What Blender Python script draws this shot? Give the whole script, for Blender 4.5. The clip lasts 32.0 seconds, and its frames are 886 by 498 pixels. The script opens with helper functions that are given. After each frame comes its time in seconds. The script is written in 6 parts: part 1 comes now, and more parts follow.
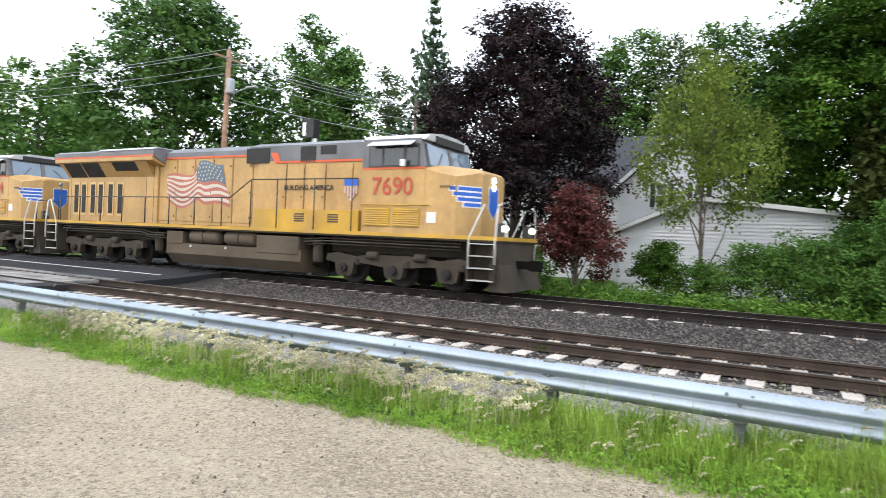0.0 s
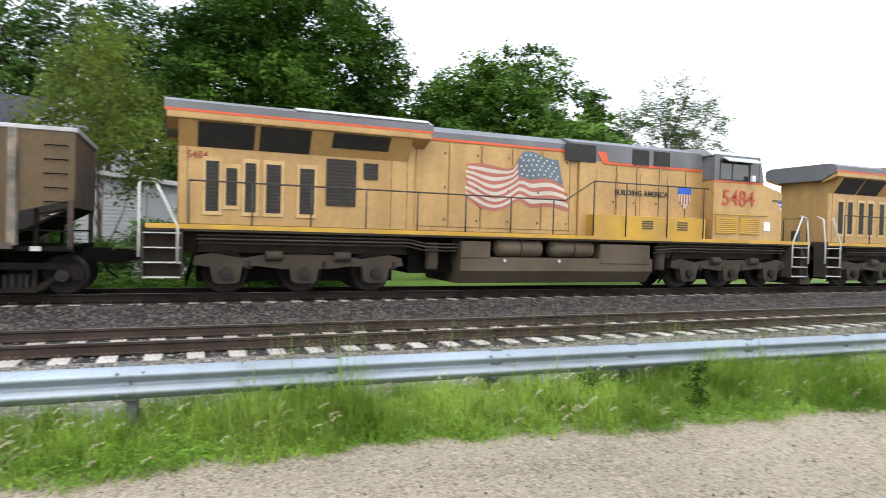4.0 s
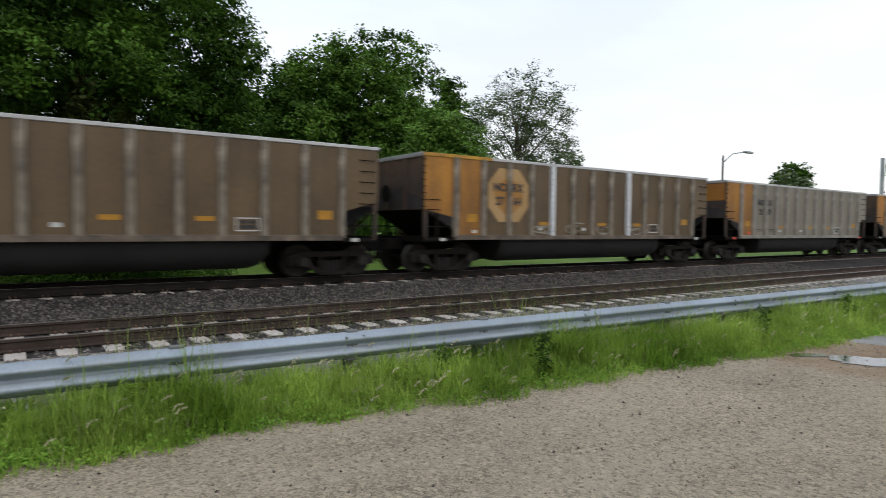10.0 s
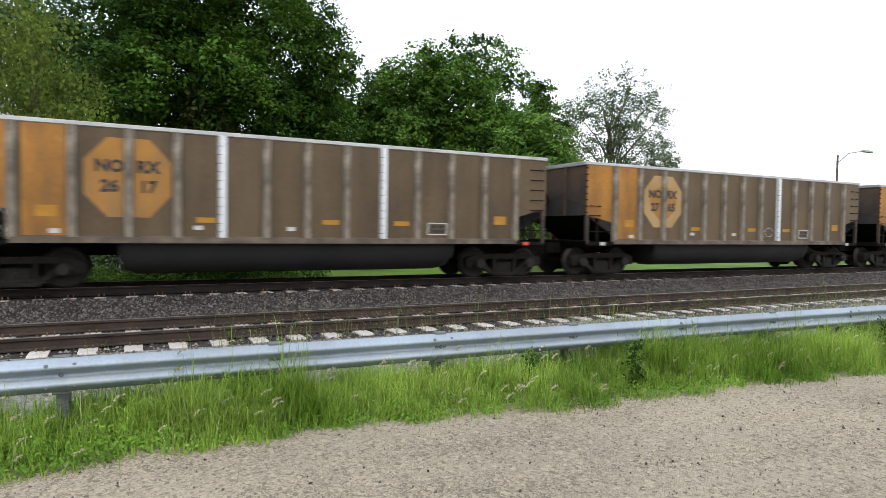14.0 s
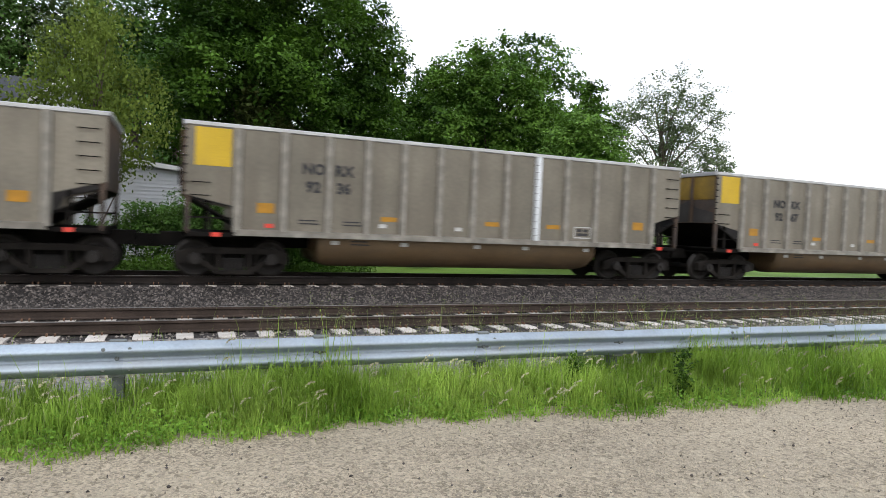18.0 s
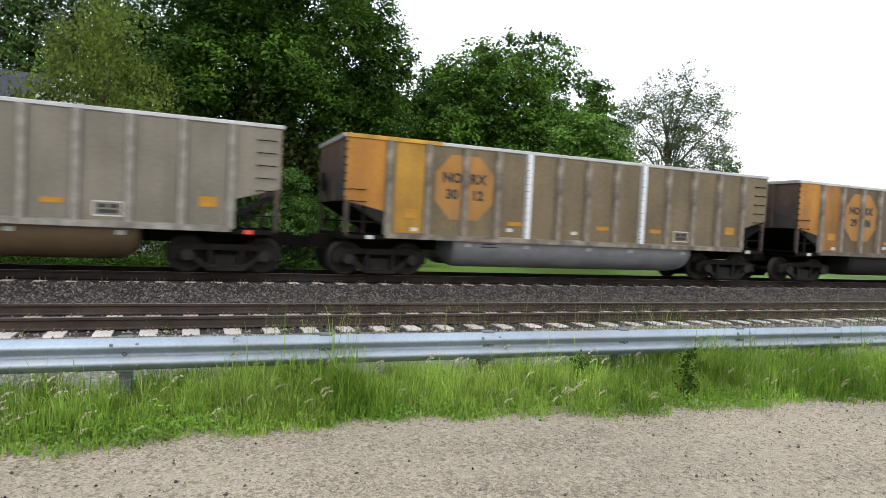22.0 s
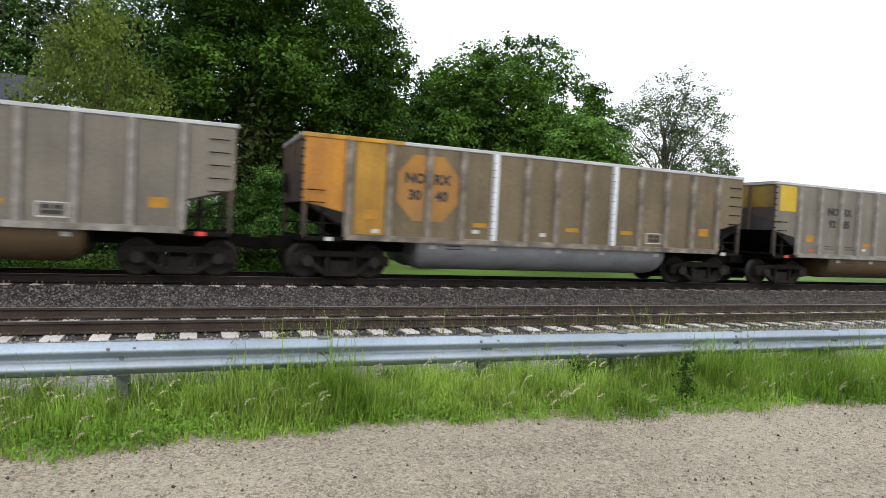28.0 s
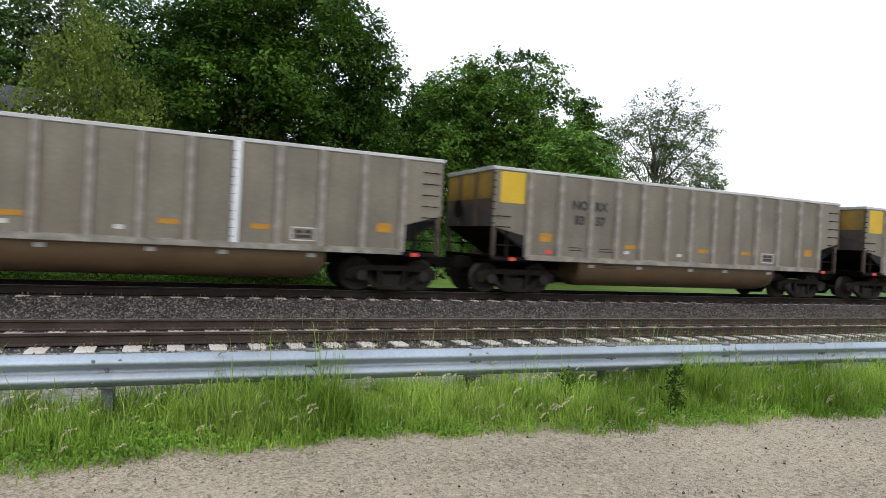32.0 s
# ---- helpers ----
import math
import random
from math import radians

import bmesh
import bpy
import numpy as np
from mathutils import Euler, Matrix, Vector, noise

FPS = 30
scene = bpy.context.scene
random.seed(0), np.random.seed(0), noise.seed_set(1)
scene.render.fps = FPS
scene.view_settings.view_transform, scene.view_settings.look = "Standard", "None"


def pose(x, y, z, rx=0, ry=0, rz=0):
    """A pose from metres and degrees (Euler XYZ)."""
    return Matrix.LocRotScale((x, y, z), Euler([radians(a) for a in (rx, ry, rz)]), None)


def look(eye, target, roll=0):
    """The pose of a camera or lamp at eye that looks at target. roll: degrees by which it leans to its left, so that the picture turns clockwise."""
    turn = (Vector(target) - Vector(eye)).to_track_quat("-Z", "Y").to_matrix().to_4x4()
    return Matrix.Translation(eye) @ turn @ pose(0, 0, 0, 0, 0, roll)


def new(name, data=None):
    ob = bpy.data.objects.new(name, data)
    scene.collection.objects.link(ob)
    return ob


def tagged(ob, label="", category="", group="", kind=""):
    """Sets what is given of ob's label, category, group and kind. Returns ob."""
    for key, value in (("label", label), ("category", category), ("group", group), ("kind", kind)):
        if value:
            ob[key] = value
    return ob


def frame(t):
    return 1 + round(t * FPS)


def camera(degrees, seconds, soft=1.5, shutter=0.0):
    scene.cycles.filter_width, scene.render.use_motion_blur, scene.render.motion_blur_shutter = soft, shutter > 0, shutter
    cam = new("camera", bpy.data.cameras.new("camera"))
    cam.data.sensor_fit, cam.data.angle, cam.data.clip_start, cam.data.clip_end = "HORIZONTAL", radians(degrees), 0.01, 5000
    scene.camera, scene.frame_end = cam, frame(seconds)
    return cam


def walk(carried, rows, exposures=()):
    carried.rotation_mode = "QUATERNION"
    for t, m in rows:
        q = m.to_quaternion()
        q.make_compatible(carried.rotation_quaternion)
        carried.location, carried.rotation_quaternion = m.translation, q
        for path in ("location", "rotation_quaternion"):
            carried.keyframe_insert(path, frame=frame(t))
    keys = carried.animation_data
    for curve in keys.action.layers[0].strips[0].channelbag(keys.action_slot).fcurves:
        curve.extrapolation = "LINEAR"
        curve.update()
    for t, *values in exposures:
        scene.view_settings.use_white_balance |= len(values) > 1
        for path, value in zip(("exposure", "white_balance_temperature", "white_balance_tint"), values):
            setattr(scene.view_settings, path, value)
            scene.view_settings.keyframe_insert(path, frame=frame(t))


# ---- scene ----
cam = camera(71.1, 32.0, soft=0.8, shutter=0.3)

# seconds, place, heading to the left, tilt, lean
PATH = [
    (0, -0.213, 0.039, 1.979, 28.66, -0.80, 2.53),
    (0.5, -0.213, 0.039, 1.980, 23.20, -1.20, 1.57),
    (1, -0.214, 0.039, 1.980, 22.37, -1.45, 1.89),
    (1.5, -0.214, 0.040, 1.979, 21.82, -1.56, 2.43),
    (2, -0.213, 0.040, 1.980, 19.02, -1.63, 1.80),
    (2.5, -0.212, 0.041, 1.980, 12.18, -1.57, 1.63),
    (4.5, 0.038, 0.068, 2.006, -33.13, -1.88, 1.14),
    (5, 0.081, 0.075, 1.979, -40.58, -2.59, 0.73),
    (5.5, 0.112, -0.010, 1.992, -44.40, -1.55, 0.26),
    (6, 0.143, -0.008, 1.976, -47.47, -1.06, -0.03),
    (6.5, 0.149, -0.012, 1.977, -48.62, -1.10, -0.20),
    (7, 0.148, -0.005, 1.971, -49.46, -1.02, -0.24),
    (7.5, 0.128, -0.020, 1.959, -49.44, -1.05, -0.03),
    (8, 0.097, -0.010, 1.931, -45.45, -1.70, 0.28),
    (8.5, 0.075, -0.038, 1.932, -41.40, -2.11, 0.20),
    (9, 0.076, -0.048, 1.925, -40.25, -2.54, -0.04),
    (9.5, 0.079, -0.039, 1.928, -40.09, -2.86, 0.99),
    (10, 0.044, -0.002, 1.930, -35.19, -2.12, 0.61),
    (10.5, 0.011, -0.012, 1.922, -28.62, -1.97, 0.38),
    (11, 0.007, -0.017, 1.918, -25.68, -1.82, 0.72),
    (11.5, 0.049, -0.030, 1.922, -25.81, -1.74, 0.13),
    (12, 0.041, -0.018, 1.922, -26.48, -1.77, 0.97),
    (12.5, 0.038, -0.006, 1.926, -26.45, -1.95, 0.79),
    (13, 0.039, -0.005, 1.921, -26.34, -1.95, 0.52),
    (13.5, 0.034, -0.012, 1.922, -26.62, -1.86, 0.59),
    (15.5, 0.040, -0.010, 1.926, -27.94, -1.99, 1.43),
    (16, 0.036, 0.003, 1.922, -26.97, -1.86, 1.49),
    (16.5, 0.032, 0.010, 1.922, -25.66, -1.81, 1.71),
    (17, 0.028, 0.009, 1.921, -23.67, -1.71, 2.03),
    (17.5, 0.024, 0.003, 1.920, -22.92, -1.83, 1.89),
    (18, 0.026, 0.006, 1.918, -22.97, -2.03, 2.43),
    (18.5, 0.021, 0.000, 1.913, -22.93, -2.09, 2.29),
    (19, 0.010, 0.001, 1.924, -23.01, -2.12, 2.23),
    (19.5, 0.013, -0.001, 1.923, -23.01, -2.12, 2.24),
    (20, 0.015, 0.003, 1.918, -22.94, -2.04, 2.16),
    (20.5, 0.013, -0.002, 1.917, -22.90, -2.13, 2.13),
    (21, 0.011, -0.004, 1.920, -22.83, -2.23, 1.95),
    (21.5, 0.003, -0.001, 1.922, -22.79, -2.23, 2.47),
    (22, 0.001, 0.002, 1.922, -22.59, -2.21, 2.85),
    (22.5, -0.003, 0.002, 1.928, -22.20, -2.17, 2.78),
    (23, -0.010, -0.001, 1.925, -21.78, -1.99, 2.93),
    (23.5, -0.006, 0.003, 1.921, -21.36, -1.92, 2.66),
    (24, -0.008, 0.001, 1.924, -21.38, -1.80, 2.44),
    (24.5, -0.010, -0.006, 1.923, -21.51, -1.72, 2.64),
    (26.5, -0.010, 0.008, 1.923, -22.63, -1.62, 3.07),
    (27, -0.010, 0.011, 1.926, -22.79, -1.75, 3.03),
    (27.5, -0.005, 0.008, 1.924, -22.70, -1.85, 2.77),
    (28, 0.001, 0.009, 1.925, -22.77, -1.92, 2.81),
    (28.5, 0.015, 0.010, 1.926, -23.19, -1.81, 3.44),
    (29, 0.038, -0.010, 1.919, -26.28, -1.44, 3.03),
    (29.5, 0.036, -0.010, 1.920, -26.65, -1.26, 2.71),
    (30, 0.021, -0.015, 1.921, -26.30, -0.99, 2.46),
    (30.5, 0.021, -0.016, 1.918, -25.08, -0.95, 2.33),
    (31, 0.013, -0.010, 1.920, -24.53, -1.05, 2.75),
    (31.5, 0.008, -0.003, 1.927, -24.11, -0.93, 3.13),
    (32, 0.015, -0.004, 1.924, -23.54, -0.72, 3.04),
]


def eye_pose(x, y, z, yaw, pitch, roll):
    a, b = radians(yaw), radians(pitch)
    ahead = Vector((-math.sin(a) * math.cos(b), math.cos(a) * math.cos(b), math.sin(b)))
    eye = Vector((x, y, z))
    return look(eye, eye + ahead * 5, roll)


EXPOSURES = [(0, 1.45), (2.5, 1.35), (4.5, 1.17), (5, 0.86), (6, 0.06), (7.5, -0.14), (9, 0.06), (10, 0.29), (10.5, 0.56), (12, 1.02), (13, 0.98), (16, 0.93), (23, 1), (28, 0.92), (32, 0.8)]
walk(cam, [(row[0], eye_pose(*row[1:])) for row in PATH], EXPOSURES)


# ---- light ----
world = bpy.data.worlds.new("overcast")
scene.world = world
world.use_nodes = True
wn = world.node_tree
sky = wn.nodes.new("ShaderNodeTexSky")
sky.sky_type, sky.sun_disc = "NISHITA", False
sky.sun_elevation, sky.sun_rotation = radians(48), radians(150)
sky.air_density, sky.dust_density, sky.ozone_density = 1.0, 4.0, 1.0
veil = wn.nodes.new("ShaderNodeMix")
veil.data_type = "RGBA"
veil.inputs[0].default_value = 0.8
cloud = wn.nodes.new("ShaderNodeMix")
cloud.data_type = "RGBA"
cloud.inputs[6].default_value, cloud.inputs[7].default_value = (10.4, 10.5, 10.5, 1), (7.9, 8.95, 10.6, 1)
where = wn.nodes.new("ShaderNodeTexCoord")
axes = wn.nodes.new("ShaderNodeSeparateXYZ")
rise = wn.nodes.new("ShaderNodeMapRange")
rise.inputs[1].default_value, rise.inputs[2].default_value = 0.02, 0.5
wn.links.new(where.outputs["Generated"], axes.inputs[0])
wn.links.new(axes.outputs[2], rise.inputs[0])
wn.links.new(rise.outputs[0], cloud.inputs[0])
billow = wn.nodes.new("ShaderNodeTexNoise")
billow.inputs["Scale"].default_value, billow.inputs["Detail"].default_value, billow.inputs["Roughness"].default_value = 2.2, 5.0, 0.55
stretch = wn.nodes.new("ShaderNodeMapping")
stretch.inputs["Scale"].default_value = (1.0, 1.0, 3.5)
wn.links.new(where.outputs["Generated"], stretch.inputs[0])
wn.links.new(stretch.outputs[0], billow.inputs["Vector"])
thick = wn.nodes.new("ShaderNodeMapRange")
thick.inputs[1].default_value, thick.inputs[2].default_value, thick.inputs[3].default_value, thick.inputs[4].default_value = 0.35, 0.65, 0.9, 1.03
wn.links.new(billow.outputs["Fac"], thick.inputs[0])
layer = wn.nodes.new("ShaderNodeMix")
layer.data_type, layer.blend_type = "RGBA", "MULTIPLY"
layer.inputs[0].default_value = 1.0
wn.links.new(cloud.outputs[2], layer.inputs[6])
wn.links.new(thick.outputs[0], layer.inputs[7])
wn.links.new(layer.outputs[2], veil.inputs[7])
wn.links.new(sky.outputs[0], veil.inputs[6])
wn.links.new(veil.outputs[2], wn.nodes["Background"].inputs[0])
wn.nodes["Background"].inputs[1].default_value = 0.105
sun = new("sun", bpy.data.lights.new("sun", "SUN"))
sun.data.energy, sun.data.angle, sun.data.color = 0.6, radians(25), (1.0, 0.96, 0.9)
sun.matrix_world = look((-20, -34, 45), (0, 0, 0))

# ---- mesh helpers ----


def mesh_of(name, verts, faces, mats=(), smooth=False):
    me = bpy.data.meshes.new(name)
    me.from_pydata([tuple(v) for v in verts], [], [tuple(f) for f in faces])
    for m in mats:
        me.materials.append(m)
    if smooth:
        me.shade_smooth()
    me.update()
    return me


def quads_mesh(name, corners, mat):
    """A mesh of loose quads from an array of n x 4 x 3."""
    n = len(corners)
    me = bpy.data.meshes.new(name)
    me.vertices.add(4 * n)
    me.vertices.foreach_set("co", np.asarray(corners, dtype=np.float32).ravel())
    me.loops.add(4 * n)
    me.loops.foreach_set("vertex_index", np.arange(4 * n, dtype=np.int32))
    me.polygons.add(n)
    me.polygons.foreach_set("loop_start", np.arange(0, 4 * n, 4, dtype=np.int32))
    me.materials.append(mat)
    me.update(calc_edges=True)
    return me


class Solid:
    """Collects simple solids into one bmesh."""

    def __init__(self):
        self.bm = bmesh.new()

    def box(self, a, b, bevel=0.0):
        lo, hi = [min(p, q) for p, q in zip(a, b)], [max(p, q) for p, q in zip(a, b)]
        vs = [self.bm.verts.new((x, y, z)) for z in (lo[2], hi[2]) for x, y in ((lo[0], lo[1]), (hi[0], lo[1]), (hi[0], hi[1]), (lo[0], hi[1]))]
        fs = [self.bm.faces.new([vs[i] for i in f]) for f in ((3, 2, 1, 0), (4, 5, 6, 7), (0, 1, 5, 4), (1, 2, 6, 5), (2, 3, 7, 6), (3, 0, 4, 7))]
        if bevel:
            bmesh.ops.bevel(self.bm, geom=list({e for f in fs for e in f.edges}), offset=bevel, segments=1, affect="EDGES")
        return self

    def tube(self, a, b, r, r2=None, n=8, caps=True):
        a, b = Vector(a), Vector(b)
        q = (b - a).to_track_quat("Z", "Y")
        r2 = r if r2 is None else r2
        ra = [self.bm.verts.new(a + q @ Vector((r * math.cos(2 * math.pi * i / n), r * math.sin(2 * math.pi * i / n), 0))) for i in range(n)]
        rb = [self.bm.verts.new(b + q @ Vector((r2 * math.cos(2 * math.pi * i / n), r2 * math.sin(2 * math.pi * i / n), 0))) for i in range(n)]
        for i in range(n):
            f = self.bm.faces.new((ra[i], ra[(i + 1) % n], rb[(i + 1) % n], rb[i]))
            f.smooth = n > 5
        if caps:
            self.bm.faces.new(list(reversed(ra)))
            self.bm.faces.new(rb)
        return self

    def pipe(self, points, r, n=6):
        """One bent tube through all the points."""
        pts = [Vector(p) for p in points]
        rings = []
        for i, p in enumerate(pts):
            way = (pts[min(i + 1, len(pts) - 1)] - pts[max(i - 1, 0)]).normalized()
            side = way.cross(Vector((0, 0, 1)) if abs(way.z) < 0.9 else Vector((0, 1, 0))).normalized()
            if rings and side.dot(last) < 0:
                side = -side
            last = side
            up = side.cross(way)
            rings.append([self.bm.verts.new(p + side * r * math.cos(2 * math.pi * k / n) + up * r * math.sin(2 * math.pi * k / n)) for k in range(n)])
        for a, b in zip(rings, rings[1:]):
            for k in range(n):
                self.bm.faces.new((a[k], a[(k + 1) % n], b[(k + 1) % n], b[k])).smooth = True
        self.bm.faces.new(list(reversed(rings[0])))
        self.bm.faces.new(rings[-1])
        return self

    def prism(self, outline, axis, lo, hi):
        """An outline in the two other axes (in the order x, y, z), drawn out along axis from lo to hi."""
        k = "xyz".index(axis)

        def at(p, v):
            q = list(p)
            q.insert(k, v)
            return q
        a = [self.bm.verts.new(at(p, lo)) for p in outline]
        b = [self.bm.verts.new(at(p, hi)) for p in outline]
        n = len(outline)
        for i in range(n):
            self.bm.faces.new((a[i], a[(i + 1) % n], b[(i + 1) % n], b[i]))
        self.bm.faces.new(list(reversed(a)))
        self.bm.faces.new(b)
        return self

    def lathe(self, profile, centre, axis="y", n=20):
        """Turns (radius, along) pairs round an axis."""
        rings = []
        for r, along in profile:
            ring = []
            for i in range(n):
                c, s = r * math.cos(2 * math.pi * i / n), r * math.sin(2 * math.pi * i / n)
                p = {"x": (along, c, s), "y": (c, along, s), "z": (c, s, along)}[axis]
                ring.append(self.bm.verts.new(Vector(centre) + Vector(p)))
            rings.append(ring)
        for p, q in zip(rings, rings[1:]):
            for i in range(n):
                f = self.bm.faces.new((p[i], p[(i + 1) % n], q[(i + 1) % n], q[i]))
                f.smooth = True
        self.bm.faces.new(list(reversed(rings[0])))
        self.bm.faces.new(rings[-1])
        return self

    def mesh(self, name, mat):
        bmesh.ops.recalc_face_normals(self.bm, faces=self.bm.faces)
        me = bpy.data.meshes.new(name)
        self.bm.to_mesh(me)
        self.bm.free()
        me.materials.append(mat)
        return me


def part(name, solid, mat, parent, label="", at=None):
    """One mesh object under a thing or a part; solid is a Solid or a mesh to share."""
    me = solid.mesh(name, mat) if isinstance(solid, Solid) else solid
    ob = new(name, me)
    ob.parent = parent
    if at is not None:
        ob.matrix_basis = at if isinstance(at, Matrix) else Matrix.Translation(at)
    return tagged(ob, label)


def thing(name, label, category, group="", kind="", at=None):
    ob = new(name)
    if at is not None:
        ob.matrix_basis = at if isinstance(at, Matrix) else Matrix.Translation(at)
    return tagged(ob, label, category, group, kind)


def single(name, solid, mat, label, category="", group="", kind="", at=None):
    me = solid.mesh(name, mat) if isinstance(solid, Solid) else solid
    ob = new(name, me)
    if at is not None:
        ob.matrix_basis = at if isinstance(at, Matrix) else Matrix.Translation(at)
    return tagged(ob, label, category, group, kind)


def letters(text, size, mat, align="CENTER", bold=0.0):
    """Flat raised lettering in the x-z plane that faces -y."""
    cu = bpy.data.curves.new("letters", "FONT")
    cu.body, cu.size, cu.align_x, cu.align_y, cu.extrude, cu.offset = text, size, align, "CENTER", 0.004, bold
    cu.resolution_u = 3
    ob = bpy.data.objects.new("letters", cu)
    scene.collection.objects.link(ob)
    me = bpy.data.meshes.new_from_object(ob.evaluated_get(bpy.context.evaluated_depsgraph_get()))
    bpy.data.objects.remove(ob)
    me.transform(Matrix.Rotation(radians(90), 4, "X"))
    me.materials.clear()
    me.materials.append(mat)
    return me


# ---- materials ----


def shade(name, colour, rough=0.6, metal=0.0, vary=0.25, scale=1.0, fine=0.15, fine_scale=25.0, bump=0.1, dirt=None, dirt_amount=0.0,
          dirt_scale=(1, 1, 1), per_object=0.0, spec=0.4, other=None, voronoi=False, island=0.0, island_tint=0.7, speckle=0.0, patch=None):
    """A painted or raw surface: a base colour with broad patches, fine grain, relief and streaks of dirt."""
    m = bpy.data.materials.new(name)
    m.use_nodes = True
    t = m.node_tree
    b = t.nodes["Principled BSDF"]
    link = t.links.new
    co = t.nodes.new("ShaderNodeTexCoord").outputs["Object"]

    def noise_at(s, detail=5.0, stretch=None):
        src = co
        if stretch:
            mp = t.nodes.new("ShaderNodeMapping")
            mp.inputs["Scale"].default_value = stretch
            link(co, mp.inputs[0])
            src = mp.outputs[0]
        n = t.nodes.new("ShaderNodeTexNoise")
        n.inputs["Scale"].default_value, n.inputs["Detail"].default_value = s, detail
        link(src, n.inputs["Vector"])
        return n.outputs["Fac"]

    def mix(fac, a, c, how="MIX"):
        n = t.nodes.new("ShaderNodeMix")
        n.data_type, n.blend_type = "RGBA", how
        for value, socket in ((fac, n.inputs[0]), (a, n.inputs[6]), (c, n.inputs[7])):
            if isinstance(value, bpy.types.NodeSocket):
                link(value, socket)
            else:
                socket.default_value = value if not isinstance(value, tuple) else (*value, 1)[:4]
        return n.outputs[2]

    def span(value, lo, hi, to_lo=0.0, to_hi=1.0):
        n = t.nodes.new("ShaderNodeMapRange")
        link(value, n.inputs[0])
        for i, v in zip((1, 2, 3, 4), (lo, hi, to_lo, to_hi)):
            n.inputs[i].default_value = v
        return n.outputs[0]

    dark = tuple(c * (1 - vary) for c in colour)
    light = other or tuple(min(1, c * (1 + vary)) for c in colour)
    col = mix(span(noise_at(scale), 0.35, 0.65), dark, light)
    if voronoi:
        v = t.nodes.new("ShaderNodeTexVoronoi")
        v.inputs["Scale"].default_value = fine_scale
        link(co, v.inputs["Vector"])
        sep = t.nodes.new("ShaderNodeSeparateColor")
        link(v.outputs["Color"], sep.inputs[0])
        grain = sep.outputs[0]
        relief = v.outputs["Distance"]
        col = mix(1.0, col, mix(grain, (1 - fine,) * 3, (1 + fine,) * 3), "MULTIPLY")
    else:
        grain = relief = noise_at(fine_scale, 6.0)
        col = mix(1.0, col, mix(span(grain, 0.3, 0.7), (1 - fine,) * 3, (1 + fine,) * 3), "MULTIPLY")
    if per_object:
        info = t.nodes.new("ShaderNodeObjectInfo")
        col = mix(1.0, col, mix(info.outputs["Random"], (1 - per_object,) * 3, (1 + per_object,) * 3), "MULTIPLY")
    if island:
        geo = t.nodes.new("ShaderNodeNewGeometry")
        col = mix(1.0, col, mix(geo.outputs["Random Per Island"], (1 - island,) * 3, (1 + island, 1 + island, 1 + island * island_tint)), "MULTIPLY")
    if dirt:
        col = mix(span(noise_at(1.0, 6.0, dirt_scale), 0.42, 0.72, 0.0, dirt_amount), col, dirt)
    if speckle:
        v2 = t.nodes.new("ShaderNodeTexVoronoi")
        v2.inputs["Scale"].default_value = fine_scale * 0.42
        link(co, v2.inputs["Vector"])
        s2 = t.nodes.new("ShaderNodeSeparateColor")
        link(v2.outputs["Color"], s2.inputs[0])
        col = mix(span(s2.outputs[1], 0.8, 0.9, 0.0, speckle), col, tuple(c * 0.35 for c in colour))
        col = mix(span(s2.outputs[2], 0.84, 0.94, 0.0, speckle), col, tuple(min(1, c * 1.5) for c in colour))
    if patch:
        centre, reach, tone = patch
        d = t.nodes.new("ShaderNodeVectorMath")
        d.operation = "DISTANCE"
        d.inputs[1].default_value = centre
        link(co, d.inputs[0])
        rag = t.nodes.new("ShaderNodeMath")
        rag.operation = "MULTIPLY_ADD"
        rag.inputs[1].default_value = reach * 1.6
        link(noise_at(1.3), rag.inputs[0])
        link(d.outputs["Value"], rag.inputs[2])
        col = mix(span(rag.outputs[0], reach * 0.9, reach * 1.7, 0.75, 0.0), col, tone)
    link(col, b.inputs["Base Color"])
    link(span(grain, 0.2, 0.8, max(0.02, rough - 0.1), min(1, rough + 0.1)), b.inputs["Roughness"])
    b.inputs["Metallic"].default_value = metal
    b.inputs["Specular IOR Level"].default_value = spec
    if bump:
        bp = t.nodes.new("ShaderNodeBump")
        bp.inputs["Strength"].default_value = bump
        bp.inputs["Distance"].default_value = 0.02
        link(relief, bp.inputs["Height"])
        link(bp.outputs[0], b.inputs["Normal"])
    return m


def leaf_shade(name, colour, other, through_light=0.25):
    m = shade(name, colour, 0.55, vary=0.25, scale=0.5, other=other, fine=0.25, fine_scale=1.6, bump=0.0, spec=0.08, island=0.25)
    t = m.node_tree
    b = t.nodes["Principled BSDF"]
    tr = t.nodes.new("ShaderNodeBsdfTranslucent")
    ms = t.nodes.new("ShaderNodeMixShader")
    ms.inputs[0].default_value = through_light
    src = b.inputs["Base Color"].links[0].from_socket
    t.links.new(src, tr.inputs[0])
    t.links.new(b.outputs[0], ms.inputs[1])
    t.links.new(tr.outputs[0], ms.inputs[2])
    t.links.new(ms.outputs[0], t.nodes["Material Output"].inputs[0])
    return m


def glow(name, colour, strength):
    m = bpy.data.materials.new(name)
    m.use_nodes = True
    b = m.node_tree.nodes["Principled BSDF"]
    b.inputs["Base Color"].default_value = (*colour, 1)
    b.inputs["Emission Color"].default_value = (*colour, 1)
    b.inputs["Emission Strength"].default_value = strength
    return m


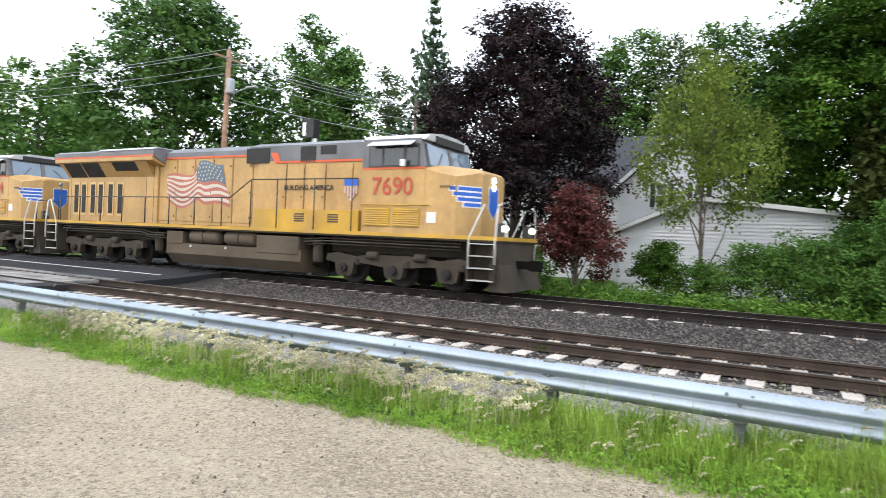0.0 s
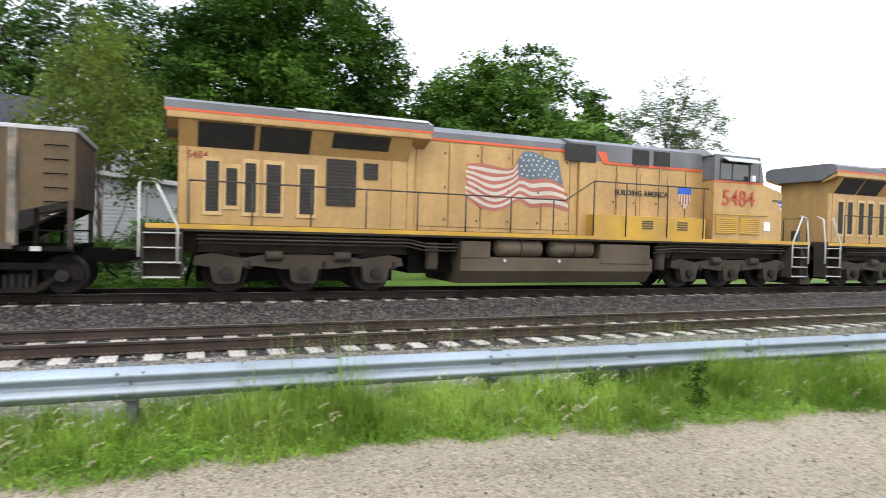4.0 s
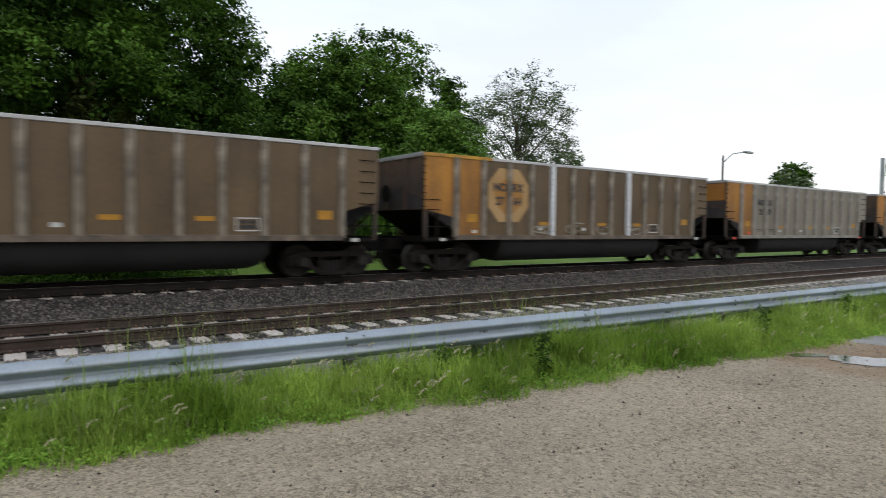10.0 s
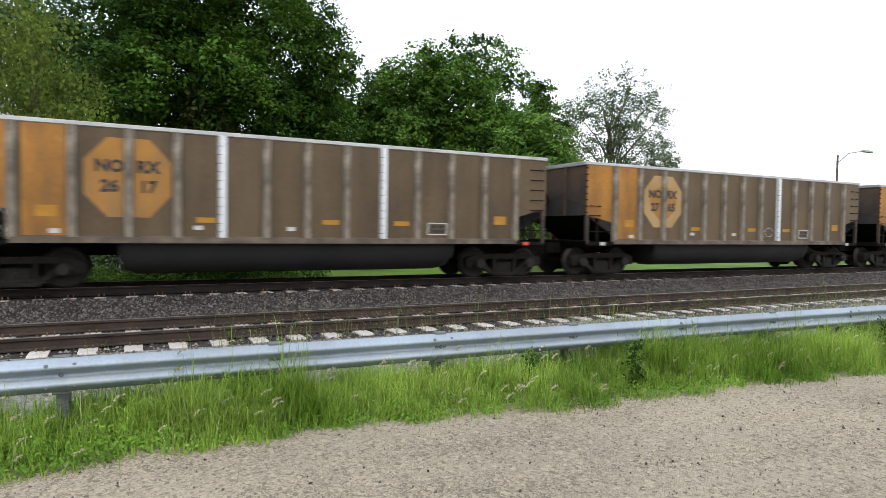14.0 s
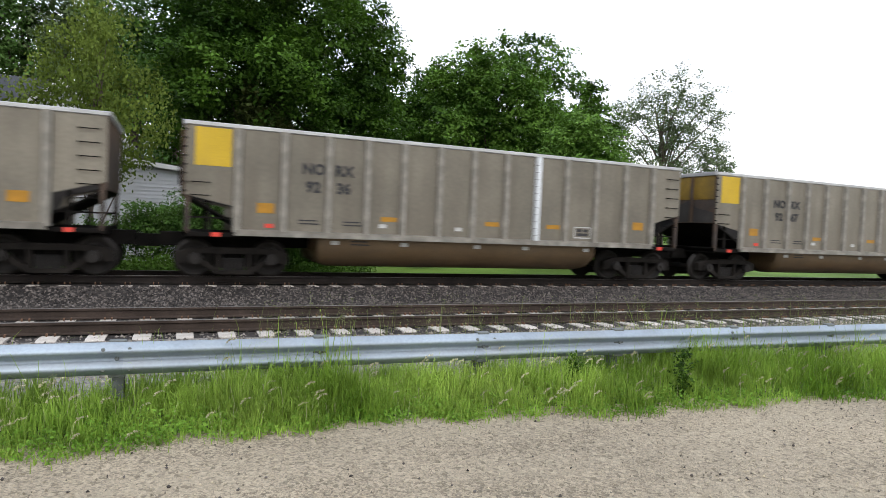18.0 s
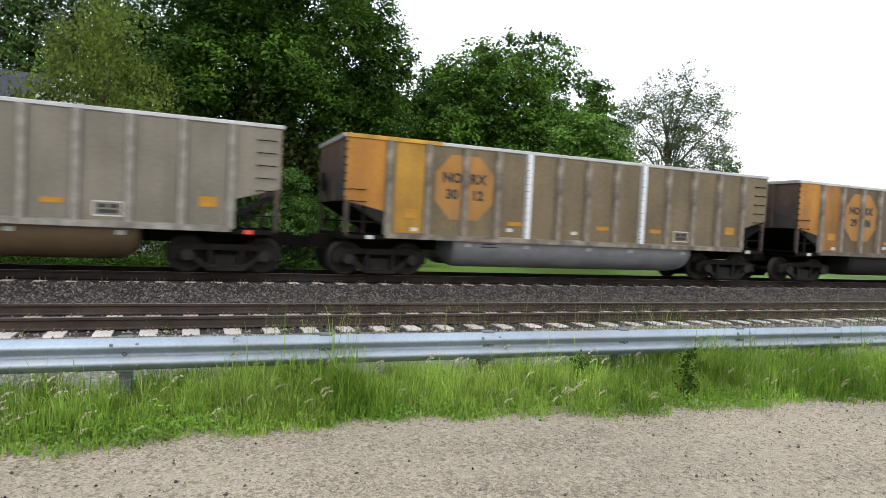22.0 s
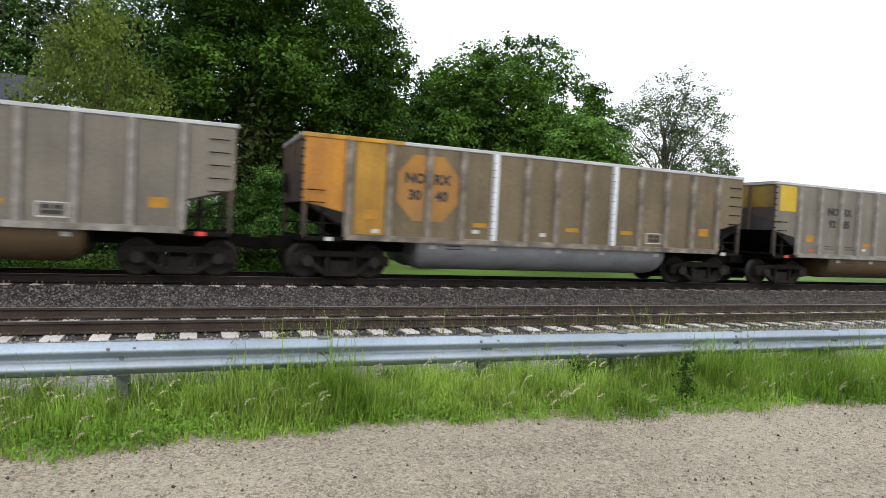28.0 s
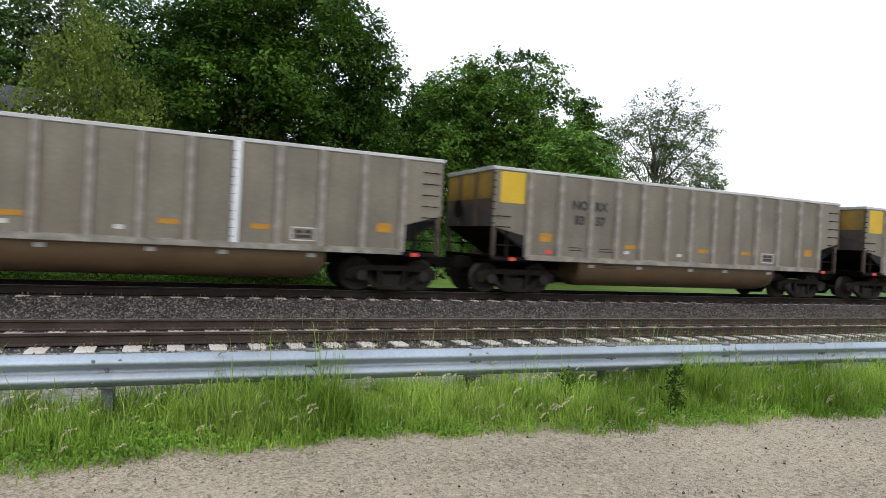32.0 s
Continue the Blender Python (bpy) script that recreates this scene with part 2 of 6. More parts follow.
gravel_mat = shade("limestone_gravel", (0.343, 0.28, 0.2), 0.9, vary=0.14, scale=0.35, fine=0.42, fine_scale=75, bump=0.9, voronoi=True,
                   dirt=(0.42, 0.352, 0.256), dirt_amount=0.65, dirt_scale=(0.35, 1.0, 1), spec=0.2, speckle=0.55, patch=((10.9, 3.6, 0), 2.6, (0.25, 0.15, 0.08)))
asphalt_mat = shade("worn_asphalt", (0.2124, 0.2013, 0.1856), 0.7, vary=0.22, scale=0.35, fine=0.3, fine_scale=90, bump=0.3, voronoi=True, spec=0.4, dirt=(0.13, 0.125, 0.115), dirt_amount=0.5, dirt_scale=(0.2, 0.9, 1))
road_mat = shade("dark_asphalt", (0.03, 0.03, 0.032), 0.8, vary=0.2, scale=0.4, fine=0.2, fine_scale=60, bump=0.2, voronoi=True, spec=0.1)
panel_mat = shade("stained_concrete_panel", (0.24, 0.225, 0.205), 0.9, vary=0.3, scale=0.7, fine=0.2, fine_scale=30, bump=0.1, dirt=(0.05, 0.048, 0.046), dirt_amount=0.9, dirt_scale=(0.5, 2, 1), spec=0.2)
pale_road_mat = shade("pale_concrete_road", (0.42, 0.41, 0.39), 0.8, vary=0.12, scale=0.4, fine=0.12, fine_scale=20, bump=0.1)
ballast_mat = shade("dark_ballast", (0.03, 0.025, 0.022), 0.9, vary=0.3, scale=0.8, fine=0.6, fine_scale=22, bump=1.0, voronoi=True, spec=0.2)
pale_ballast_mat = shade("pale_ballast", (0.1652, 0.1530, 0.1377), 0.9, vary=0.2, scale=0.8, fine=0.5, fine_scale=24, bump=1.0, voronoi=True, spec=0.2)
stone_mat = shade("ballast_stone", (0.082, 0.069, 0.062), 0.85, vary=0.2, scale=3, fine=0.2, bump=0.0, island=0.85, island_tint=0.95, spec=0.25)
pale_stone_mat = shade("pale_stone", (0.23, 0.2, 0.17), 0.85, vary=0.2, scale=3, fine=0.2, bump=0.0, island=0.7, spec=0.25)
crib_stone_mat = shade("crib_stone", (0.15, 0.128, 0.112), 0.85, vary=0.2, scale=3, fine=0.2, bump=0.0, island=0.8, island_tint=0.95, spec=0.25)
pebble_mat = shade("pebble", (0.3, 0.25, 0.195), 0.85, vary=0.3, scale=3, fine=0.2, bump=0.0, island=0.6, spec=0.25)
soil_mat = shade("grassy_soil", (0.07, 0.1, 0.03), 0.95, vary=0.35, scale=0.4, fine=0.3, fine_scale=20, bump=0.3, spec=0.1)
lawn_mat = shade("mown_lawn", (0.095, 0.16, 0.024), 0.9, vary=0.3, scale=0.15, fine=0.35, fine_scale=18, bump=0.4, spec=0.15)
grass_mat = leaf_shade("grass_blades", (0.18, 0.31, 0.034), (0.34, 0.46, 0.09), 0.4)
weed_mat = leaf_shade("dull_weed", (0.11, 0.14, 0.045), (0.2, 0.22, 0.09), 0.3)
clover_mat = leaf_shade("clover_leaves", (0.13, 0.27, 0.03), (0.24, 0.4, 0.06), 0.35)
dry_mat = leaf_shade("dry_grass", (0.44, 0.4, 0.25), (0.62, 0.57, 0.4), 0.3)
galv_mat = shade("galvanised_steel", (0.275, 0.315, 0.355), 0.5, 0.55, vary=0.14, scale=1.2, fine=0.1, fine_scale=30, bump=0.05, dirt=(0.3, 0.3, 0.29), dirt_amount=0.4,
                 dirt_scale=(1.5, 1.5, 6))
post_mat = shade("weathered_post", (0.1400, 0.1470, 0.1400), 0.7, 0.3, vary=0.3, scale=3, fine=0.2, bump=0.1)
rail_side_mat = shade("rusty_rail", (0.052, 0.037, 0.029), 0.8, 0.2, vary=0.25, scale=2, fine=0.2, bump=0.1, spec=0.2)
# much darker brown than the near track's rail sides
dark_rail_mat = shade("near_black_rail", (0.02, 0.0155, 0.013), 0.85, 0.0, vary=0.3, scale=2, fine=0.2, bump=0.1, spec=0.15)
rail_top_mat = shade("worn_rail_head", (0.3, 0.27, 0.25), 0.4, 0.85, vary=0.15, scale=1, fine=0.1, bump=0.02)
tie_mat = shade("concrete_tie", (0.4698, 0.4293, 0.3807), 0.9, vary=0.15, scale=3, fine=0.2, fine_scale=40, bump=0.2, per_object=0.15, dirt=(0.25, 0.2, 0.16), dirt_amount=0.6, dirt_scale=(3, 3, 3))
clip_mat = shade("rusty_clip", (0.16, 0.09, 0.055), 0.8, 0.3, vary=0.3, scale=8, fine=0.2)
brown_mat = shade("grimy_aluminium_brown", (0.088, 0.055, 0.0245), 0.55, 0.05, spec=0.4, vary=0.2, scale=0.6, fine=0.18, fine_scale=9, bump=0.03, dirt=(0.132, 0.091, 0.047), dirt_amount=0.45,
                  dirt_scale=(2.2, 2.2, 0.3), per_object=0.12)
dusty_mat = shade("dusty_aluminium_brown", (0.128, 0.093, 0.047), 0.5, 0.1, spec=0.4, vary=0.2, scale=0.6, fine=0.18, fine_scale=9, bump=0.03, dirt=(0.175, 0.13, 0.08), dirt_amount=0.5, dirt_scale=(2.2, 2.2, 0.3), per_object=0.1)
silver_mat = shade("grimy_aluminium_grey", (0.172, 0.149, 0.113), 0.5, 0.15, spec=0.4, vary=0.16, scale=0.6, fine=0.12, fine_scale=12, bump=0.03, dirt=(0.105, 0.083, 0.06), dirt_amount=0.5,
                   dirt_scale=(2.2, 2.2, 0.3), per_object=0.12)
rib_mat = shade("dull_rib", (0.185, 0.155, 0.118), 0.5, 0.15, vary=0.5, scale=2.6, fine=0.3, fine_scale=5, bump=0.03, dirt=(0.075, 0.055, 0.038), dirt_amount=0.6, dirt_scale=(1, 1, 1.6))
silver_rib_mat = shade("pale_rib", (0.235, 0.214, 0.18), 0.5, 0.3, vary=0.25, scale=2.2, fine=0.25, fine_scale=5, bump=0.03, dirt=(0.13, 0.105, 0.08), dirt_amount=0.5, dirt_scale=(1, 1, 1.6))
sill_mat = shade("dull_sill", (0.12, 0.09, 0.065), 0.6, 0.1, vary=0.35, scale=2.2, fine=0.25, fine_scale=5, bump=0.03, dirt=(0.05, 0.04, 0.03), dirt_amount=0.6, dirt_scale=(1, 1, 1.6))
bright_mat = shade("bright_aluminium", (0.5904, 0.5978, 0.6125), 0.4, 0.5, vary=0.08, scale=1.5, fine=0.08, fine_scale=10, bump=0.02)
chord_mat = shade("worn_top_chord", (0.4059, 0.3936, 0.3813), 0.45, 0.5, vary=0.15, scale=1, fine=0.1, bump=0.02)
orange_mat = shade("faded_orange_paint", (0.37, 0.155, 0.014), 0.6, 0.0, vary=0.22, scale=0.8, fine=0.14, fine_scale=10, bump=0.03, dirt=(0.24, 0.085, 0.02), dirt_amount=0.75,
                   dirt_scale=(1.5, 1.5, 0.4), per_object=0.12)
old_orange_mat = shade("grimy_orange_paint", (0.3, 0.128, 0.016), 0.6, 0.0, vary=0.25, scale=0.8, fine=0.16, fine_scale=10, bump=0.03, dirt=(0.15, 0.068, 0.02), dirt_amount=0.8, dirt_scale=(2.0, 2.0, 0.5), per_object=0.15)
gold_mat = shade("faded_golden_paint", (0.38, 0.2, 0.016), 0.6, 0.0, vary=0.25, scale=0.9, fine=0.14, fine_scale=9, bump=0.03, dirt=(0.24, 0.11, 0.025), dirt_amount=0.7, dirt_scale=(2.5, 2.5, 0.5), per_object=0.12)
yellow_panel_mat = shade("yellow_panel_paint", (0.496, 0.32, 0.012), 0.55, vary=0.1, scale=1, fine=0.1, bump=0.02, dirt=(0.3, 0.2, 0.06), dirt_amount=0.35, dirt_scale=(1.5, 1.5, 0.5))
red_panel_mat = shade("red_orange_panel_paint", (0.464, 0.088, 0.024), 0.55, vary=0.1, scale=1, fine=0.1, bump=0.02, dirt=(0.3, 0.12, 0.06), dirt_amount=0.35, dirt_scale=(1.5, 1.5, 0.5))
octagon_mat = shade("orange_emblem_paint", (0.32, 0.145, 0.022), 0.6, vary=0.15, scale=1, fine=0.12, bump=0.02, dirt=(0.16, 0.1, 0.05), dirt_amount=0.7, dirt_scale=(1.5, 1.5, 0.5))
pale_octagon_mat = shade("pale_emblem_paint", (0.3420, 0.2022, 0.0734), 0.6, vary=0.15, scale=1, fine=0.12, bump=0.02, dirt=(0.36, 0.25, 0.13), dirt_amount=0.6, dirt_scale=(1.2, 1.2, 0.8))
white_octagon_mat = shade("white_emblem_paint", (0.3187, 0.2808, 0.2000), 0.6, vary=0.15, scale=1, fine=0.12, bump=0.02, dirt=(0.36, 0.27, 0.17), dirt_amount=0.5, dirt_scale=(1.2, 1.2, 0.8))
mark_mat = shade("black_lettering", (0.03, 0.028, 0.028), 0.7, vary=0.2, fine=0.1, bump=0.0)
white_mark_mat = shade("white_stencil", (0.465, 0.45, 0.42), 0.6, vary=0.12, scale=4, fine=0.1, bump=0.0)
plate_mat = shade("orange_plate", (0.3600, 0.1680, 0.0090), 0.5, vary=0.15, scale=4, fine=0.1, bump=0.0)
red_mark_mat = shade("red_reflector", (0.6, 0.05, 0.03), 0.35, vary=0.1, fine=0.05, bump=0.0)
# grime on black steel; the base also holds the shade under the cars
under_mat = shade("grimy_shaded_steel", (0.0062, 0.0053, 0.0046), 0.9, 0.0, vary=0.3, scale=1.5, fine=0.25, fine_scale=15, bump=0.1, dirt=(0.014, 0.011, 0.009), dirt_amount=0.5, dirt_scale=(2, 2, 2), spec=0.1)
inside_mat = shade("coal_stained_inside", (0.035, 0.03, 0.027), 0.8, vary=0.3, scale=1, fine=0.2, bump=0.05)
end_mat = shade("coal_stained_end", (0.045, 0.032, 0.025), 0.75, vary=0.4, scale=1.2, fine=0.2, bump=0.05, dirt=(0.16, 0.08, 0.03), dirt_amount=0.5, dirt_scale=(1, 1, 1))
tub_dark_mat = shade("black_tub", (0.012, 0.0105, 0.0095), 0.8, 0.0, vary=0.25, scale=1, fine=0.15, bump=0.04)
tub_tan_mat = shade("tan_tub", (0.1288, 0.0812, 0.0403), 0.5, 0.3, vary=0.15, scale=1, fine=0.12, bump=0.04, dirt=(0.08, 0.06, 0.04), dirt_amount=0.5, dirt_scale=(1, 1, 3))
tub_silver_mat = shade("grey_tub", (0.2400, 0.2400, 0.2460), 0.45, 0.4, vary=0.15, scale=1, fine=0.12, bump=0.04, dirt=(0.16, 0.14, 0.13), dirt_amount=0.5, dirt_scale=(1, 1, 3))
# wheel steel darkened in its colour for the shade around the trucks
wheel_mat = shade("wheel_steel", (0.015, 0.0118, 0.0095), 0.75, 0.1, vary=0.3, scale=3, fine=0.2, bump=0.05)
engine_yellow = shade("engine_yellow_paint", (0.43, 0.26, 0.095), 0.45, vary=0.1, scale=0.7, fine=0.1, fine_scale=7, bump=0.02, dirt=(0.3, 0.165, 0.06), dirt_amount=0.6, dirt_scale=(2.4, 2.4, 0.35))
engine_sill = shade("engine_sill_yellow", (0.47, 0.27, 0.028), 0.45, vary=0.12, scale=1, fine=0.08, bump=0.02, dirt=(0.3, 0.18, 0.08), dirt_amount=0.5, dirt_scale=(1.3, 1.3, 0.8))
engine_grey = shade("engine_grey_paint", (0.1360, 0.1360, 0.1428), 0.5, vary=0.15, scale=0.8, fine=0.1, bump=0.02, dirt=(0.07, 0.065, 0.06), dirt_amount=0.5, dirt_scale=(1, 1, 0.5))
roof_pale = shade("engine_pale_roof", (0.45, 0.45, 0.45), 0.4, 0.3, vary=0.1, scale=1, fine=0.1, bump=0.02)
stripe_red = shade("red_stripe", (0.55, 0.09, 0.03), 0.5, vary=0.08, fine=0.05, bump=0.0)
engine_under = shade("dusty_underframe", (0.045, 0.033, 0.022), 0.9, 0.0, vary=0.25, scale=1.2, fine=0.2, fine_scale=12, bump=0.08, dirt=(0.03, 0.025, 0.02), dirt_amount=0.7, dirt_scale=(1.5, 1.5, 1.5))
tank_mat = shade("dusty_tank", (0.08, 0.058, 0.036), 0.85, 0.0, vary=0.2, scale=1, fine=0.15, fine_scale=12, bump=0.05, dirt=(0.09, 0.075, 0.06), dirt_amount=0.5, dirt_scale=(1, 1, 1.5))
grille_mat = shade("dark_grille", (0.02, 0.018, 0.016), 0.7, vary=0.2, scale=4, fine=0.2, fine_scale=40, bump=0.1)
glass_mat = shade("cab_glass", (0.02, 0.025, 0.03), 0.08, 0.0, vary=0.2, fine=0.05, bump=0.0, spec=0.8)
# the sky's bluish reflection is mixed into this pane's base colour
sky_glass_mat = shade("sky_tinted_windshield", (0.12, 0.17, 0.22), 0.06, 0.0, vary=0.1, fine=0.05, bump=0.0, spec=1.0)
blue_mat = shade("blue_emblem", (0.02, 0.1, 0.42), 0.5, vary=0.1, fine=0.05, bump=0.0)
navy_mat = shade("flag_blue", (0.1, 0.135, 0.165), 0.5, vary=0.15, fine=0.08, bump=0.0)
flag_red = shade("flag_red", (0.36, 0.12, 0.085), 0.5, vary=0.12, fine=0.08, bump=0.0)
flag_white = shade("flag_white", (0.5016, 0.4320, 0.3536), 0.5, vary=0.1, fine=0.08, bump=0.0)
number_red = shade("red_numerals", (0.4, 0.062, 0.03), 0.5, vary=0.1, fine=0.05, bump=0.0)
white_paint = shade("white_paint", (0.6375, 0.629, 0.612), 0.5, vary=0.08, fine=0.06, bump=0.02)
rail_paint = shade("dark_handrail", (0.05, 0.045, 0.04), 0.5, 0.2, vary=0.2, fine=0.1, bump=0.0)
lamp_on = glow("lit_headlight", (1.0, 0.93, 0.78), 4.0)
lamp_off = shade("headlight_glass", (0.3, 0.3, 0.3), 0.15, 0.3, vary=0.1, fine=0.05, bump=0.0)
siding_mat = shade("white_siding", (0.6100, 0.6100, 0.6256), 0.6, vary=0.05, scale=0.8, fine=0.05, bump=0.02, dirt=(0.5, 0.5, 0.48), dirt_amount=0.25, dirt_scale=(1, 1, 0.4))
shingle_mat = shade("dark_shingles", (0.0358, 0.0370, 0.0423), 0.85, vary=0.2, scale=2, fine=0.25, fine_scale=14, bump=0.2)
bark_mat = shade("bark", (0.085, 0.065, 0.05), 0.9, vary=0.3, scale=3, fine=0.3, fine_scale=18, bump=0.5)
pole_mat = shade("weathered_pole_wood", (0.27, 0.16, 0.1), 0.85, vary=0.25, scale=2, fine=0.2, fine_scale=20, bump=0.2)
wire_mat = shade("cable", (0.25, 0.26, 0.26), 0.6, vary=0.1, fine=0.05, bump=0.0)
steel_mat = shade("grey_steel", (0.32, 0.33, 0.34), 0.5, 0.5, vary=0.12, fine=0.1, bump=0.02)
black_mat = shade("black_housing", (0.02, 0.02, 0.02), 0.5, vary=0.2, fine=0.1, bump=0.0)
puddle_mat = shade("puddle_water", (0.05, 0.045, 0.04), 0.03, 0.0, vary=0.15, scale=2, fine=0.03, bump=0.0, spec=1.0)
puddle_mud_mat = shade("damp_mud", (0.19, 0.125, 0.075), 0.6, vary=0.25, scale=2.5, fine=0.3, fine_scale=40, bump=0.3, voronoi=True)
maple_leaf = leaf_shade("maple_leaves", (0.025, 0.062, 0.008), (0.07, 0.14, 0.017))
bright_leaf = leaf_shade("bright_leaves", (0.0620, 0.1380, 0.0300), (0.1250, 0.2200, 0.0580))
oak_leaf = leaf_shade("oak_leaves", (0.0450, 0.1000, 0.0260), (0.1000, 0.1850, 0.0480))
grey_leaf = leaf_shade("grey_green_leaves", (0.065, 0.1, 0.04), (0.125, 0.165, 0.075))
locust_leaf = leaf_shade("locust_leaves", (0.1, 0.145, 0.024), (0.18, 0.235, 0.045), 0.4)
purple_leaf = leaf_shade("purple_maple_leaves", (0.014, 0.009, 0.011), (0.04, 0.024, 0.026), 0.15)
red_leaf = leaf_shade("dark_red_leaves", (0.0935, 0.0306, 0.0272), (0.17, 0.0595, 0.051), 0.2)
spruce_leaf = leaf_shade("spruce_needles", (0.0450, 0.0825, 0.0450), (0.1050, 0.1500, 0.0900), 0.1)
thuja_leaf = leaf_shade("thuja_leaves", (0.03, 0.048, 0.012), (0.07, 0.085, 0.025), 0.15)
bush_leaf = leaf_shade("bush_leaves", (0.065, 0.145, 0.028), (0.14, 0.25, 0.055), 0.3)
lime_leaf = leaf_shade("green_leaves", (0.05, 0.11, 0.016), (0.115, 0.215, 0.032))
young_leaf = leaf_shade("young_green_leaves", (0.08, 0.17, 0.025), (0.155, 0.275, 0.05))
poplar_leaf = leaf_shade("poplar_leaves", (0.085, 0.13, 0.05), (0.16, 0.21, 0.09))
stained_yellow_mat = shade("coal_stained_yellow", (0.2, 0.12, 0.014), 0.6, vary=0.3, scale=1, fine=0.15, bump=0.02, dirt=(0.045, 0.035, 0.025), dirt_amount=0.95, dirt_scale=(0.8, 0.8, 0.5))
stained_red_mat = shade("coal_stained_red", (0.3, 0.07, 0.025), 0.6, vary=0.3, scale=1, fine=0.15, bump=0.02, dirt=(0.045, 0.035, 0.03), dirt_amount=0.9, dirt_scale=(0.8, 0.8, 0.5))

# ---- the plan: x along the tracks, y away from the lot, z up ----
TRACK_1, TOP_1 = 11.42, 0.26
TRACK_2, TOP_2 = 17.0, 0.47
rng = np.random.default_rng(7)


def bend(x, table):
    return float(np.interp(x, [p[0] for p in table], [p[1] for p in table]))


GUARD = ((-44, 7.75), (-14, 6.84), (0, 6.5), (11, 6.1), (21.5, 5.84), (43, 5.7), (60, 5.75))
VERGE = ((-60, 5.6), (-12, 5.6), (2.5, 5.65), (4.5, 5.35), (8.3, 5.0), (12, 4.7), (19, 4.3), (43, 4.2), (60, 4.3))


def sheet(name, rows, mat, label, category, kind="structure"):
    """A sheet from rows of points, all of one length."""
    n = len(rows[0])
    verts = [p for row in rows for p in row]
    faces = [(i * n + j, i * n + j + 1, (i + 1) * n + j + 1, (i + 1) * n + j) for i in range(len(rows) - 1) for j in range(n - 1)]
    me = mesh_of(name, verts, faces, [mat], True)
    me.flip_normals() if me.polygons[0].normal.z < 0 else None
    return tagged(new(name, me), label, category, "", kind)


# the ground falls from the lawn behind the tracks to the lot
sheet("ground", [[(x, y, z) for x in (-2500, -200, -60, 0, 60, 200, 2500)] for y, z in ((-2500, -0.03), (-60, -0.03), (9, -0.03), (13, -0.02), (15, 0.0), (20.3, 0.12), (40, 0.2), (200, 0.3), (2500, 0.3))],
      lawn_mat, "wide green grassy ground on both sides of the railway", "ground")
xs = list(np.arange(-60, 13.01, 1.0))
sheet("gravel_lot", [[(x, -30, 0.0) for x in xs], [(x, -3, 0.0) for x in xs], [(x, 2.5, 0.004 * math.sin(x)) for x in xs],
                     [(x, bend(x, VERGE) + 0.3 + 0.1 * math.sin(x * 2.3) + 0.07 * math.sin(x * 5.1), -0.004) for x in xs]],
      gravel_mat, "pale tan crushed limestone lot with dark pebbles", "gravel")
ys = list(np.concatenate([np.arange(-30, 0, 2.0), np.arange(0, 4.71, 0.09)]))


def lot_edge(y):
    """The broken near edge of the asphalt."""
    return 12.6 - 0.13 * y + 0.12 * noise.noise((y * 0.9, 0, 0)) + 0.09 * noise.noise((y * 4.3, 3, 0))


rows = []
for k in (0, 0.06, 0.3, 1, 4, 8, 15, 25, 35, 50):
    rows.append([(lot_edge(y) + k, min(y, bend(lot_edge(y) + k, VERGE) + 0.15) if y < 4.7 else bend(lot_edge(y) + k, VERGE) + 0.15, -0.004 if k == 0 else 0.014 if k < 1 else 0.02) for y in ys])
sheet("asphalt_lot", rows, asphalt_mat, "pale grey worn asphalt parking lot with a ragged edge", "asphalt")
xs = list(np.arange(-60, 63, 1.5))
sheet("verge", [[(x, bend(x, VERGE) + 0.24 + 0.07 * math.sin(x * 3.1), -0.006) for x in xs], [(x, bend(x, VERGE) + 0.5, 0.03) for x in xs], [(x, bend(x, GUARD) - 0.1, 0.03) for x in xs],
                [(x, bend(x, GUARD) + 0.5, 0.02) for x in xs], [(x, bend(x, GUARD) + 0.9, 0.0) for x in xs]], soil_mat, "narrow grassy soil verge along the guardrail", "verge")
xs = list(np.arange(-150, 260, 2.0))


def bed(name, profile, mat, label):
    sheet(name, [[(x, y + 0.05 * noise.noise((x * 1.7, y * 3, 0)), z + 0.02 * noise.noise((x * 2, y * 4, 5))) for x in xs] for y, z in profile], mat, label, "ballast")


bed("stone_shoulder", ((6.9, 0.0), (7.6, 0.03), (9.0, 0.04), (9.6, 0.05), (10.2, 0.045)), pale_ballast_mat, "pale crushed stone beside the near track")
bed("ballast_near", ((9.9, 0.04), (10.3, 0.05), (11.4, 0.055), (13.0, 0.055), (13.5, 0.04)), ballast_mat, "dark crushed stone ballast under the near track")
bed("ballast_far", ((13.2, 0.05), (14.0, 0.06), (14.7, 0.12), (15.5, 0.245), (15.8, 0.26), (17.0, 0.255), (18.5, 0.24), (19.2, 0.2), (20.6, 0.1)), ballast_mat, "dark grey crushed stone ballast under the far track")

# puddles on the lot: a ragged outline along its own long way
def puddle(x, y, long, wide, turn, z, seed):
    verts = []
    for a in np.arange(0, 2 * math.pi, 0.12):
        k = 1 + 0.3 * noise.noise((1.3 * math.cos(a) + seed, 1.3 * math.sin(a), 0)) + 0.22 * noise.noise((4 * math.cos(a), 4 * math.sin(a) + seed, 2))
        p, q = long * k * math.cos(a), wide * k * math.sin(a)
        verts.append((x + p * math.cos(turn) - q * math.sin(turn), y + p * math.sin(turn) + q * math.cos(turn), z))
    single("puddle", mesh_of("puddle", verts, [tuple(range(len(verts)))], [puddle_mat]), None, "shallow rain puddle that mirrors the sky on the lot", "puddle", kind="structure")


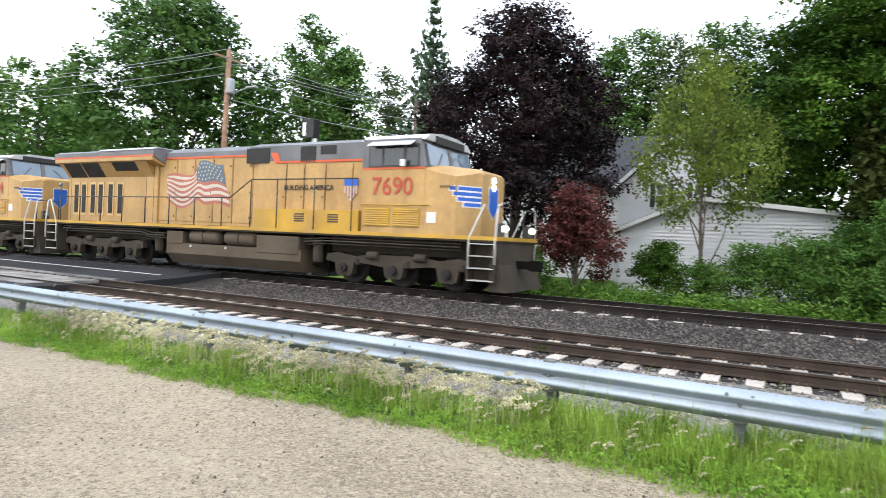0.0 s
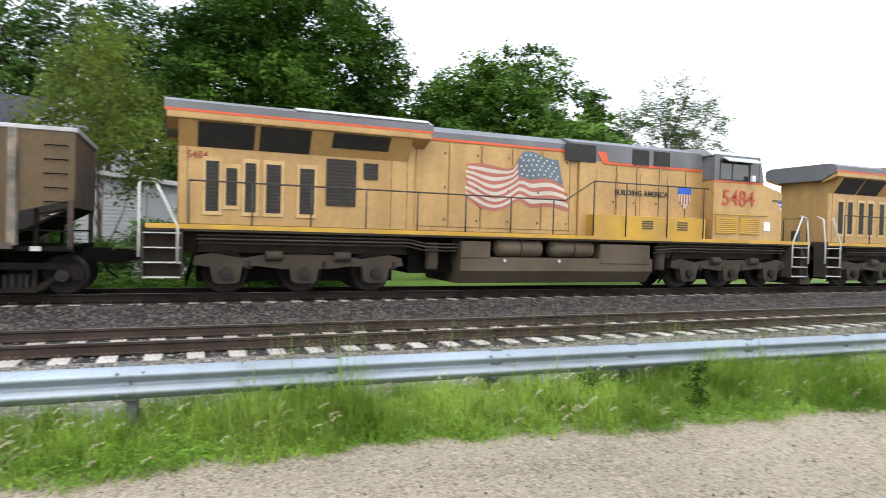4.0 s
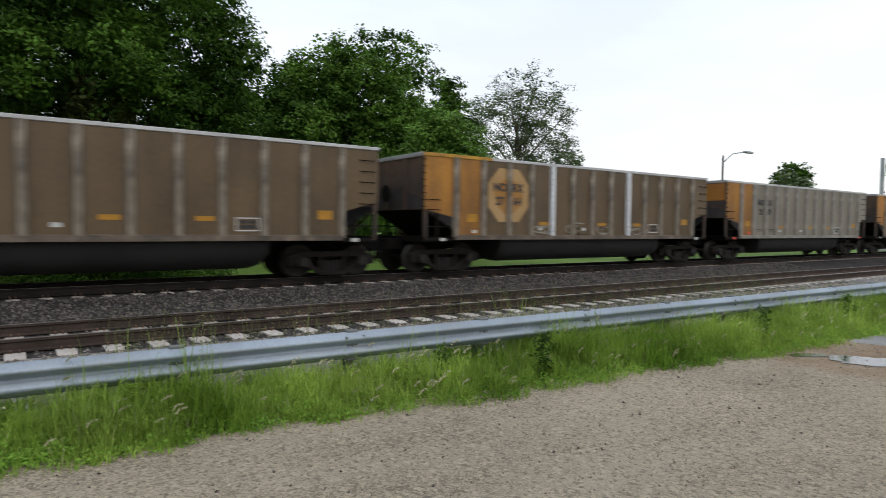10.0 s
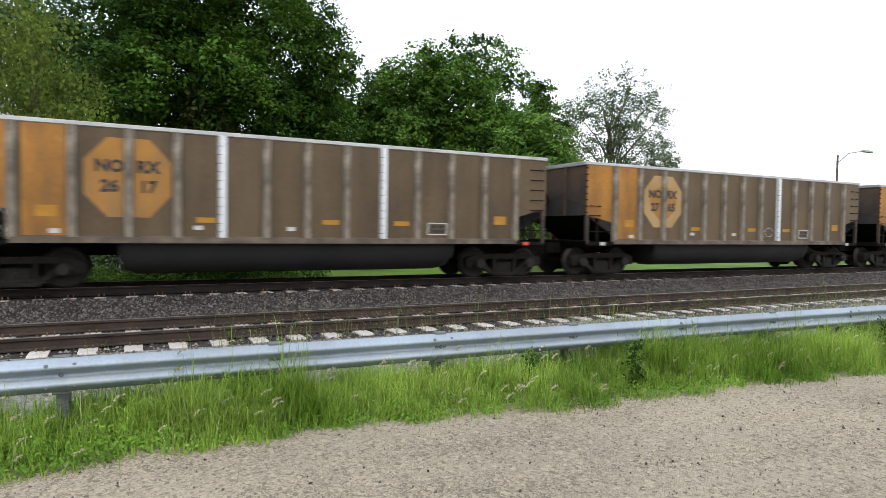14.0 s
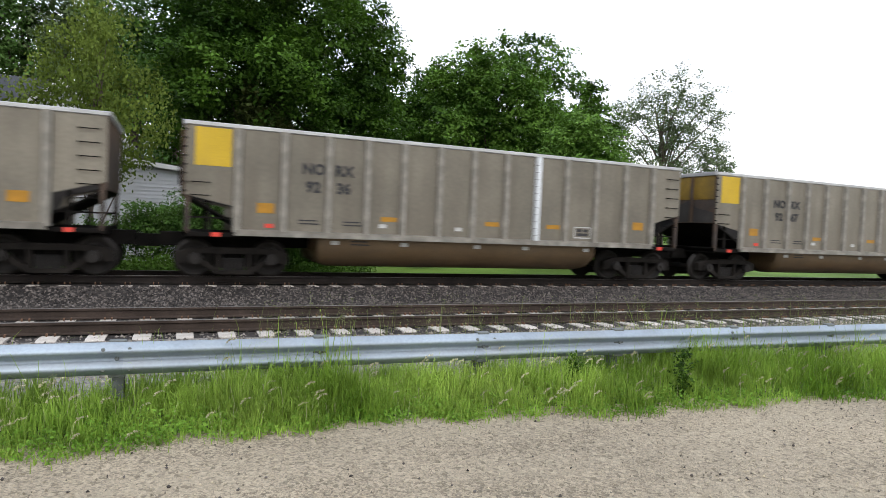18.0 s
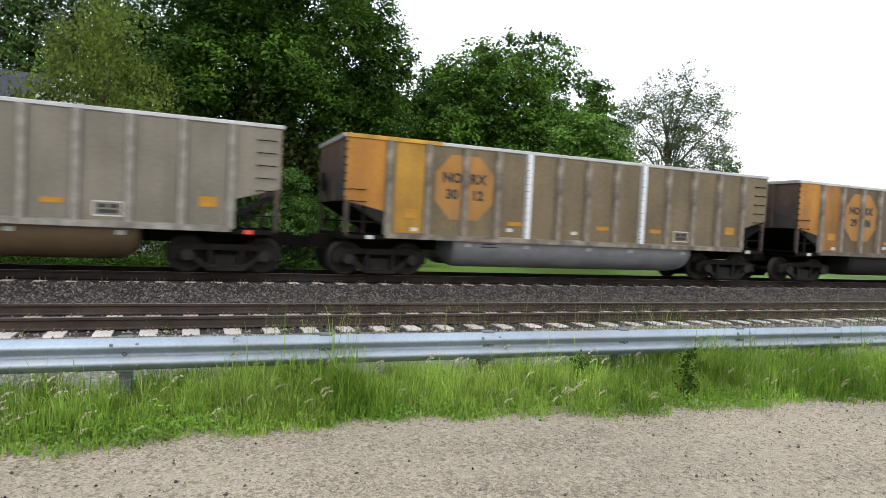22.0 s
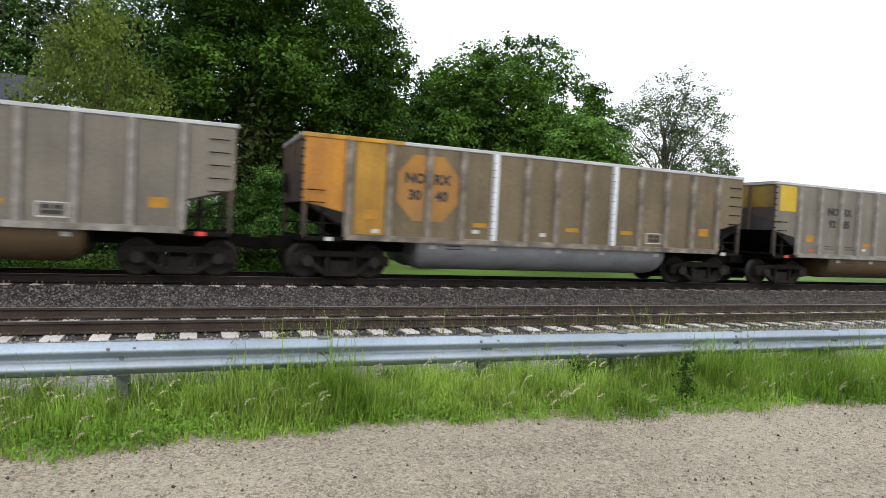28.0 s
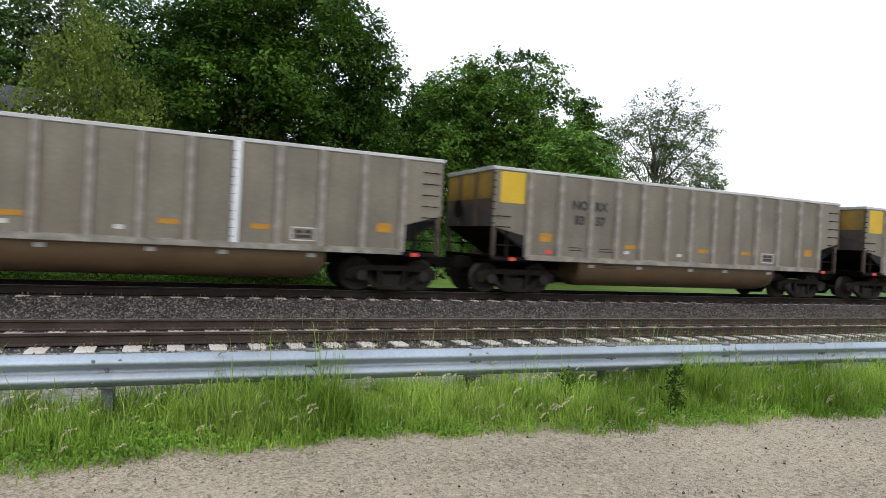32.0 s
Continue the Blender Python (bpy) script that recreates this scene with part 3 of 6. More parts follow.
puddle(10.42, 3.82, 0.55, 0.34, -0.75, 0.008, 1)
puddle(10.1, 4.5, 0.3, 0.12, -0.6, 0.007, 4)
puddle(22.6, 2.2, 0.55, 0.2, -1.2, 0.026, 7)
puddle(10.33, 1.26, 0.12, 0.06, -0.9, 0.008, 9)
# road crossings
def crossing(x0, x1, label, surface, panel_near, panel_far):
    road = thing("road_crossing", label, "road", kind="structure")
    part("road_surface", Solid().prism([(7.9, -0.05), (9.6, 0.21), (10.55, 0.23), (10.55, -0.05)], "x", x0, x1), surface, road)
    part("road_surface", Solid().prism([(12.3, -0.05), (12.3, 0.23), (14.2, 0.3), (16.1, 0.44), (16.1, -0.05)], "x", x0, x1), surface, road)
    part("road_surface", Solid().prism([(17.9, -0.05), (17.9, 0.44), (19.5, 0.42), (24, 0.3), (60, 0.32), (60, -0.05)], "x", x0, x1), surface, road)
    for centre, top, panel in ((TRACK_1, TOP_1, panel_near), (TRACK_2, TOP_2, panel_far)):
        for x in np.arange(x0 + 0.2, x1 - 2.2, 2.44):
            for y, w in ((-1.3, 0.5), (0.0, 1.26), (1.3, 0.5)):
                part("crossing_panel", Solid().box((x, centre + y - w / 2, top - 0.12), (x + 2.41, centre + y + w / 2, top - 0.012), 0.015), panel, road)
    return road


crossing(-31.5, -18.2, "dark asphalt road with concrete panels crossing both tracks", road_mat, panel_mat, road_mat)
crossing(64.0, 76.0, "light paved road crossing both tracks far off", pale_road_mat, pale_road_mat, pale_road_mat)
single("stop_line", Solid().box((-30.5, 14.4, 0.318), (-19.4, 14.52, 0.326)), white_paint, "worn white painted line on the dark road", "road marking", kind="structure")


# ---- railway tracks ----
RAIL = [(-0.07, 0), (0.07, 0), (0.07, 0.016), (0.012, 0.035), (0.01, 0.13), (0.036, 0.145), (0.036, 0.178), (0.03, 0.183), (-0.03, 0.183), (-0.036, 0.178), (-0.036, 0.145), (-0.01, 0.13), (-0.012, 0.035), (-0.07, 0.016)]
tie_mesh = Solid().prism([(-1.28, 0.0), (1.28, 0.0), (1.28, 0.2), (1.22, 0.22), (0.3, 0.2), (-0.3, 0.2), (-1.22, 0.22), (-1.28, 0.2)], "x", -0.125, 0.125).mesh("tie", tie_mat)
clip = Solid()
for y in (-0.85, -0.66, 0.66, 0.85):
    for x in (-0.06, 0.045):
        clip.box((x, y - 0.04, 0), (x + 0.02, y + 0.04, 0.055))
clip_mesh = clip.mesh("rail_clips", clip_mat)


def track(centre, top, label, side_mat, sunk):
    line = thing("railway_track", label, "track", kind="structure", at=(0, centre, top - 0.183))
    for y in (-0.753, 0.753):
        part("rail", Solid().prism([(a + y, b) for a, b in RAIL], "x", -150, 255), side_mat, line)
        part("rail_head", Solid().box((-150, y - 0.029, 0.1825), (255, y + 0.029, 0.1845)), rail_top_mat, line, "polished steel running surface")
    near = np.arange(-24, 64, 0.61)
    near = near[(near < -31.6) | (near > -18.1)]
    for x in near:
        t = part("tie", tie_mesh, None, line, at=pose(x + 0.34, rng.normal(0, 0.008), -0.22 - sunk, 0, 0, rng.normal(0, 0.4)))
        part("rail_clips", clip_mesh, None, t, at=(0, 0, 0.2 + sunk))
    far = Solid()
    for x in list(np.arange(-90, -32, 0.61)) + list(np.arange(76.5, 130, 0.61)):
        far.box((x, -1.28, -0.2), (x + 0.25, 1.28, 0.0))
    tagged(part("far_ties", far, tie_mat, line), kind="stuff")


track(TRACK_1, TOP_1, "brown-sided steel rails on pale concrete ties, near track", rail_side_mat, 0.0)
track(TRACK_2, TOP_2, "brown-sided steel rails on pale concrete ties, train track", dark_rail_mat, 0.02)


# ---- guardrail ----
W = [(0.0, 0.0), (0.012, 0.02), (0.075, 0.055), (0.083, 0.078), (0.075, 0.1), (0.012, 0.135), (0.0, 0.156), (0.012, 0.177), (0.075, 0.212), (0.083, 0.234), (0.075, 0.257), (0.012, 0.292), (0.0, 0.312)]
beam = Solid()
vs = [[beam.bm.verts.new((x, -o, z)) for o, z in W] for x in (-1.96, 1.96)] + [[beam.bm.verts.new((x, -o + 0.004, z)) for o, z in W] for x in (-1.96, 1.96)]
for i in range(len(W) - 1):
    for a, b in ((0, 1), (3, 2)):
        f = beam.bm.faces.new((vs[a][i], vs[b][i], vs[b][i + 1], vs[a][i + 1]))
        f.smooth = True
for i in (0, len(W) - 1):
    beam.bm.faces.new((vs[0][i], vs[1][i], vs[3][i], vs[2][i]))
beam_mesh = beam.mesh("beam", galv_mat)
post_mesh = Solid().box((-0.05, 0.09, -0.4), (0.05, 0.1, 0.66)).box((-0.05, 0.22, -0.4), (0.05, 0.23, 0.66)).box((-0.005, 0.1, -0.4), (0.005, 0.22, 0.66)).mesh("post", post_mat)
block_mesh = Solid().box((-0.075, 0.0, 0.36), (0.075, 0.09, 0.715), 0.008).mesh("offset_block", post_mat)
bolt_mesh = Solid().lathe([(0.021, 0.0), (0.021, -0.008), (0.012, -0.016)], (0, 0, 0), "y", 8).mesh("bolt", post_mat)
guard = thing("guardrail", "galvanised steel w-beam guardrail on short steel posts", "guardrail")
x = -0.5 - 10 * 3.81
while x < 57:
    xa, xb = x, x + 3.81
    ya, yb = bend(xa, GUARD), bend(xb, GUARD)
    turn = math.degrees(math.atan2(yb - ya, xb - xa))
    part("beam", beam_mesh, None, guard, at=pose((xa + xb) / 2, (ya + yb) / 2 + 0.045 + (0.004 if round(x) % 2 else 0), 0.388, rng.normal(0, 0.4), 0, turn))
    for px in (xa, (xa + xb) / 2):
        py = bend(px, GUARD) + 0.045
        p = part("post", post_mesh, None, guard, at=pose(px, py, 0, rng.normal(0, 1.0), rng.normal(0, 1.0), turn))
        part("offset_block", block_mesh, None, p)
        if -20 < px < 25:
            part("bolt", bolt_mesh, None, guard, at=pose(px, py - 0.004, 0.544, 0, 0, turn))
            if px == xa:
                for bx in (-0.11, 0.11):
                    for bz in (0.45, 0.64):
                        part("bolt", bolt_mesh, None, guard, at=pose(px + bx, py - 0.062, bz, 0, 0, turn))
    x += 3.81
part("end_shoe", Solid().lathe([(0.12, 0.39), (0.16, 0.42), (0.16, 0.66), (0.12, 0.7)], (0, 0, 0), "z", 14), galv_mat, guard, "rounded galvanised end", at=(x, bend(x, GUARD), 0))

# ---- the train: local x forwards, y to the far side, z up from the rails; the near side is at -y ----
HALF = 1.58
RIBS = (1.15, 2.22, 3.31, 4.3, 5.28, 6.3, 7.3, 8.32, 9.33, 10.32, 11.36, 12.44, 13.5)
LONG = 14.62
TOP_Z, SILL_Z = 3.66, 1.1


def side_outline():
    return [(0.0, TOP_Z - 0.1), (0.0, 1.95), (1.2, 1.7), (1.2, SILL_Z), (LONG - 1.2, SILL_Z), (LONG - 1.2, 1.78), (LONG, 2.12), (LONG, TOP_Z - 0.1)]


def side_mesh(name, mat):
    return Solid().prism(side_outline(), "y", -0.012, 0.012).mesh(name, mat)


SIDE = {"brown": side_mesh("side_sheet", brown_mat), "silver": side_mesh("side_sheet", silver_mat), "dusty": side_mesh("side_sheet", dusty_mat)}
rib_solid = lambda m: Solid().prism([(-0.105, 0.0), (-0.075, -0.1), (0.075, -0.1), (0.105, 0.0)], "z", SILL_Z + 0.02, TOP_Z - 0.1).mesh("rib", m)  # noqa: E731
RIB = {"brown": rib_solid(rib_mat), "dusty": rib_solid(rib_mat), "silver": rib_solid(silver_rib_mat), "bright": rib_solid(bright_mat)}
SLOTS = Solid()
for k in range(11):
    SLOTS.box((-0.1, -0.108, SILL_Z + 0.2 + 0.2 * k), (-0.045, -0.09, SILL_Z + 0.222 + 0.2 * k))
SLOTS = SLOTS.mesh("slot_row", mark_mat)
CHORD = Solid().box((-0.04, -0.07, 0.01), (LONG + 0.04, 0.07, 0.11), 0.015).mesh("top_chord", chord_mat)
GOLD_CHORD = Solid().box((-0.045, -0.075, 0.005), (2.6, 0.04, 0.114), 0.01).mesh("chord_end", gold_mat)
RIVETS = Solid()
for k in range(8):
    RIVETS.box((-0.05, -0.05, 2.02 + 0.2 * k), (0.03, -0.02, 2.06 + 0.2 * k))
RIVETS = RIVETS.mesh("rivet_row", under_mat)
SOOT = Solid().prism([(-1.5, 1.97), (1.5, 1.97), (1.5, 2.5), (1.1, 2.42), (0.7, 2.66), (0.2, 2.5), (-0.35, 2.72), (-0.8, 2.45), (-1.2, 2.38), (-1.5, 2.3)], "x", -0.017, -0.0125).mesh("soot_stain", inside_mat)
END_RIB = Solid().box((-0.09, -0.05, 1.97), (-0.012, 0.05, TOP_Z - 0.13)).mesh("end_rib", end_mat)
END_BARS = Solid()
for k in range(6):
    END_BARS.box((-0.026, -0.86 - 0.05 * k - 0.03, 3.24 - 0.085 * k), (-0.021, -0.86 + 0.05 * k + 0.03, 3.27 - 0.085 * k))
END_BARS = END_BARS.mesh("stencil_text", white_mark_mat)
END_CHORD = Solid().box((-0.06, -HALF, 0), (0.06, HALF, 0.12), 0.01).mesh("end_chord", chord_mat)
SILL_MESH = {}
for kind, m in (("brown", sill_mat), ("dusty", rib_mat), ("silver", silver_rib_mat)):
    SILL_MESH[kind] = Solid().prism([(-0.1, 0.0), (-0.1, 0.13), (0.02, 0.16), (0.02, 0.0)], "x", 1.1, LONG - 1.1).mesh("side_sill", m)


def end_mesh(mat):
    """The upright end sheet with its slope down to the floor."""
    s = Solid()
    s.box((-0.012, -HALF, 1.95), (0.012, HALF, TOP_Z))
    return s.mesh("end_sheet", mat)


# its black is partly soot, partly painted-in shade below the end slope
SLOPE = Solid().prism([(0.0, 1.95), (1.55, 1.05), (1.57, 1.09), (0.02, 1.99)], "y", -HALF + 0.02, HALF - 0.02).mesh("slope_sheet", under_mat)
END_BAND = Solid().box((-0.02, -HALF + 0.08, 2.75), (-0.013, HALF - 0.08, TOP_Z - 0.13))
END_BANDS = {"yellow": END_BAND.mesh("end_band", stained_yellow_mat)}
for key, m in (("orange", orange_mat), ("red", stained_red_mat)):
    END_BANDS[key] = Solid().box((-0.02, -HALF + 0.08, 2.75), (-0.013, HALF - 0.08, TOP_Z - 0.13)).mesh("end_band", m)
END = end_mesh(end_mat)
INNER_SIDE = [(0.05, TOP_Z - 0.1), (0.05, 1.98), (1.24, 1.76), (1.5, 1.2), (LONG - 1.5, 1.2), (LONG - 1.24, 1.84), (LONG - 0.05, 2.16), (LONG - 0.05, TOP_Z - 0.1)]
INNER = Solid().prism(INNER_SIDE, "y", -HALF + 0.03, -HALF + 0.04).prism(INNER_SIDE, "y", HALF - 0.04, HALF - 0.03).box((1.4, -HALF, 1.1), (LONG - 1.4, HALF, 1.16)).mesh("lining", inside_mat)


def tub_mesh(mat):
    """The rounded belly between the trucks."""
    s = Solid()
    outline = [(-1.45, SILL_Z + 0.02), (-1.47, 0.85), (-1.38, 0.55), (-1.15, 0.36), (-0.8, 0.3), (-0.35, 0.3), (-0.3, 0.5), (0.3, 0.5), (0.35, 0.3), (0.8, 0.3), (1.15, 0.36), (1.38, 0.55), (1.47, 0.85), (1.45, SILL_Z + 0.02)]
    ends = [(3.1, 0.4), (3.2, 0.12), (3.45, 0.0), (LONG - 3.45, 0.0), (LONG - 3.2, 0.12), (LONG - 3.05, 0.4)]
    rows = [[s.bm.verts.new((x, y * (1 - 0.08 * lift), max(z, 0.3 + lift) if z < 1 else z)) for y, z in outline] for x, lift in ends]
    for a, b in zip(rows, rows[1:]):
        for i in range(len(outline) - 1):
            f = s.bm.faces.new((a[i], a[i + 1], b[i + 1], b[i]))
            f.smooth = True
    s.bm.faces.new(rows[0])
    s.bm.faces.new(list(reversed(rows[-1])))
    return s.mesh("tub", mat)


TUB = {"dark": tub_mesh(tub_dark_mat), "tan": tub_mesh(tub_tan_mat), "silver": tub_mesh(tub_silver_mat)}
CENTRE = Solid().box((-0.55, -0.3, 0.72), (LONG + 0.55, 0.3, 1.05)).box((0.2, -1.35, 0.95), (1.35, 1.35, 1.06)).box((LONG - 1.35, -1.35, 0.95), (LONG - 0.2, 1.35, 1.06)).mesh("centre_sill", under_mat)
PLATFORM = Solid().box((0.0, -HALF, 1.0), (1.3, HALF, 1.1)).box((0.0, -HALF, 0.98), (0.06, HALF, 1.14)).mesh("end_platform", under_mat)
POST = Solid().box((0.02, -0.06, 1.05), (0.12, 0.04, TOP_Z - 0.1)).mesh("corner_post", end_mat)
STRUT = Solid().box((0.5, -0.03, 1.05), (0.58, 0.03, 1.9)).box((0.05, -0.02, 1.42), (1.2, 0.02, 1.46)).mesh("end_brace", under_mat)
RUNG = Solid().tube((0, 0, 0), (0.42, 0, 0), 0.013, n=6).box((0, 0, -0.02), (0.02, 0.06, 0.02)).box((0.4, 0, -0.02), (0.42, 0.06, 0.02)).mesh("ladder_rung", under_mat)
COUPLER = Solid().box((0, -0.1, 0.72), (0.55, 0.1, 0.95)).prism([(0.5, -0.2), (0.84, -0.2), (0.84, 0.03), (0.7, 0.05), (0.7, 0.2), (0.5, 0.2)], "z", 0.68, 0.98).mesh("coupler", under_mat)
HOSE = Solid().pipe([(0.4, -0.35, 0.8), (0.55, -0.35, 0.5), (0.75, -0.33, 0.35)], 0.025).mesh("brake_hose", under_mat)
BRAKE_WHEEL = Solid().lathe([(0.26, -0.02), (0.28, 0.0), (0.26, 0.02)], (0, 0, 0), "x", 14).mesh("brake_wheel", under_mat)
FRAME = Solid()
FRAME.prism([(-1.3, 0.36), (-1.3, 0.6), (-1.0, 0.7), (-0.55, 0.73), (0.55, 0.73), (1.0, 0.7), (1.3, 0.6), (1.3, 0.36), (1.08, 0.34), (1.02, 0.5), (0.7, 0.58), (-0.7, 0.58), (-1.02, 0.5), (-1.08, 0.34)], "y", -0.09, 0.09)
FRAME.prism([(-0.42, 0.08), (0.42, 0.08), (0.42, 0.17), (-0.42, 0.17)], "y", -0.11, 0.11)
for q in (-1, 1):
    FRAME.prism([(q * 0.4, 0.08), (q * 1.0, 0.5), (q * 0.86, 0.58), (q * 0.36, 0.2)], "y", -0.08, 0.08)
    FRAME.prism([(q * 0.3, 0.15), (q * 0.4, 0.15), (q * 0.4, 0.6), (q * 0.3, 0.6)], "y", -0.1, 0.1)
# the frame's near-black colour includes the deep shade beneath the car
FRAME_MESH = FRAME.mesh("side_frame", shade("dusty_shaded_truck_frame", (0.0155, 0.0125, 0.0102), 0.85, 0.0, vary=0.3, scale=3, fine=0.2, bump=0.1, spec=0.15))
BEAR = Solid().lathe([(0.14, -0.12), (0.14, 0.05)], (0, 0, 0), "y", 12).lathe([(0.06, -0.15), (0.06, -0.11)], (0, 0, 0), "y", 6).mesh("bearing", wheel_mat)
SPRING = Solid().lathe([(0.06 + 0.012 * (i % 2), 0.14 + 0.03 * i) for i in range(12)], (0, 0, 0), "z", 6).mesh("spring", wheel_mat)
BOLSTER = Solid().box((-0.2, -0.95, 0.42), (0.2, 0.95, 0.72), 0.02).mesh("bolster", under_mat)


def wheelset_mesh(r, mat):
    s = Solid()
    for side in (-1, 1):
        s.lathe([(r + 0.03, side * 0.66), (r + 0.03, side * 0.69), (r, side * 0.7), (r - 0.01, side * 0.8), (r - 0.07, side * 0.805), (r - 0.1, side * 0.77), (0.17, side * 0.75), (0.14, side * 0.82), (0.08, side * 0.82), (0.08, side * 1.0)], (0, 0, 0), "y", 20)
        for a in range(6):
            c = math.cos(a * math.pi / 3), math.sin(a * math.pi / 3)
            s.box((c[0] * 0.26 - 0.03, side * 0.752, c[1] * 0.26 - 0.03), (c[0] * 0.26 + 0.03, side * 0.768, c[1] * 0.26 + 0.03))
    s.tube((0, -0.7, 0), (0, 0.7, 0), 0.08, n=10)
    return s.mesh("wheelset", mat)


WHEELS = wheelset_mesh(0.457, wheel_mat)


def octagon_mesh(mat):
    return Solid().prism([(-0.87, -0.37), (-0.42, -0.87), (0.42, -0.87), (0.87, -0.37), (0.87, 0.37), (0.42, 0.87), (-0.42, 0.87), (-0.87, 0.37)], "y", -0.003, 0.003).mesh("emblem", mat)


OCT = {"orange": octagon_mesh(octagon_mat), "pale": octagon_mesh(pale_octagon_mat), "white": octagon_mesh(white_octagon_mat)}
INNER_OCT = Solid().prism([(-0.62, 0.0), (-0.5, -0.34), (0.0, -0.74), (0.5, -0.34), (0.62, 0.0), (0.5, 0.34), (0.0, 0.6), (-0.5, 0.34)], "y", -0.003, 0.003).mesh("emblem_centre", octagon_mat)
END_PAINT = Solid().prism([(0.02, TOP_Z - 0.1), (0.02, 1.96), (1.16, 1.72), (1.16, TOP_Z - 0.1)], "y", -0.003, 0.003).mesh("painted_panel", orange_mat)
SECOND_PAINT = Solid().box((1.32, -0.003, SILL_Z + 0.1), (2.16, 0.003, TOP_Z - 0.1)).mesh("painted_panel", gold_mat)
OLD_PAINT = [Solid().prism([(0.02, TOP_Z - 0.1), (0.02, 1.96), (1.16, 1.72), (1.16, TOP_Z - 0.1)], "y", -0.003, 0.003).mesh("painted_panel", old_orange_mat), Solid().box((1.32, -0.003, SILL_Z + 0.1), (2.16, 0.003, TOP_Z - 0.1)).mesh("painted_panel", old_orange_mat)]
YELLOW_PANEL = Solid().box((0.2, -0.003, 2.64), (1.0, 0.003, 3.52)).mesh("painted_panel", yellow_panel_mat)
RED_PANEL = Solid().box((0.2, -0.003, 2.64), (1.0, 0.003, 3.52)).mesh("painted_panel", red_panel_mat)
PLATE_MESH = Solid().box((-0.22, -0.002, -0.06), (0.22, 0.002, 0.06)).mesh("plate", plate_mat)
BIG_PLATE = Solid().box((-0.2, -0.002, -0.12), (0.2, 0.002, 0.12)).mesh("plate", plate_mat)
LIGHT_PLATE = Solid().box((-0.32, -0.0015, -0.2), (0.32, 0.0015, 0.2)).mesh("backing_plate", silver_rib_mat)
LABEL = Solid().box((-0.3, -0.002, -0.17), (0.3, 0.002, -0.14)).box((-0.3, -0.002, 0.14), (0.3, 0.002, 0.17)).box((-0.3, -0.002, -0.14), (-0.27, 0.002, 0.14)).box((0.27, -0.002, -0.14), (0.3, 0.002, 0.14)).mesh("stencil_frame", white_mark_mat)
BARS = Solid().box((-0.2, -0.003, 0.02), (-0.02, 0.003, 0.1)).box((0.03, -0.003, 0.02), (0.2, 0.003, 0.1)).box((-0.2, -0.003, -0.1), (0.2, 0.003, -0.02)).mesh("stencil_text", mark_mat)
SMALL_WHITE = Solid().box((-0.1, -0.002, -0.05), (0.1, 0.002, 0.05)).mesh("white_label", white_mark_mat)
GREY_BARS = Solid().box((-0.25, -0.002, 0.03), (0.2, 0.002, 0.06)).box((-0.25, -0.002, -0.05), (0.25, 0.002, -0.02)).mesh("stencil_text", mark_mat)
RED_MARK = Solid().box((-0.1, -0.004, -0.05), (0.1, 0.004, 0.05)).mesh("reflector", red_mark_mat)
WHITE_MARK = Solid().box((-0.1, -0.004, -0.05), (0.1, 0.004, 0.05)).mesh("reflector", white_mark_mat)
LETTER_MESHES = {}


def lettering(text, size, mat, bold=0.0):
    key = (text, size, mat.name)
    if key not in LETTER_MESHES:
        LETTER_MESHES[key] = letters(text, size, mat, bold=bold)
    return LETTER_MESHES[key]


def graffiti_mesh(size, seed):
    """A few looped bands of spray paint."""
    g = random.Random(seed)
    s = Solid()
    for k in range(3):
        cx, cz, rx, rz = g.uniform(-0.3, 0.3) * size, g.uniform(-0.1, 0.1), g.uniform(0.2, 0.42) * size, g.uniform(0.1, 0.2)
        lo, hi, n = g.uniform(0, 2), g.uniform(4, 6.2), 14
        rows = []
        for i in range(n + 1):
            a = lo + (hi - lo) * i / n
            rows.append([s.bm.verts.new((cx + (rx + d) * math.cos(a), 0.0015 * k, cz + (rz + d) * math.sin(a))) for d in (-0.018, 0.018)])
        for p, q in zip(rows, rows[1:]):
            s.bm.faces.new((p[0], q[0], q[1], p[1]))
    bmesh.ops.solidify(s.bm, geom=s.bm.faces[:], thickness=0.001)
    return s.mesh("graffiti", scrawl_mat)


scrawl_mat = shade("pale_spray_paint", (0.26, 0.24, 0.21), 0.7, vary=0.15, scale=4, fine=0.1, bump=0.0)


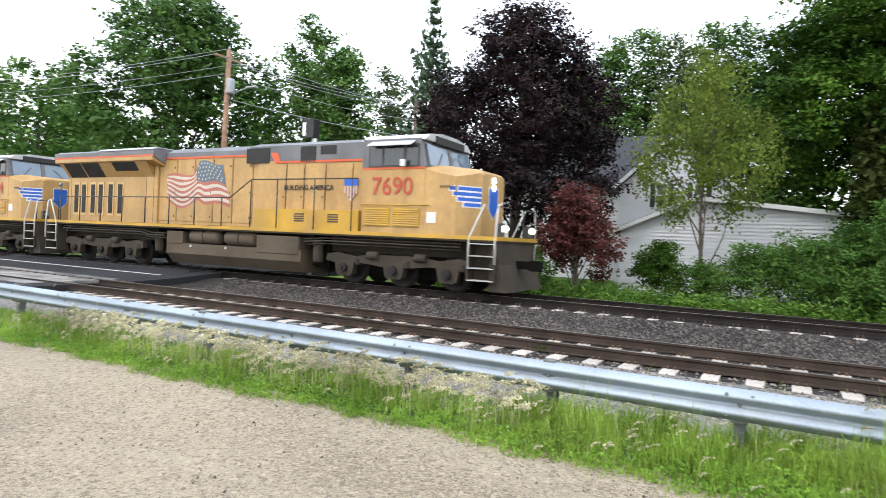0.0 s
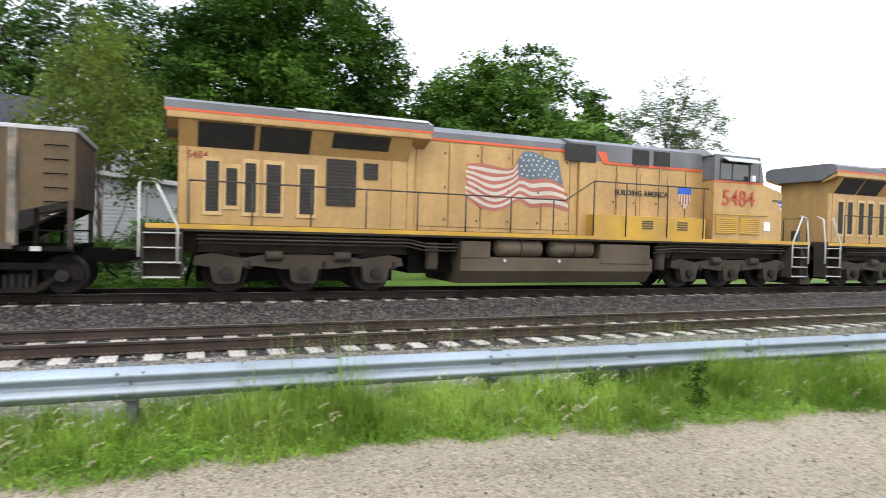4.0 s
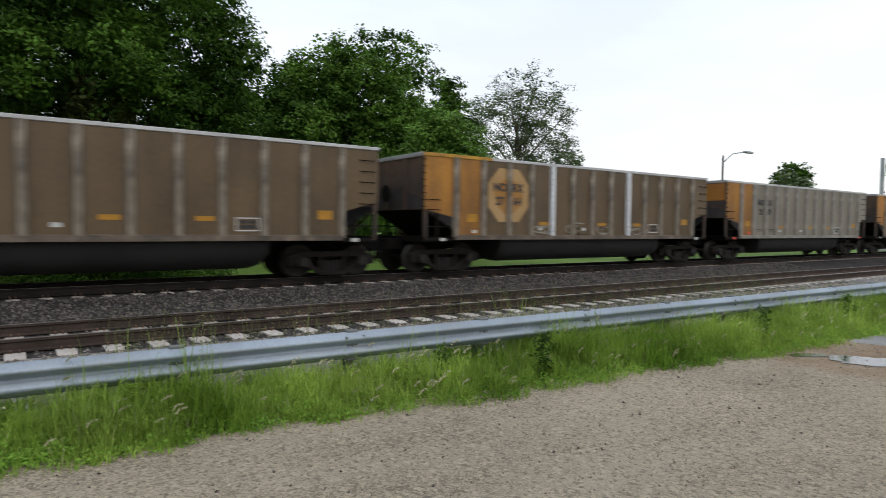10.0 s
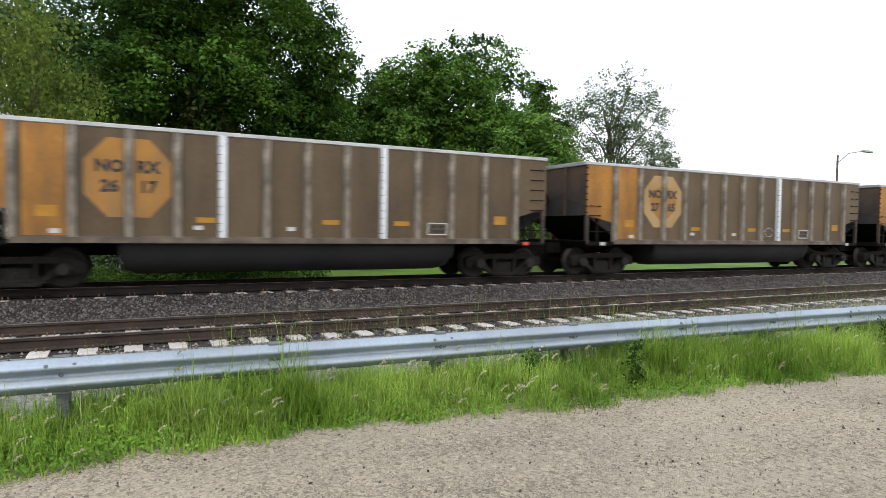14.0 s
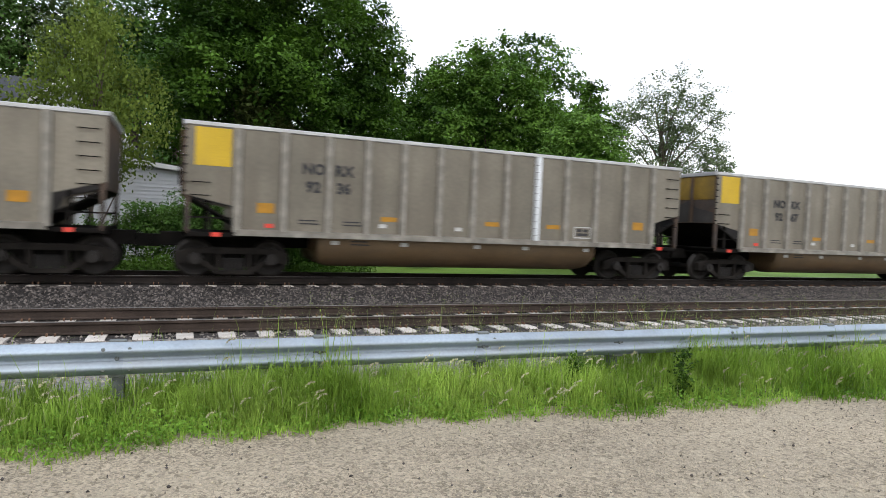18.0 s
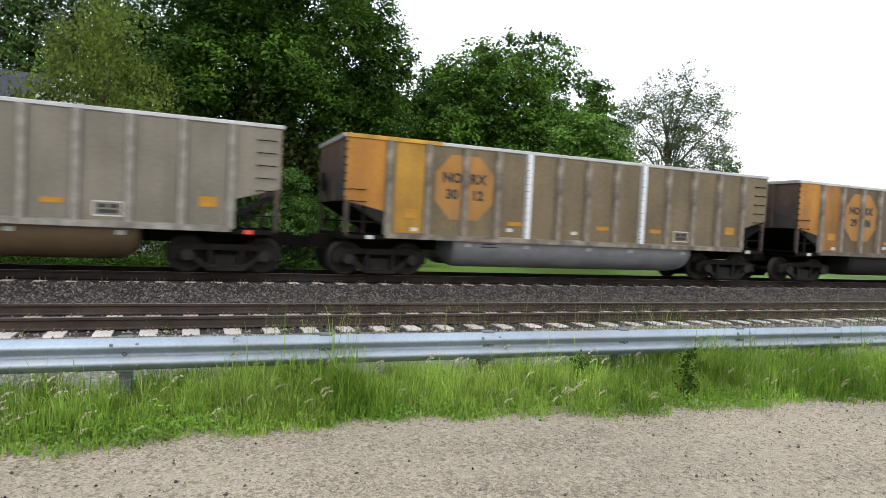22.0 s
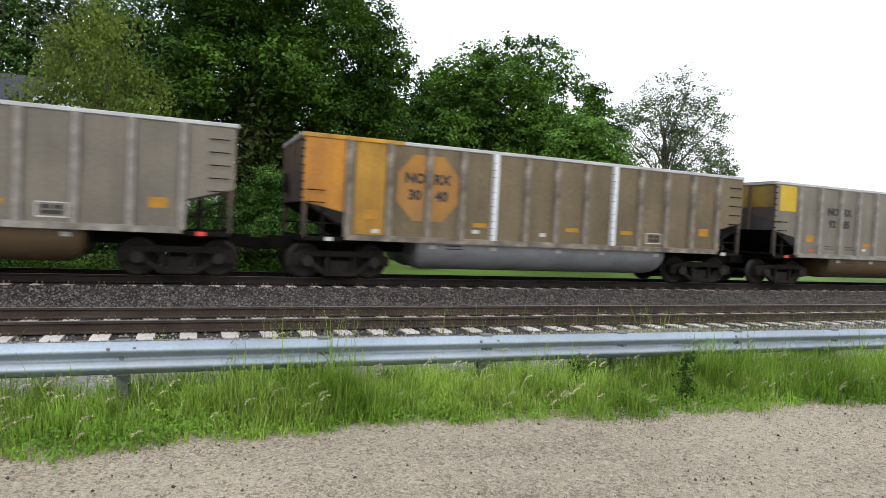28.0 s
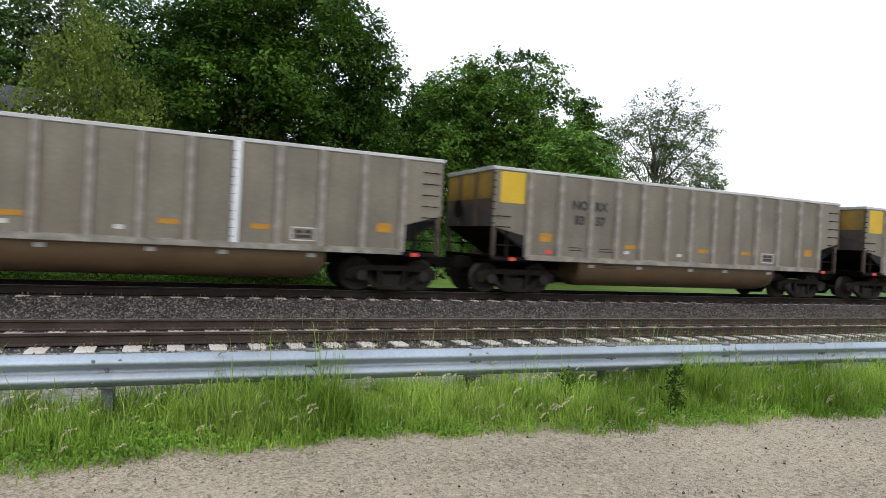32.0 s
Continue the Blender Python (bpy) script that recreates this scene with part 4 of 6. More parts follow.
def gondola(kind, number, tub, emblem="", bright=(), panel="", label="", scrawl=(), end_label=False):
    """A coal gondola; x = 0 is its rear end, in the middle of the track."""
    car = thing("coal_gondola", label, "railcar", "gondolas of the coal train")
    for side in (-1, 1):
        y = side * HALF
        part("side_sheet", SIDE[kind], None, car, at=(0, y, 0))
        flip = Matrix.Identity(4) if side < 0 else Matrix.Rotation(math.pi, 4, "Z")
        for i, x in enumerate(RIBS):
            part("rib", RIB["bright"] if i in bright and side < 0 else RIB[kind], None, car, "bright bare aluminium rib" if i in bright and side < 0 else "",
                 at=Matrix.Translation((x, y + side * 0.011, 0)) @ flip)
        for i in bright if side < 0 else ():
            part("slot_row", SLOTS, None, car, "dark slots along the bright rib", at=(RIBS[i], y - 0.011, 0))
        part("top_chord", CHORD, None, car, at=(0, y - side * 0.03, TOP_Z - 0.12))
        part("side_sill", SILL_MESH[kind], None, car, at=Matrix.Translation((0 if side < 0 else LONG, y + side * 0.013, SILL_Z - 0.06)) @ flip)
        for x in (0.0, LONG - 0.14):
            part("corner_post", POST, None, car, at=(x, y - side * 0.06, 0))
            part("end_brace", STRUT, None, car, at=(0 if x < 1 else LONG - 1.25, y - side * 0.1, 0))
    for x in (0.0, LONG):
        part("end_chord", END_CHORD, None, car, at=(x, 0, TOP_Z - 0.12))
        turn = Matrix.Identity(4) if x == 0 else Matrix.Translation((LONG, 0, 0)) @ Matrix.Rotation(math.pi, 4, "Z")
        part("end_sheet", END, None, car, at=turn)
        part("slope_sheet", SLOPE, None, car, at=turn)
        part("end_platform", PLATFORM, None, car, at=turn)
        part("coupler", COUPLER, None, car, at=Matrix.Translation((LONG, 0, 0)) if x else Matrix.Rotation(math.pi, 4, "Z"))
        part("brake_hose", HOSE, None, car, at=Matrix.Translation((LONG, 0, 0)) if x else Matrix.Rotation(math.pi, 4, "Z"))
    part("lining", INNER, None, car)
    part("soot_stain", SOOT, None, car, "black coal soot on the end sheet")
    part("rivet_row", RIVETS, None, car, at=(0, -HALF, 0))
    for y in (-0.55, 0.55):
        part("end_rib", END_RIB, None, car, at=(0, y, 0))
    if panel == "red":
        part("stencil_text", END_BARS, None, car)
    if number in ("2588", "3007", "3012", "3040", "2764"):
        part("chord_end", GOLD_CHORD, None, car, "golden stained end of the top chord", at=(0, -HALF + 0.03, TOP_Z - 0.12))
    if kind == "silver" and panel in END_BANDS:
        part("end_band", END_BANDS[panel], None, car, "painted band across the end")
    part("tub", TUB[tub], None, car, {"dark": "black rounded belly", "tan": "tan grimy rounded belly", "silver": "grey aluminium rounded belly"}[tub])
    part("centre_sill", CENTRE, None, car)
    part("brake_wheel", BRAKE_WHEEL, None, car, at=(-0.12, 0.5, 2.5))
    for i in range(6):
        part("ladder_rung", RUNG, None, car, at=(LONG - 0.55, -HALF - 0.07, 1.75 + 0.3 * i))
    for i in range(2):
        part("ladder_rung", RUNG, None, car, at=(0.12, -HALF - 0.07, 1.95 + 0.3 * i))
    for x in (1.15, LONG - 1.15):
        truck = thing("truck", "", "")
        truck.parent, truck.matrix_basis = car, Matrix.Translation((x, 0, 0))
        for y in (-1.03, 1.03):
            part("side_frame", FRAME_MESH, None, truck, at=(0, y, 0))
            for bx in (-0.88, 0.88):
                part("bearing", BEAR, None, truck, at=Matrix.Translation((bx, y * 1.08, 0.457)) @ (Matrix.Identity(4) if y < 0 else Matrix.Rotation(math.pi, 4, "Z")))
            for sx in (-0.2, -0.07, 0.07, 0.2):
                part("spring", SPRING, None, truck, at=(sx, y, 0))
        part("bolster", BOLSTER, None, truck)
        for bx in (-0.88, 0.88):
            part("wheelset", WHEELS, None, car, at=(x + bx, 0, 0.457))
    # paint and stencils on the near side
    f = -HALF - 0.0155
    if panel == "orange":
        for me in (END_PAINT, SECOND_PAINT) if kind == "dusty" else OLD_PAINT:
            part("painted_panel", me, None, car, "faded orange end panel", at=(0, f, 0))
    elif panel in ("yellow", "red"):
        part("painted_panel", YELLOW_PANEL if panel == "yellow" else RED_PANEL, None, car, "yellow square panel" if panel == "yellow" else "red-orange square panel", at=(0, f, 0))
    if emblem:
        part("emblem", OCT[emblem], None, car, emblem + " octagonal emblem", at=(3.31, f - 0.001, 2.48))
    if emblem == "pale":
        part("emblem_centre", INNER_OCT, None, car, "deeper orange middle of the emblem", at=(3.31, f - 0.002, 2.48))
    two = 3.31, 3.31
    for text, z in ((("NO", "RX"), 2.72), ((number[:2], number[2:]), 2.28)):
        part("lettering", lettering(text[0], 0.36, mark_mat, 0.016), None, car, at=(two[0] - 0.38, f - 0.006, z))
        part("lettering", lettering(text[1], 0.36, mark_mat, 0.016), None, car, at=(two[1] + 0.38, f - 0.006, z))
    if scrawl:
        for x, size in scrawl:
            part("graffiti", graffiti_mesh(size, round(x * 10)), None, car, "pale sprayed scrawl", at=(x, f - 0.006, 1.42))
    if end_label:
        part("end_label", Solid().box((-0.02, -1.5, 2.95), (-0.014, -0.9, 3.35)), white_mark_mat, car, "pale square label")
    rnd = random.Random(number)
    for x, big in ((1.78, 1), (4.9, 0), (7.9, 0), (9.9, 0), (13.0, 1)):
        part("plate", BIG_PLATE if big else PLATE_MESH, None, car, "orange stencilled plate", at=(x + rnd.uniform(-0.03, 0.03), f - 0.004, 1.72 if big else 1.58))
    for x, z in ((13.0, 1.62), (4.9, 1.55), (7.9, 1.55), (9.9, 1.55)) if number in ("2912", "3022", "3007") else ():
        part("backing_plate", LIGHT_PLATE, None, car, at=(x, f - 0.001, z))
    for x in (4.75, 6.9):
        part("white_label", SMALL_WHITE, None, car, at=(x, f - 0.004, 1.4))
    part("stencil_frame", LABEL, None, car, "white stencilled data frame", at=(10.95, f - 0.003, 1.45))
    part("stencil_text", BARS, None, car, at=(10.95, f - 0.003, 1.45))
    if kind == "silver":
        for x in (2.85, 3.95):
            part("stencil_text", GREY_BARS, None, car, at=(x, f - 0.003, 1.42))
    if tub != "dark":
        for x in (3.55, 5.4, 7.55, 9.1, 11.2):
            part("reflector", WHITE_MARK, None, car, at=(x, -1.475, 0.93))
        part("stencil_text", GREY_BARS, None, car, at=(4.2, -1.475, 0.93))
    part("reflector", RED_MARK if kind == "silver" else WHITE_MARK, None, car, at=(1.9, f - 0.006, 1.3)) if number not in ("3007", "2588") else None
    for x, me in ((0.7, RED_MARK if kind == "silver" else WHITE_MARK), (LONG - 0.7, RED_MARK if kind == "silver" or number == "2617" else WHITE_MARK)):
        part("reflector", me, None, car, at=(x, -HALF - 0.004, 1.05))
    return car


B, S = "grimy brown aluminium coal gondola with orange end panels", "grimy grey aluminium coal gondola with dark stencilled lettering"
CARS = [  # kind, number, belly, emblem, bright ribs, panel
    ("brown", "2588", "dark", "orange", (4, 6, 8), "orange"), ("brown", "2912", "dark", "orange", (4, 8), "orange"), ("silver", "2559", "dark", "", (), "orange"),
    ("brown", "2764", "dark", "pale", (4, 8), "orange"), ("brown", "2693", "dark", "", (), "orange"), ("brown", "2468", "dark", "white", (4, 6, 8), "orange"),
    ("brown", "2765", "dark", "pale", (8,), "orange"), ("brown", "2617", "dark", "orange", (4, 8), "orange"), ("brown", "2421", "dark", "pale", (4, 8), "orange"),
    ("silver", "9267", "tan", "", (), "yellow"), ("silver", "9236", "tan", "", (8,), "yellow"), ("silver", "8238", "tan", "", (6,), "yellow"),
    ("brown", "2986", "dark", "orange", (4, 8), "orange"), ("dusty", "3012", "silver", "orange", (4, 8), "orange"), ("silver", "9061", "tan", "", (), "red"),
    ("dusty", "3007", "silver", "pale", (0, 4, 8), "orange"), ("dusty", "3022", "dark", "orange", (4, 8), "orange"), ("silver", "9285", "tan", "", (), "yellow"),
    ("dusty", "3040", "silver", "orange", (4, 8), "orange"), ("silver", "8143", "tan", "", (8,), "yellow"), ("silver", "8350", "tan", "", (9,), "yellow"),
    ("silver", "8337", "tan", "", (), "yellow"), ("silver", "8251", "tan", "", (8,), "yellow"), ("silver", "8229", "tan", "", (8,), "yellow"), ("dusty", "3051", "silver", "orange", (4, 8), "orange"),
]
cars = []
for kind, number, tub, emblem, bright, panel in CARS:
    words = S if kind == "silver" else B
    if emblem:
        words += " and " + emblem + " octagon"
    elif panel in ("yellow", "red"):
        words += " and " + panel + " panel"
    scrawl = {"2764": ((5.0, 1.0), (6.6, 1.2), (8.2, 1.1), (9.8, 0.9)), "2765": ((8.9, 0.8),), "2986": ((9.3, 0.9), (11.9, 0.8))}.get(number, ())
    cars.append(gondola(kind, number, tub, emblem, bright, panel, words, scrawl, number == "2588"))


seam_mat = shade("shadowed_panel_gap", (0.12, 0.075, 0.035), 0.8, vary=0.3, scale=2, fine=0.2, bump=0.0)
engine_pale = shade("pale_yellow_frame", (0.5, 0.33, 0.14), 0.5, vary=0.12, scale=1.5, fine=0.1, bump=0.02)
slat_mat = shade("dusty_slat", (0.05, 0.038, 0.026), 0.8, vary=0.3, scale=4, fine=0.2, bump=0.0)
mark_red = shade("dark_red_numerals", (0.24, 0.05, 0.025), 0.6, vary=0.15, fine=0.08, bump=0.0)
pipe_mat = shade("dusty_pipe", (0.05, 0.04, 0.03), 0.7, 0.2, vary=0.3, scale=3, fine=0.2, bump=0.0)
SEAM = Solid().box((-0.008, -0.006, 0), (0.008, 0.0, 2.4)).mesh("panel_seam", seam_mat)
LATCH = Solid().box((-0.025, -0.02, -0.035), (0.025, 0.0, 0.035), 0.006).mesh("latch", seam_mat)


# ---- locomotives: x = 0 at the rear end sill, 22.0 at the front ----
def flag_pieces(parent, x0, f):
    """A faded waving striped flag with a starred corner, in thin raised pieces; its canton is towards the front."""
    n, w = 18, 3.5

    def ease(k):
        k = min(1, max(0, k))
        return k * k * (3 - 2 * k)

    def at(u, v):
        top = 3.6 + 0.05 * math.sin(u * 12) + 0.45 * ease((u - 0.42) / 0.16) - 0.1 * ease((u - 0.7) / 0.3)
        low = 2.68 - 0.38 * math.sin(min(u, 0.5) * 2 * math.pi) - 0.28 * ease((u - 0.45) / 0.2) + 0.1 * math.sin((u - 0.6) * 9) * (u > 0.6)
        ripple = 0.055 * math.sin(u * 15 + 2.2 * v) * math.sin(math.pi * v)
        return x0 + w * u * (1 - 0.13 * ease(v) * ease((u - 0.3) / 0.5)), low + (top - low) * v + ripple

    def strip(u0, u1, v0, v1, name, mat, lift):
        us = [u0 + (u1 - u0) * i / n for i in range(n + 1)]
        part(name, Solid().prism([at(u, v0) for u in us] + [at(u, v1) for u in reversed(us)], "y", f - lift, f - lift + 0.004), mat, parent)
    for i in range(13):
        strip(0.012 * (i % 3), 1.0 - 0.01 * (i % 2), i / 13, (i + 1) / 13 - 0.003, "flag_stripe", flag_red if i % 2 == 0 else flag_white, 0.006)
    strip(0.5, 1.0, 7 / 13, 1.0, "flag_canton", navy_mat, 0.012)
    star = Solid().prism([(0.034 * math.cos(a), 0.034 * math.sin(a)) for a in [i * math.pi / 2.5 + 0.3 for i in range(5)]], "y", -0.002, 0.002).mesh("flag_star", flag_white)
    for r in range(5):
        for c in range(7):
            x, z = at(0.54 + 0.066 * c + (0.03 if r % 2 else 0), 0.6 + 0.085 * r)
            part("flag_star", star, None, parent, at=(x, f - 0.016, z))


# stations of the nose: along, half width, height of the side's top edge, half width of the roof, height of the roof
NOSE = ((19.02, 1.5, 3.6, 1.05, 3.72), (19.6, 1.49, 3.42, 0.9, 3.69), (20.1, 1.45, 3.33, 0.75, 3.64), (20.4, 1.06, 3.42, 0.66, 3.61), (20.55, 0.86, 3.5, 0.6, 3.57), (20.6, 0.78, 3.44, 0.52, 3.5))


def nose_solid():
    s = Solid()
    rings = [[s.bm.verts.new(v) for v in ((x, -ys, 1.64), (x, -ys, zs), (x, -yt, zt), (x, yt, zt), (x, ys, zs), (x, ys, 1.64))] for x, ys, zs, yt, zt in NOSE]
    for a, b in zip(rings, rings[1:]):
        for k in range(6):
            s.bm.faces.new((a[k], a[(k + 1) % 6], b[(k + 1) % 6], b[k]))
    s.bm.faces.new(list(reversed(rings[0])))
    s.bm.faces.new(rings[-1])
    return s


def nose_wings(parent):
    """A plain winged shield in blue edged with white round the nose."""
    def cheek(x):
        return float(np.interp(x, [p[0] for p in NOSE], [p[1] for p in NOSE]))
    for lift, mat, grow in ((0.008, white_paint, 0.032), (0.014, blue_mat, 0.0)):
        for q in (-1, 1):
            for i in range(4):
                a, b = 19.9 + 0.12 * i - grow, 20.59
                xs = [a + (b - a) * k / 8 for k in range(9)]
                z = 3.0 - 0.15 * i
                part("wing_feather", Solid().prism([(x, q * (cheek(x) - 0.01)) for x in xs] + [(x, q * (cheek(x) + lift)) for x in reversed(xs)], "z", z - 0.05 - grow, z + 0.05 + grow), mat, parent)
        part("shield", Solid().prism([(-0.3 - grow, 3.1 + grow), (-0.3 - grow, 2.5), (0.0, 2.2 - grow), (0.3 + grow, 2.5), (0.3 + grow, 3.1 + grow)], "x", 20.58, 20.6 + lift), mat, parent, "blue winged shield edged with white")


def engine(number, label, lit, flag_x, doors, screens):
    e = thing("diesel_locomotive", label, "locomotive", "engines of the coal train")
    w = 1.53
    # frame, walkway and sill
    part("walkway", Solid().box((0.1, -w, 1.5), (21.45, w, 1.64), 0.01), engine_under, e)
    for side in (-1, 1):
        part("side_sill", Solid().box((0.1, side * w, 1.56), (21.45, side * (w + 0.02), 1.67)), engine_sill, e, "yellow sill along the walkway")
    part("front_sill", Solid().box((21.45, -w, 1.56), (21.47, w, 1.67)), engine_sill, e)
    part("underframe", Solid().box((0.4, -0.75, 1.0), (21.3, 0.75, 1.5)), engine_under, e)
    # long hood and radiator
    h = 0.93
    part("long_hood", Solid().box((6.6, -h, 1.66), (12.0, h, 4.3), 0.03).box((0.75, -h - 0.1, 1.66), (6.65, h + 0.1, 4.15), 0.03), engine_yellow, e)
    part("hood_roof", Solid().prism([(-h - 0.01, 4.22), (-h - 0.01, 4.42), (-0.55, 4.62), (0.55, 4.62), (h + 0.01, 4.42), (h + 0.01, 4.22)], "x", 6.6, 12.0), engine_grey, e)
    part("radiator_roof", Solid().prism([(-1.5, 4.26), (-1.5, 4.48), (-1.25, 4.58), (1.25, 4.58), (1.5, 4.48), (1.5, 4.26), (h, 3.98), (-h, 3.98)], "x", 0.45, 7.0), engine_grey, e, "grey flared radiator roof")
    part("radiator_edge", Solid().box((0.5, -1.51, 4.12), (6.95, -1.49, 4.25)).box((0.5, 1.49, 4.12), (6.95, 1.51, 4.25)).prism([(-1.5, 4.25), (-1.5, 4.1), (-h, 3.9), (-h, 4.25)], "x", 0.5, 6.95).prism([(1.5, 4.25), (1.5, 4.1), (h, 3.9), (h, 4.25)], "x", 0.5, 6.95), engine_yellow, e)
    part("red_stripe", Solid().box((0.45, -1.518, 4.25), (7.0, -1.5, 4.31)).box((0.45, 1.5, 4.25), (7.0, 1.518, 4.31)), stripe_red, e, "thin red stripe")
    part("roof_panel", Solid().prism([(-1.46, 4.51), (-1.24, 4.6), (1.2, 4.6), (1.2, 4.63), (-1.26, 4.63), (-1.48, 4.53)], "x", 3.4, 6.9), roof_pale, e, "pale radiator roof panel")
    part("radiator_flare", Solid().prism([(-1.46, 4.12), (-h - 0.09, 3.5), (-h - 0.09, 4.12)], "x", 0.75, 6.45), engine_yellow, e)
    for x0, x1, z0 in screens:
        k = (z0 - 3.5) / 0.62
        y0 = -h - 0.09 - 0.44 * k
        part("radiator_screen", Solid().prism([(y0 - 0.012, z0), (-1.445, 4.06), (-1.42, 4.06), (y0 + 0.02, z0)], "x", x0, x1), grille_mat, e, "dark slanted radiator screen")
    part("side_number", lettering(number, 0.24, mark_red, 0.004), None, e, at=(0.42 + 0.75, -h - 0.106, 3.32)) if not lit else None
    for x0, x1, z0, z1, framed in doors:
        if framed:
            part("louvre_door", Solid().box((x0 - 0.07, -h - 0.128, z0 - 0.1), (x1 + 0.07, -h - 0.1, z1 + 0.1), 0.006), engine_pale, e, "pale yellow louvre frame")
        v = part("louvre", Solid().box((x0, -h - 0.136, z0), (x1, -h - 0.12, z1)), grille_mat, e, "tall dark intake louvre")
        for i in range(int((z1 - z0) / 0.09)):
            part("slat", Solid().box((x0, -h - 0.142, z0 + 0.03 + 0.09 * i), (x1, -h - 0.136, z0 + 0.05 + 0.09 * i)), slat_mat, v)
    for x in (0.95, 6.0, 6.45):
        part("panel_seam", SEAM, None, e, at=(x, -h - 0.1, 1.72))
    for side in (-1, 1):
        for x in (7.2, 8.2, 9.2, 10.2, 11.2):
            part("hood_door", Solid().box((x - 0.47, side * h, 1.8), (x + 0.47, side * (h + 0.022), 4.12), 0.012), engine_yellow, e)
            if side < 0:
                part("panel_seam", SEAM, None, e, at=(x + 0.5, -h, 1.76))
                for z in (2.0, 2.9, 3.85):
                    part("latch", LATCH, None, e, at=(x + 0.38, -h - 0.022, z))
        part("red_stripe", Solid().box((6.95, side * (h + 0.001), 4.18), (11.6, side * (h + 0.026), 4.25)), stripe_red, e)
    flag_pieces(e, flag_x, -h - 0.028)
    # equipment cabs between the hood and the cab
    c = 1.02
    part("equipment_cab", Solid().box((12.0, -c, 1.66), (16.9, c, 4.0), 0.02), engine_yellow, e)
    part("equipment_roof", Solid().prism([(-c - 0.01, 3.98), (-c - 0.01, 4.5), (-0.6, 4.66), (0.6, 4.66), (c + 0.01, 4.5), (c + 0.01, 3.98)], "x", 11.6, 16.9), engine_grey, e, "grey upper housing")
    part("red_stripe", Solid().box((13.0, -c - 0.03, 3.9), (16.8, -c - 0.008, 3.97)), stripe_red, e)
    part("stripe_end", Solid().prism([(12.62, 4.2), (12.62, 4.27), (12.92, 4.27), (13.05, 3.97), (13.0, 3.9), (12.85, 3.9)], "y", -c - 0.03, -c - 0.008), stripe_red, e)
    for x0, x1, z0 in ((11.45, 12.55, 3.92), (13.95, 14.6, 3.92), (14.8, 15.45, 4.16 if lit else 3.92)):
        part("vent_window", Solid().box((x0, -c - 0.03, z0), (x1, -c - 0.01, 4.44)), grille_mat, e, "dark intake screen")
    for x in (12.6, 13.4, 14.3, 15.4):
        part("cabinet_door", Solid().box((x, -c - 0.02, 1.85), (x + 0.72, -c, 3.7), 0.006), engine_yellow, e)
        part("panel_seam", Solid().box((x + 0.74, -c - 0.014, 2.34), (x + 0.755, -c, 3.85)), seam_mat, e)
        part("latch", LATCH, None, e, at=(x + 0.64, -c - 0.02, 2.75))
    part("lower_panel", Solid().box((12.3, -w + 0.12, 1.66), (16.7, -c, 2.32), 0.01), engine_sill, e, "deep yellow lower cabinet")
    for x in (14.1, 15.5):
        for i in range(4):
            part("vent_slot", Solid().box((x, -w + 0.105, 1.92 + 0.075 * i), (x + 0.42, -w + 0.118, 1.96 + 0.075 * i)), rail_paint, e)
    part("lettering", lettering("BUILDING AMERICA", 0.235, mark_mat, 0.004), None, e, at=(14.34, -c - 0.035, 3.05))
    shield = part("shield", Solid().prism([(15.85, 3.35), (16.35, 3.35), (16.35, 2.9), (16.1, 2.62), (15.85, 2.9)], "y", -c - 0.034, -c - 0.024), flag_white, e, "white shield emblem with a blue top")
    part("shield_top", Solid().box((15.83, -c - 0.042, 3.12), (16.37, -c - 0.035, 3.37)), blue_mat, shield)
    for i in range(4):
        part("shield_stripe", Solid().box((15.9 + 0.115 * i, -c - 0.042, 2.8), (15.95 + 0.115 * i, -c - 0.035, 3.1)), flag_red, shield)
    # cab
    part("cab", Solid().prism([(16.9, 1.64), (16.9, 3.66), (19.08, 3.66), (19.1, 3.6), (19.1, 1.64)], "y", -w + 0.02, w - 0.02), engine_yellow, e)
    part("cab_upper", Solid().prism([(16.88, 3.62), (16.88, 4.46), (18.92, 4.46), (19.13, 3.62)], "y", -w + 0.008, w - 0.008), engine_grey, e, "grey upper cab")
    part("cab_roof", Solid().prism([(-1.5, 4.42), (-1.2, 4.62), (-0.5, 4.72), (0.5, 4.72), (1.2, 4.62), (1.5, 4.42)], "x", 16.8, 19.05), roof_pale, e, "pale worn cab roof")
    part("sun_shade", Solid().prism([(-1.52, 4.36), (-1.8, 4.22), (-1.8, 4.25), (-1.52, 4.4)], "x", 17.2, 18.75), roof_pale, e)
    part("red_stripe", Solid().box((16.88, -w + 0.004, 3.56), (19.08, -w + 0.012, 3.62)), stripe_red, e)
    for x0, x1 in ((17.15, 17.6), (17.68, 18.35), (18.47, 18.85)):
        s = part("cab_window_frame", Solid().box((x0 - 0.04, -w - 0.006, 3.62), (x1 + 0.04, -w + 0.02, 4.3)), rail_paint, e)
        part("pane", Solid().box((x0, -w - 0.012, 3.67), (x1, -w - 0.003, 4.25)), glass_mat, s)
    for y0, y1 in ((-1.35, -0.1), (0.1, 1.35)):
        part("windshield", Solid().prism([(19.15, 3.68), (18.99, 4.32), (19.01, 4.32), (19.17, 3.68)], "y", y0, y1), sky_glass_mat, e, "tilted windshield pane")
    part("number_board", Solid().box((18.98, -0.9, 4.38), (19.1, 0.9, 4.6)), black_mat, e, "black number board with pale bars")
    # nose
    part("nose", nose_solid(), engine_yellow, e)
    nose_wings(e)
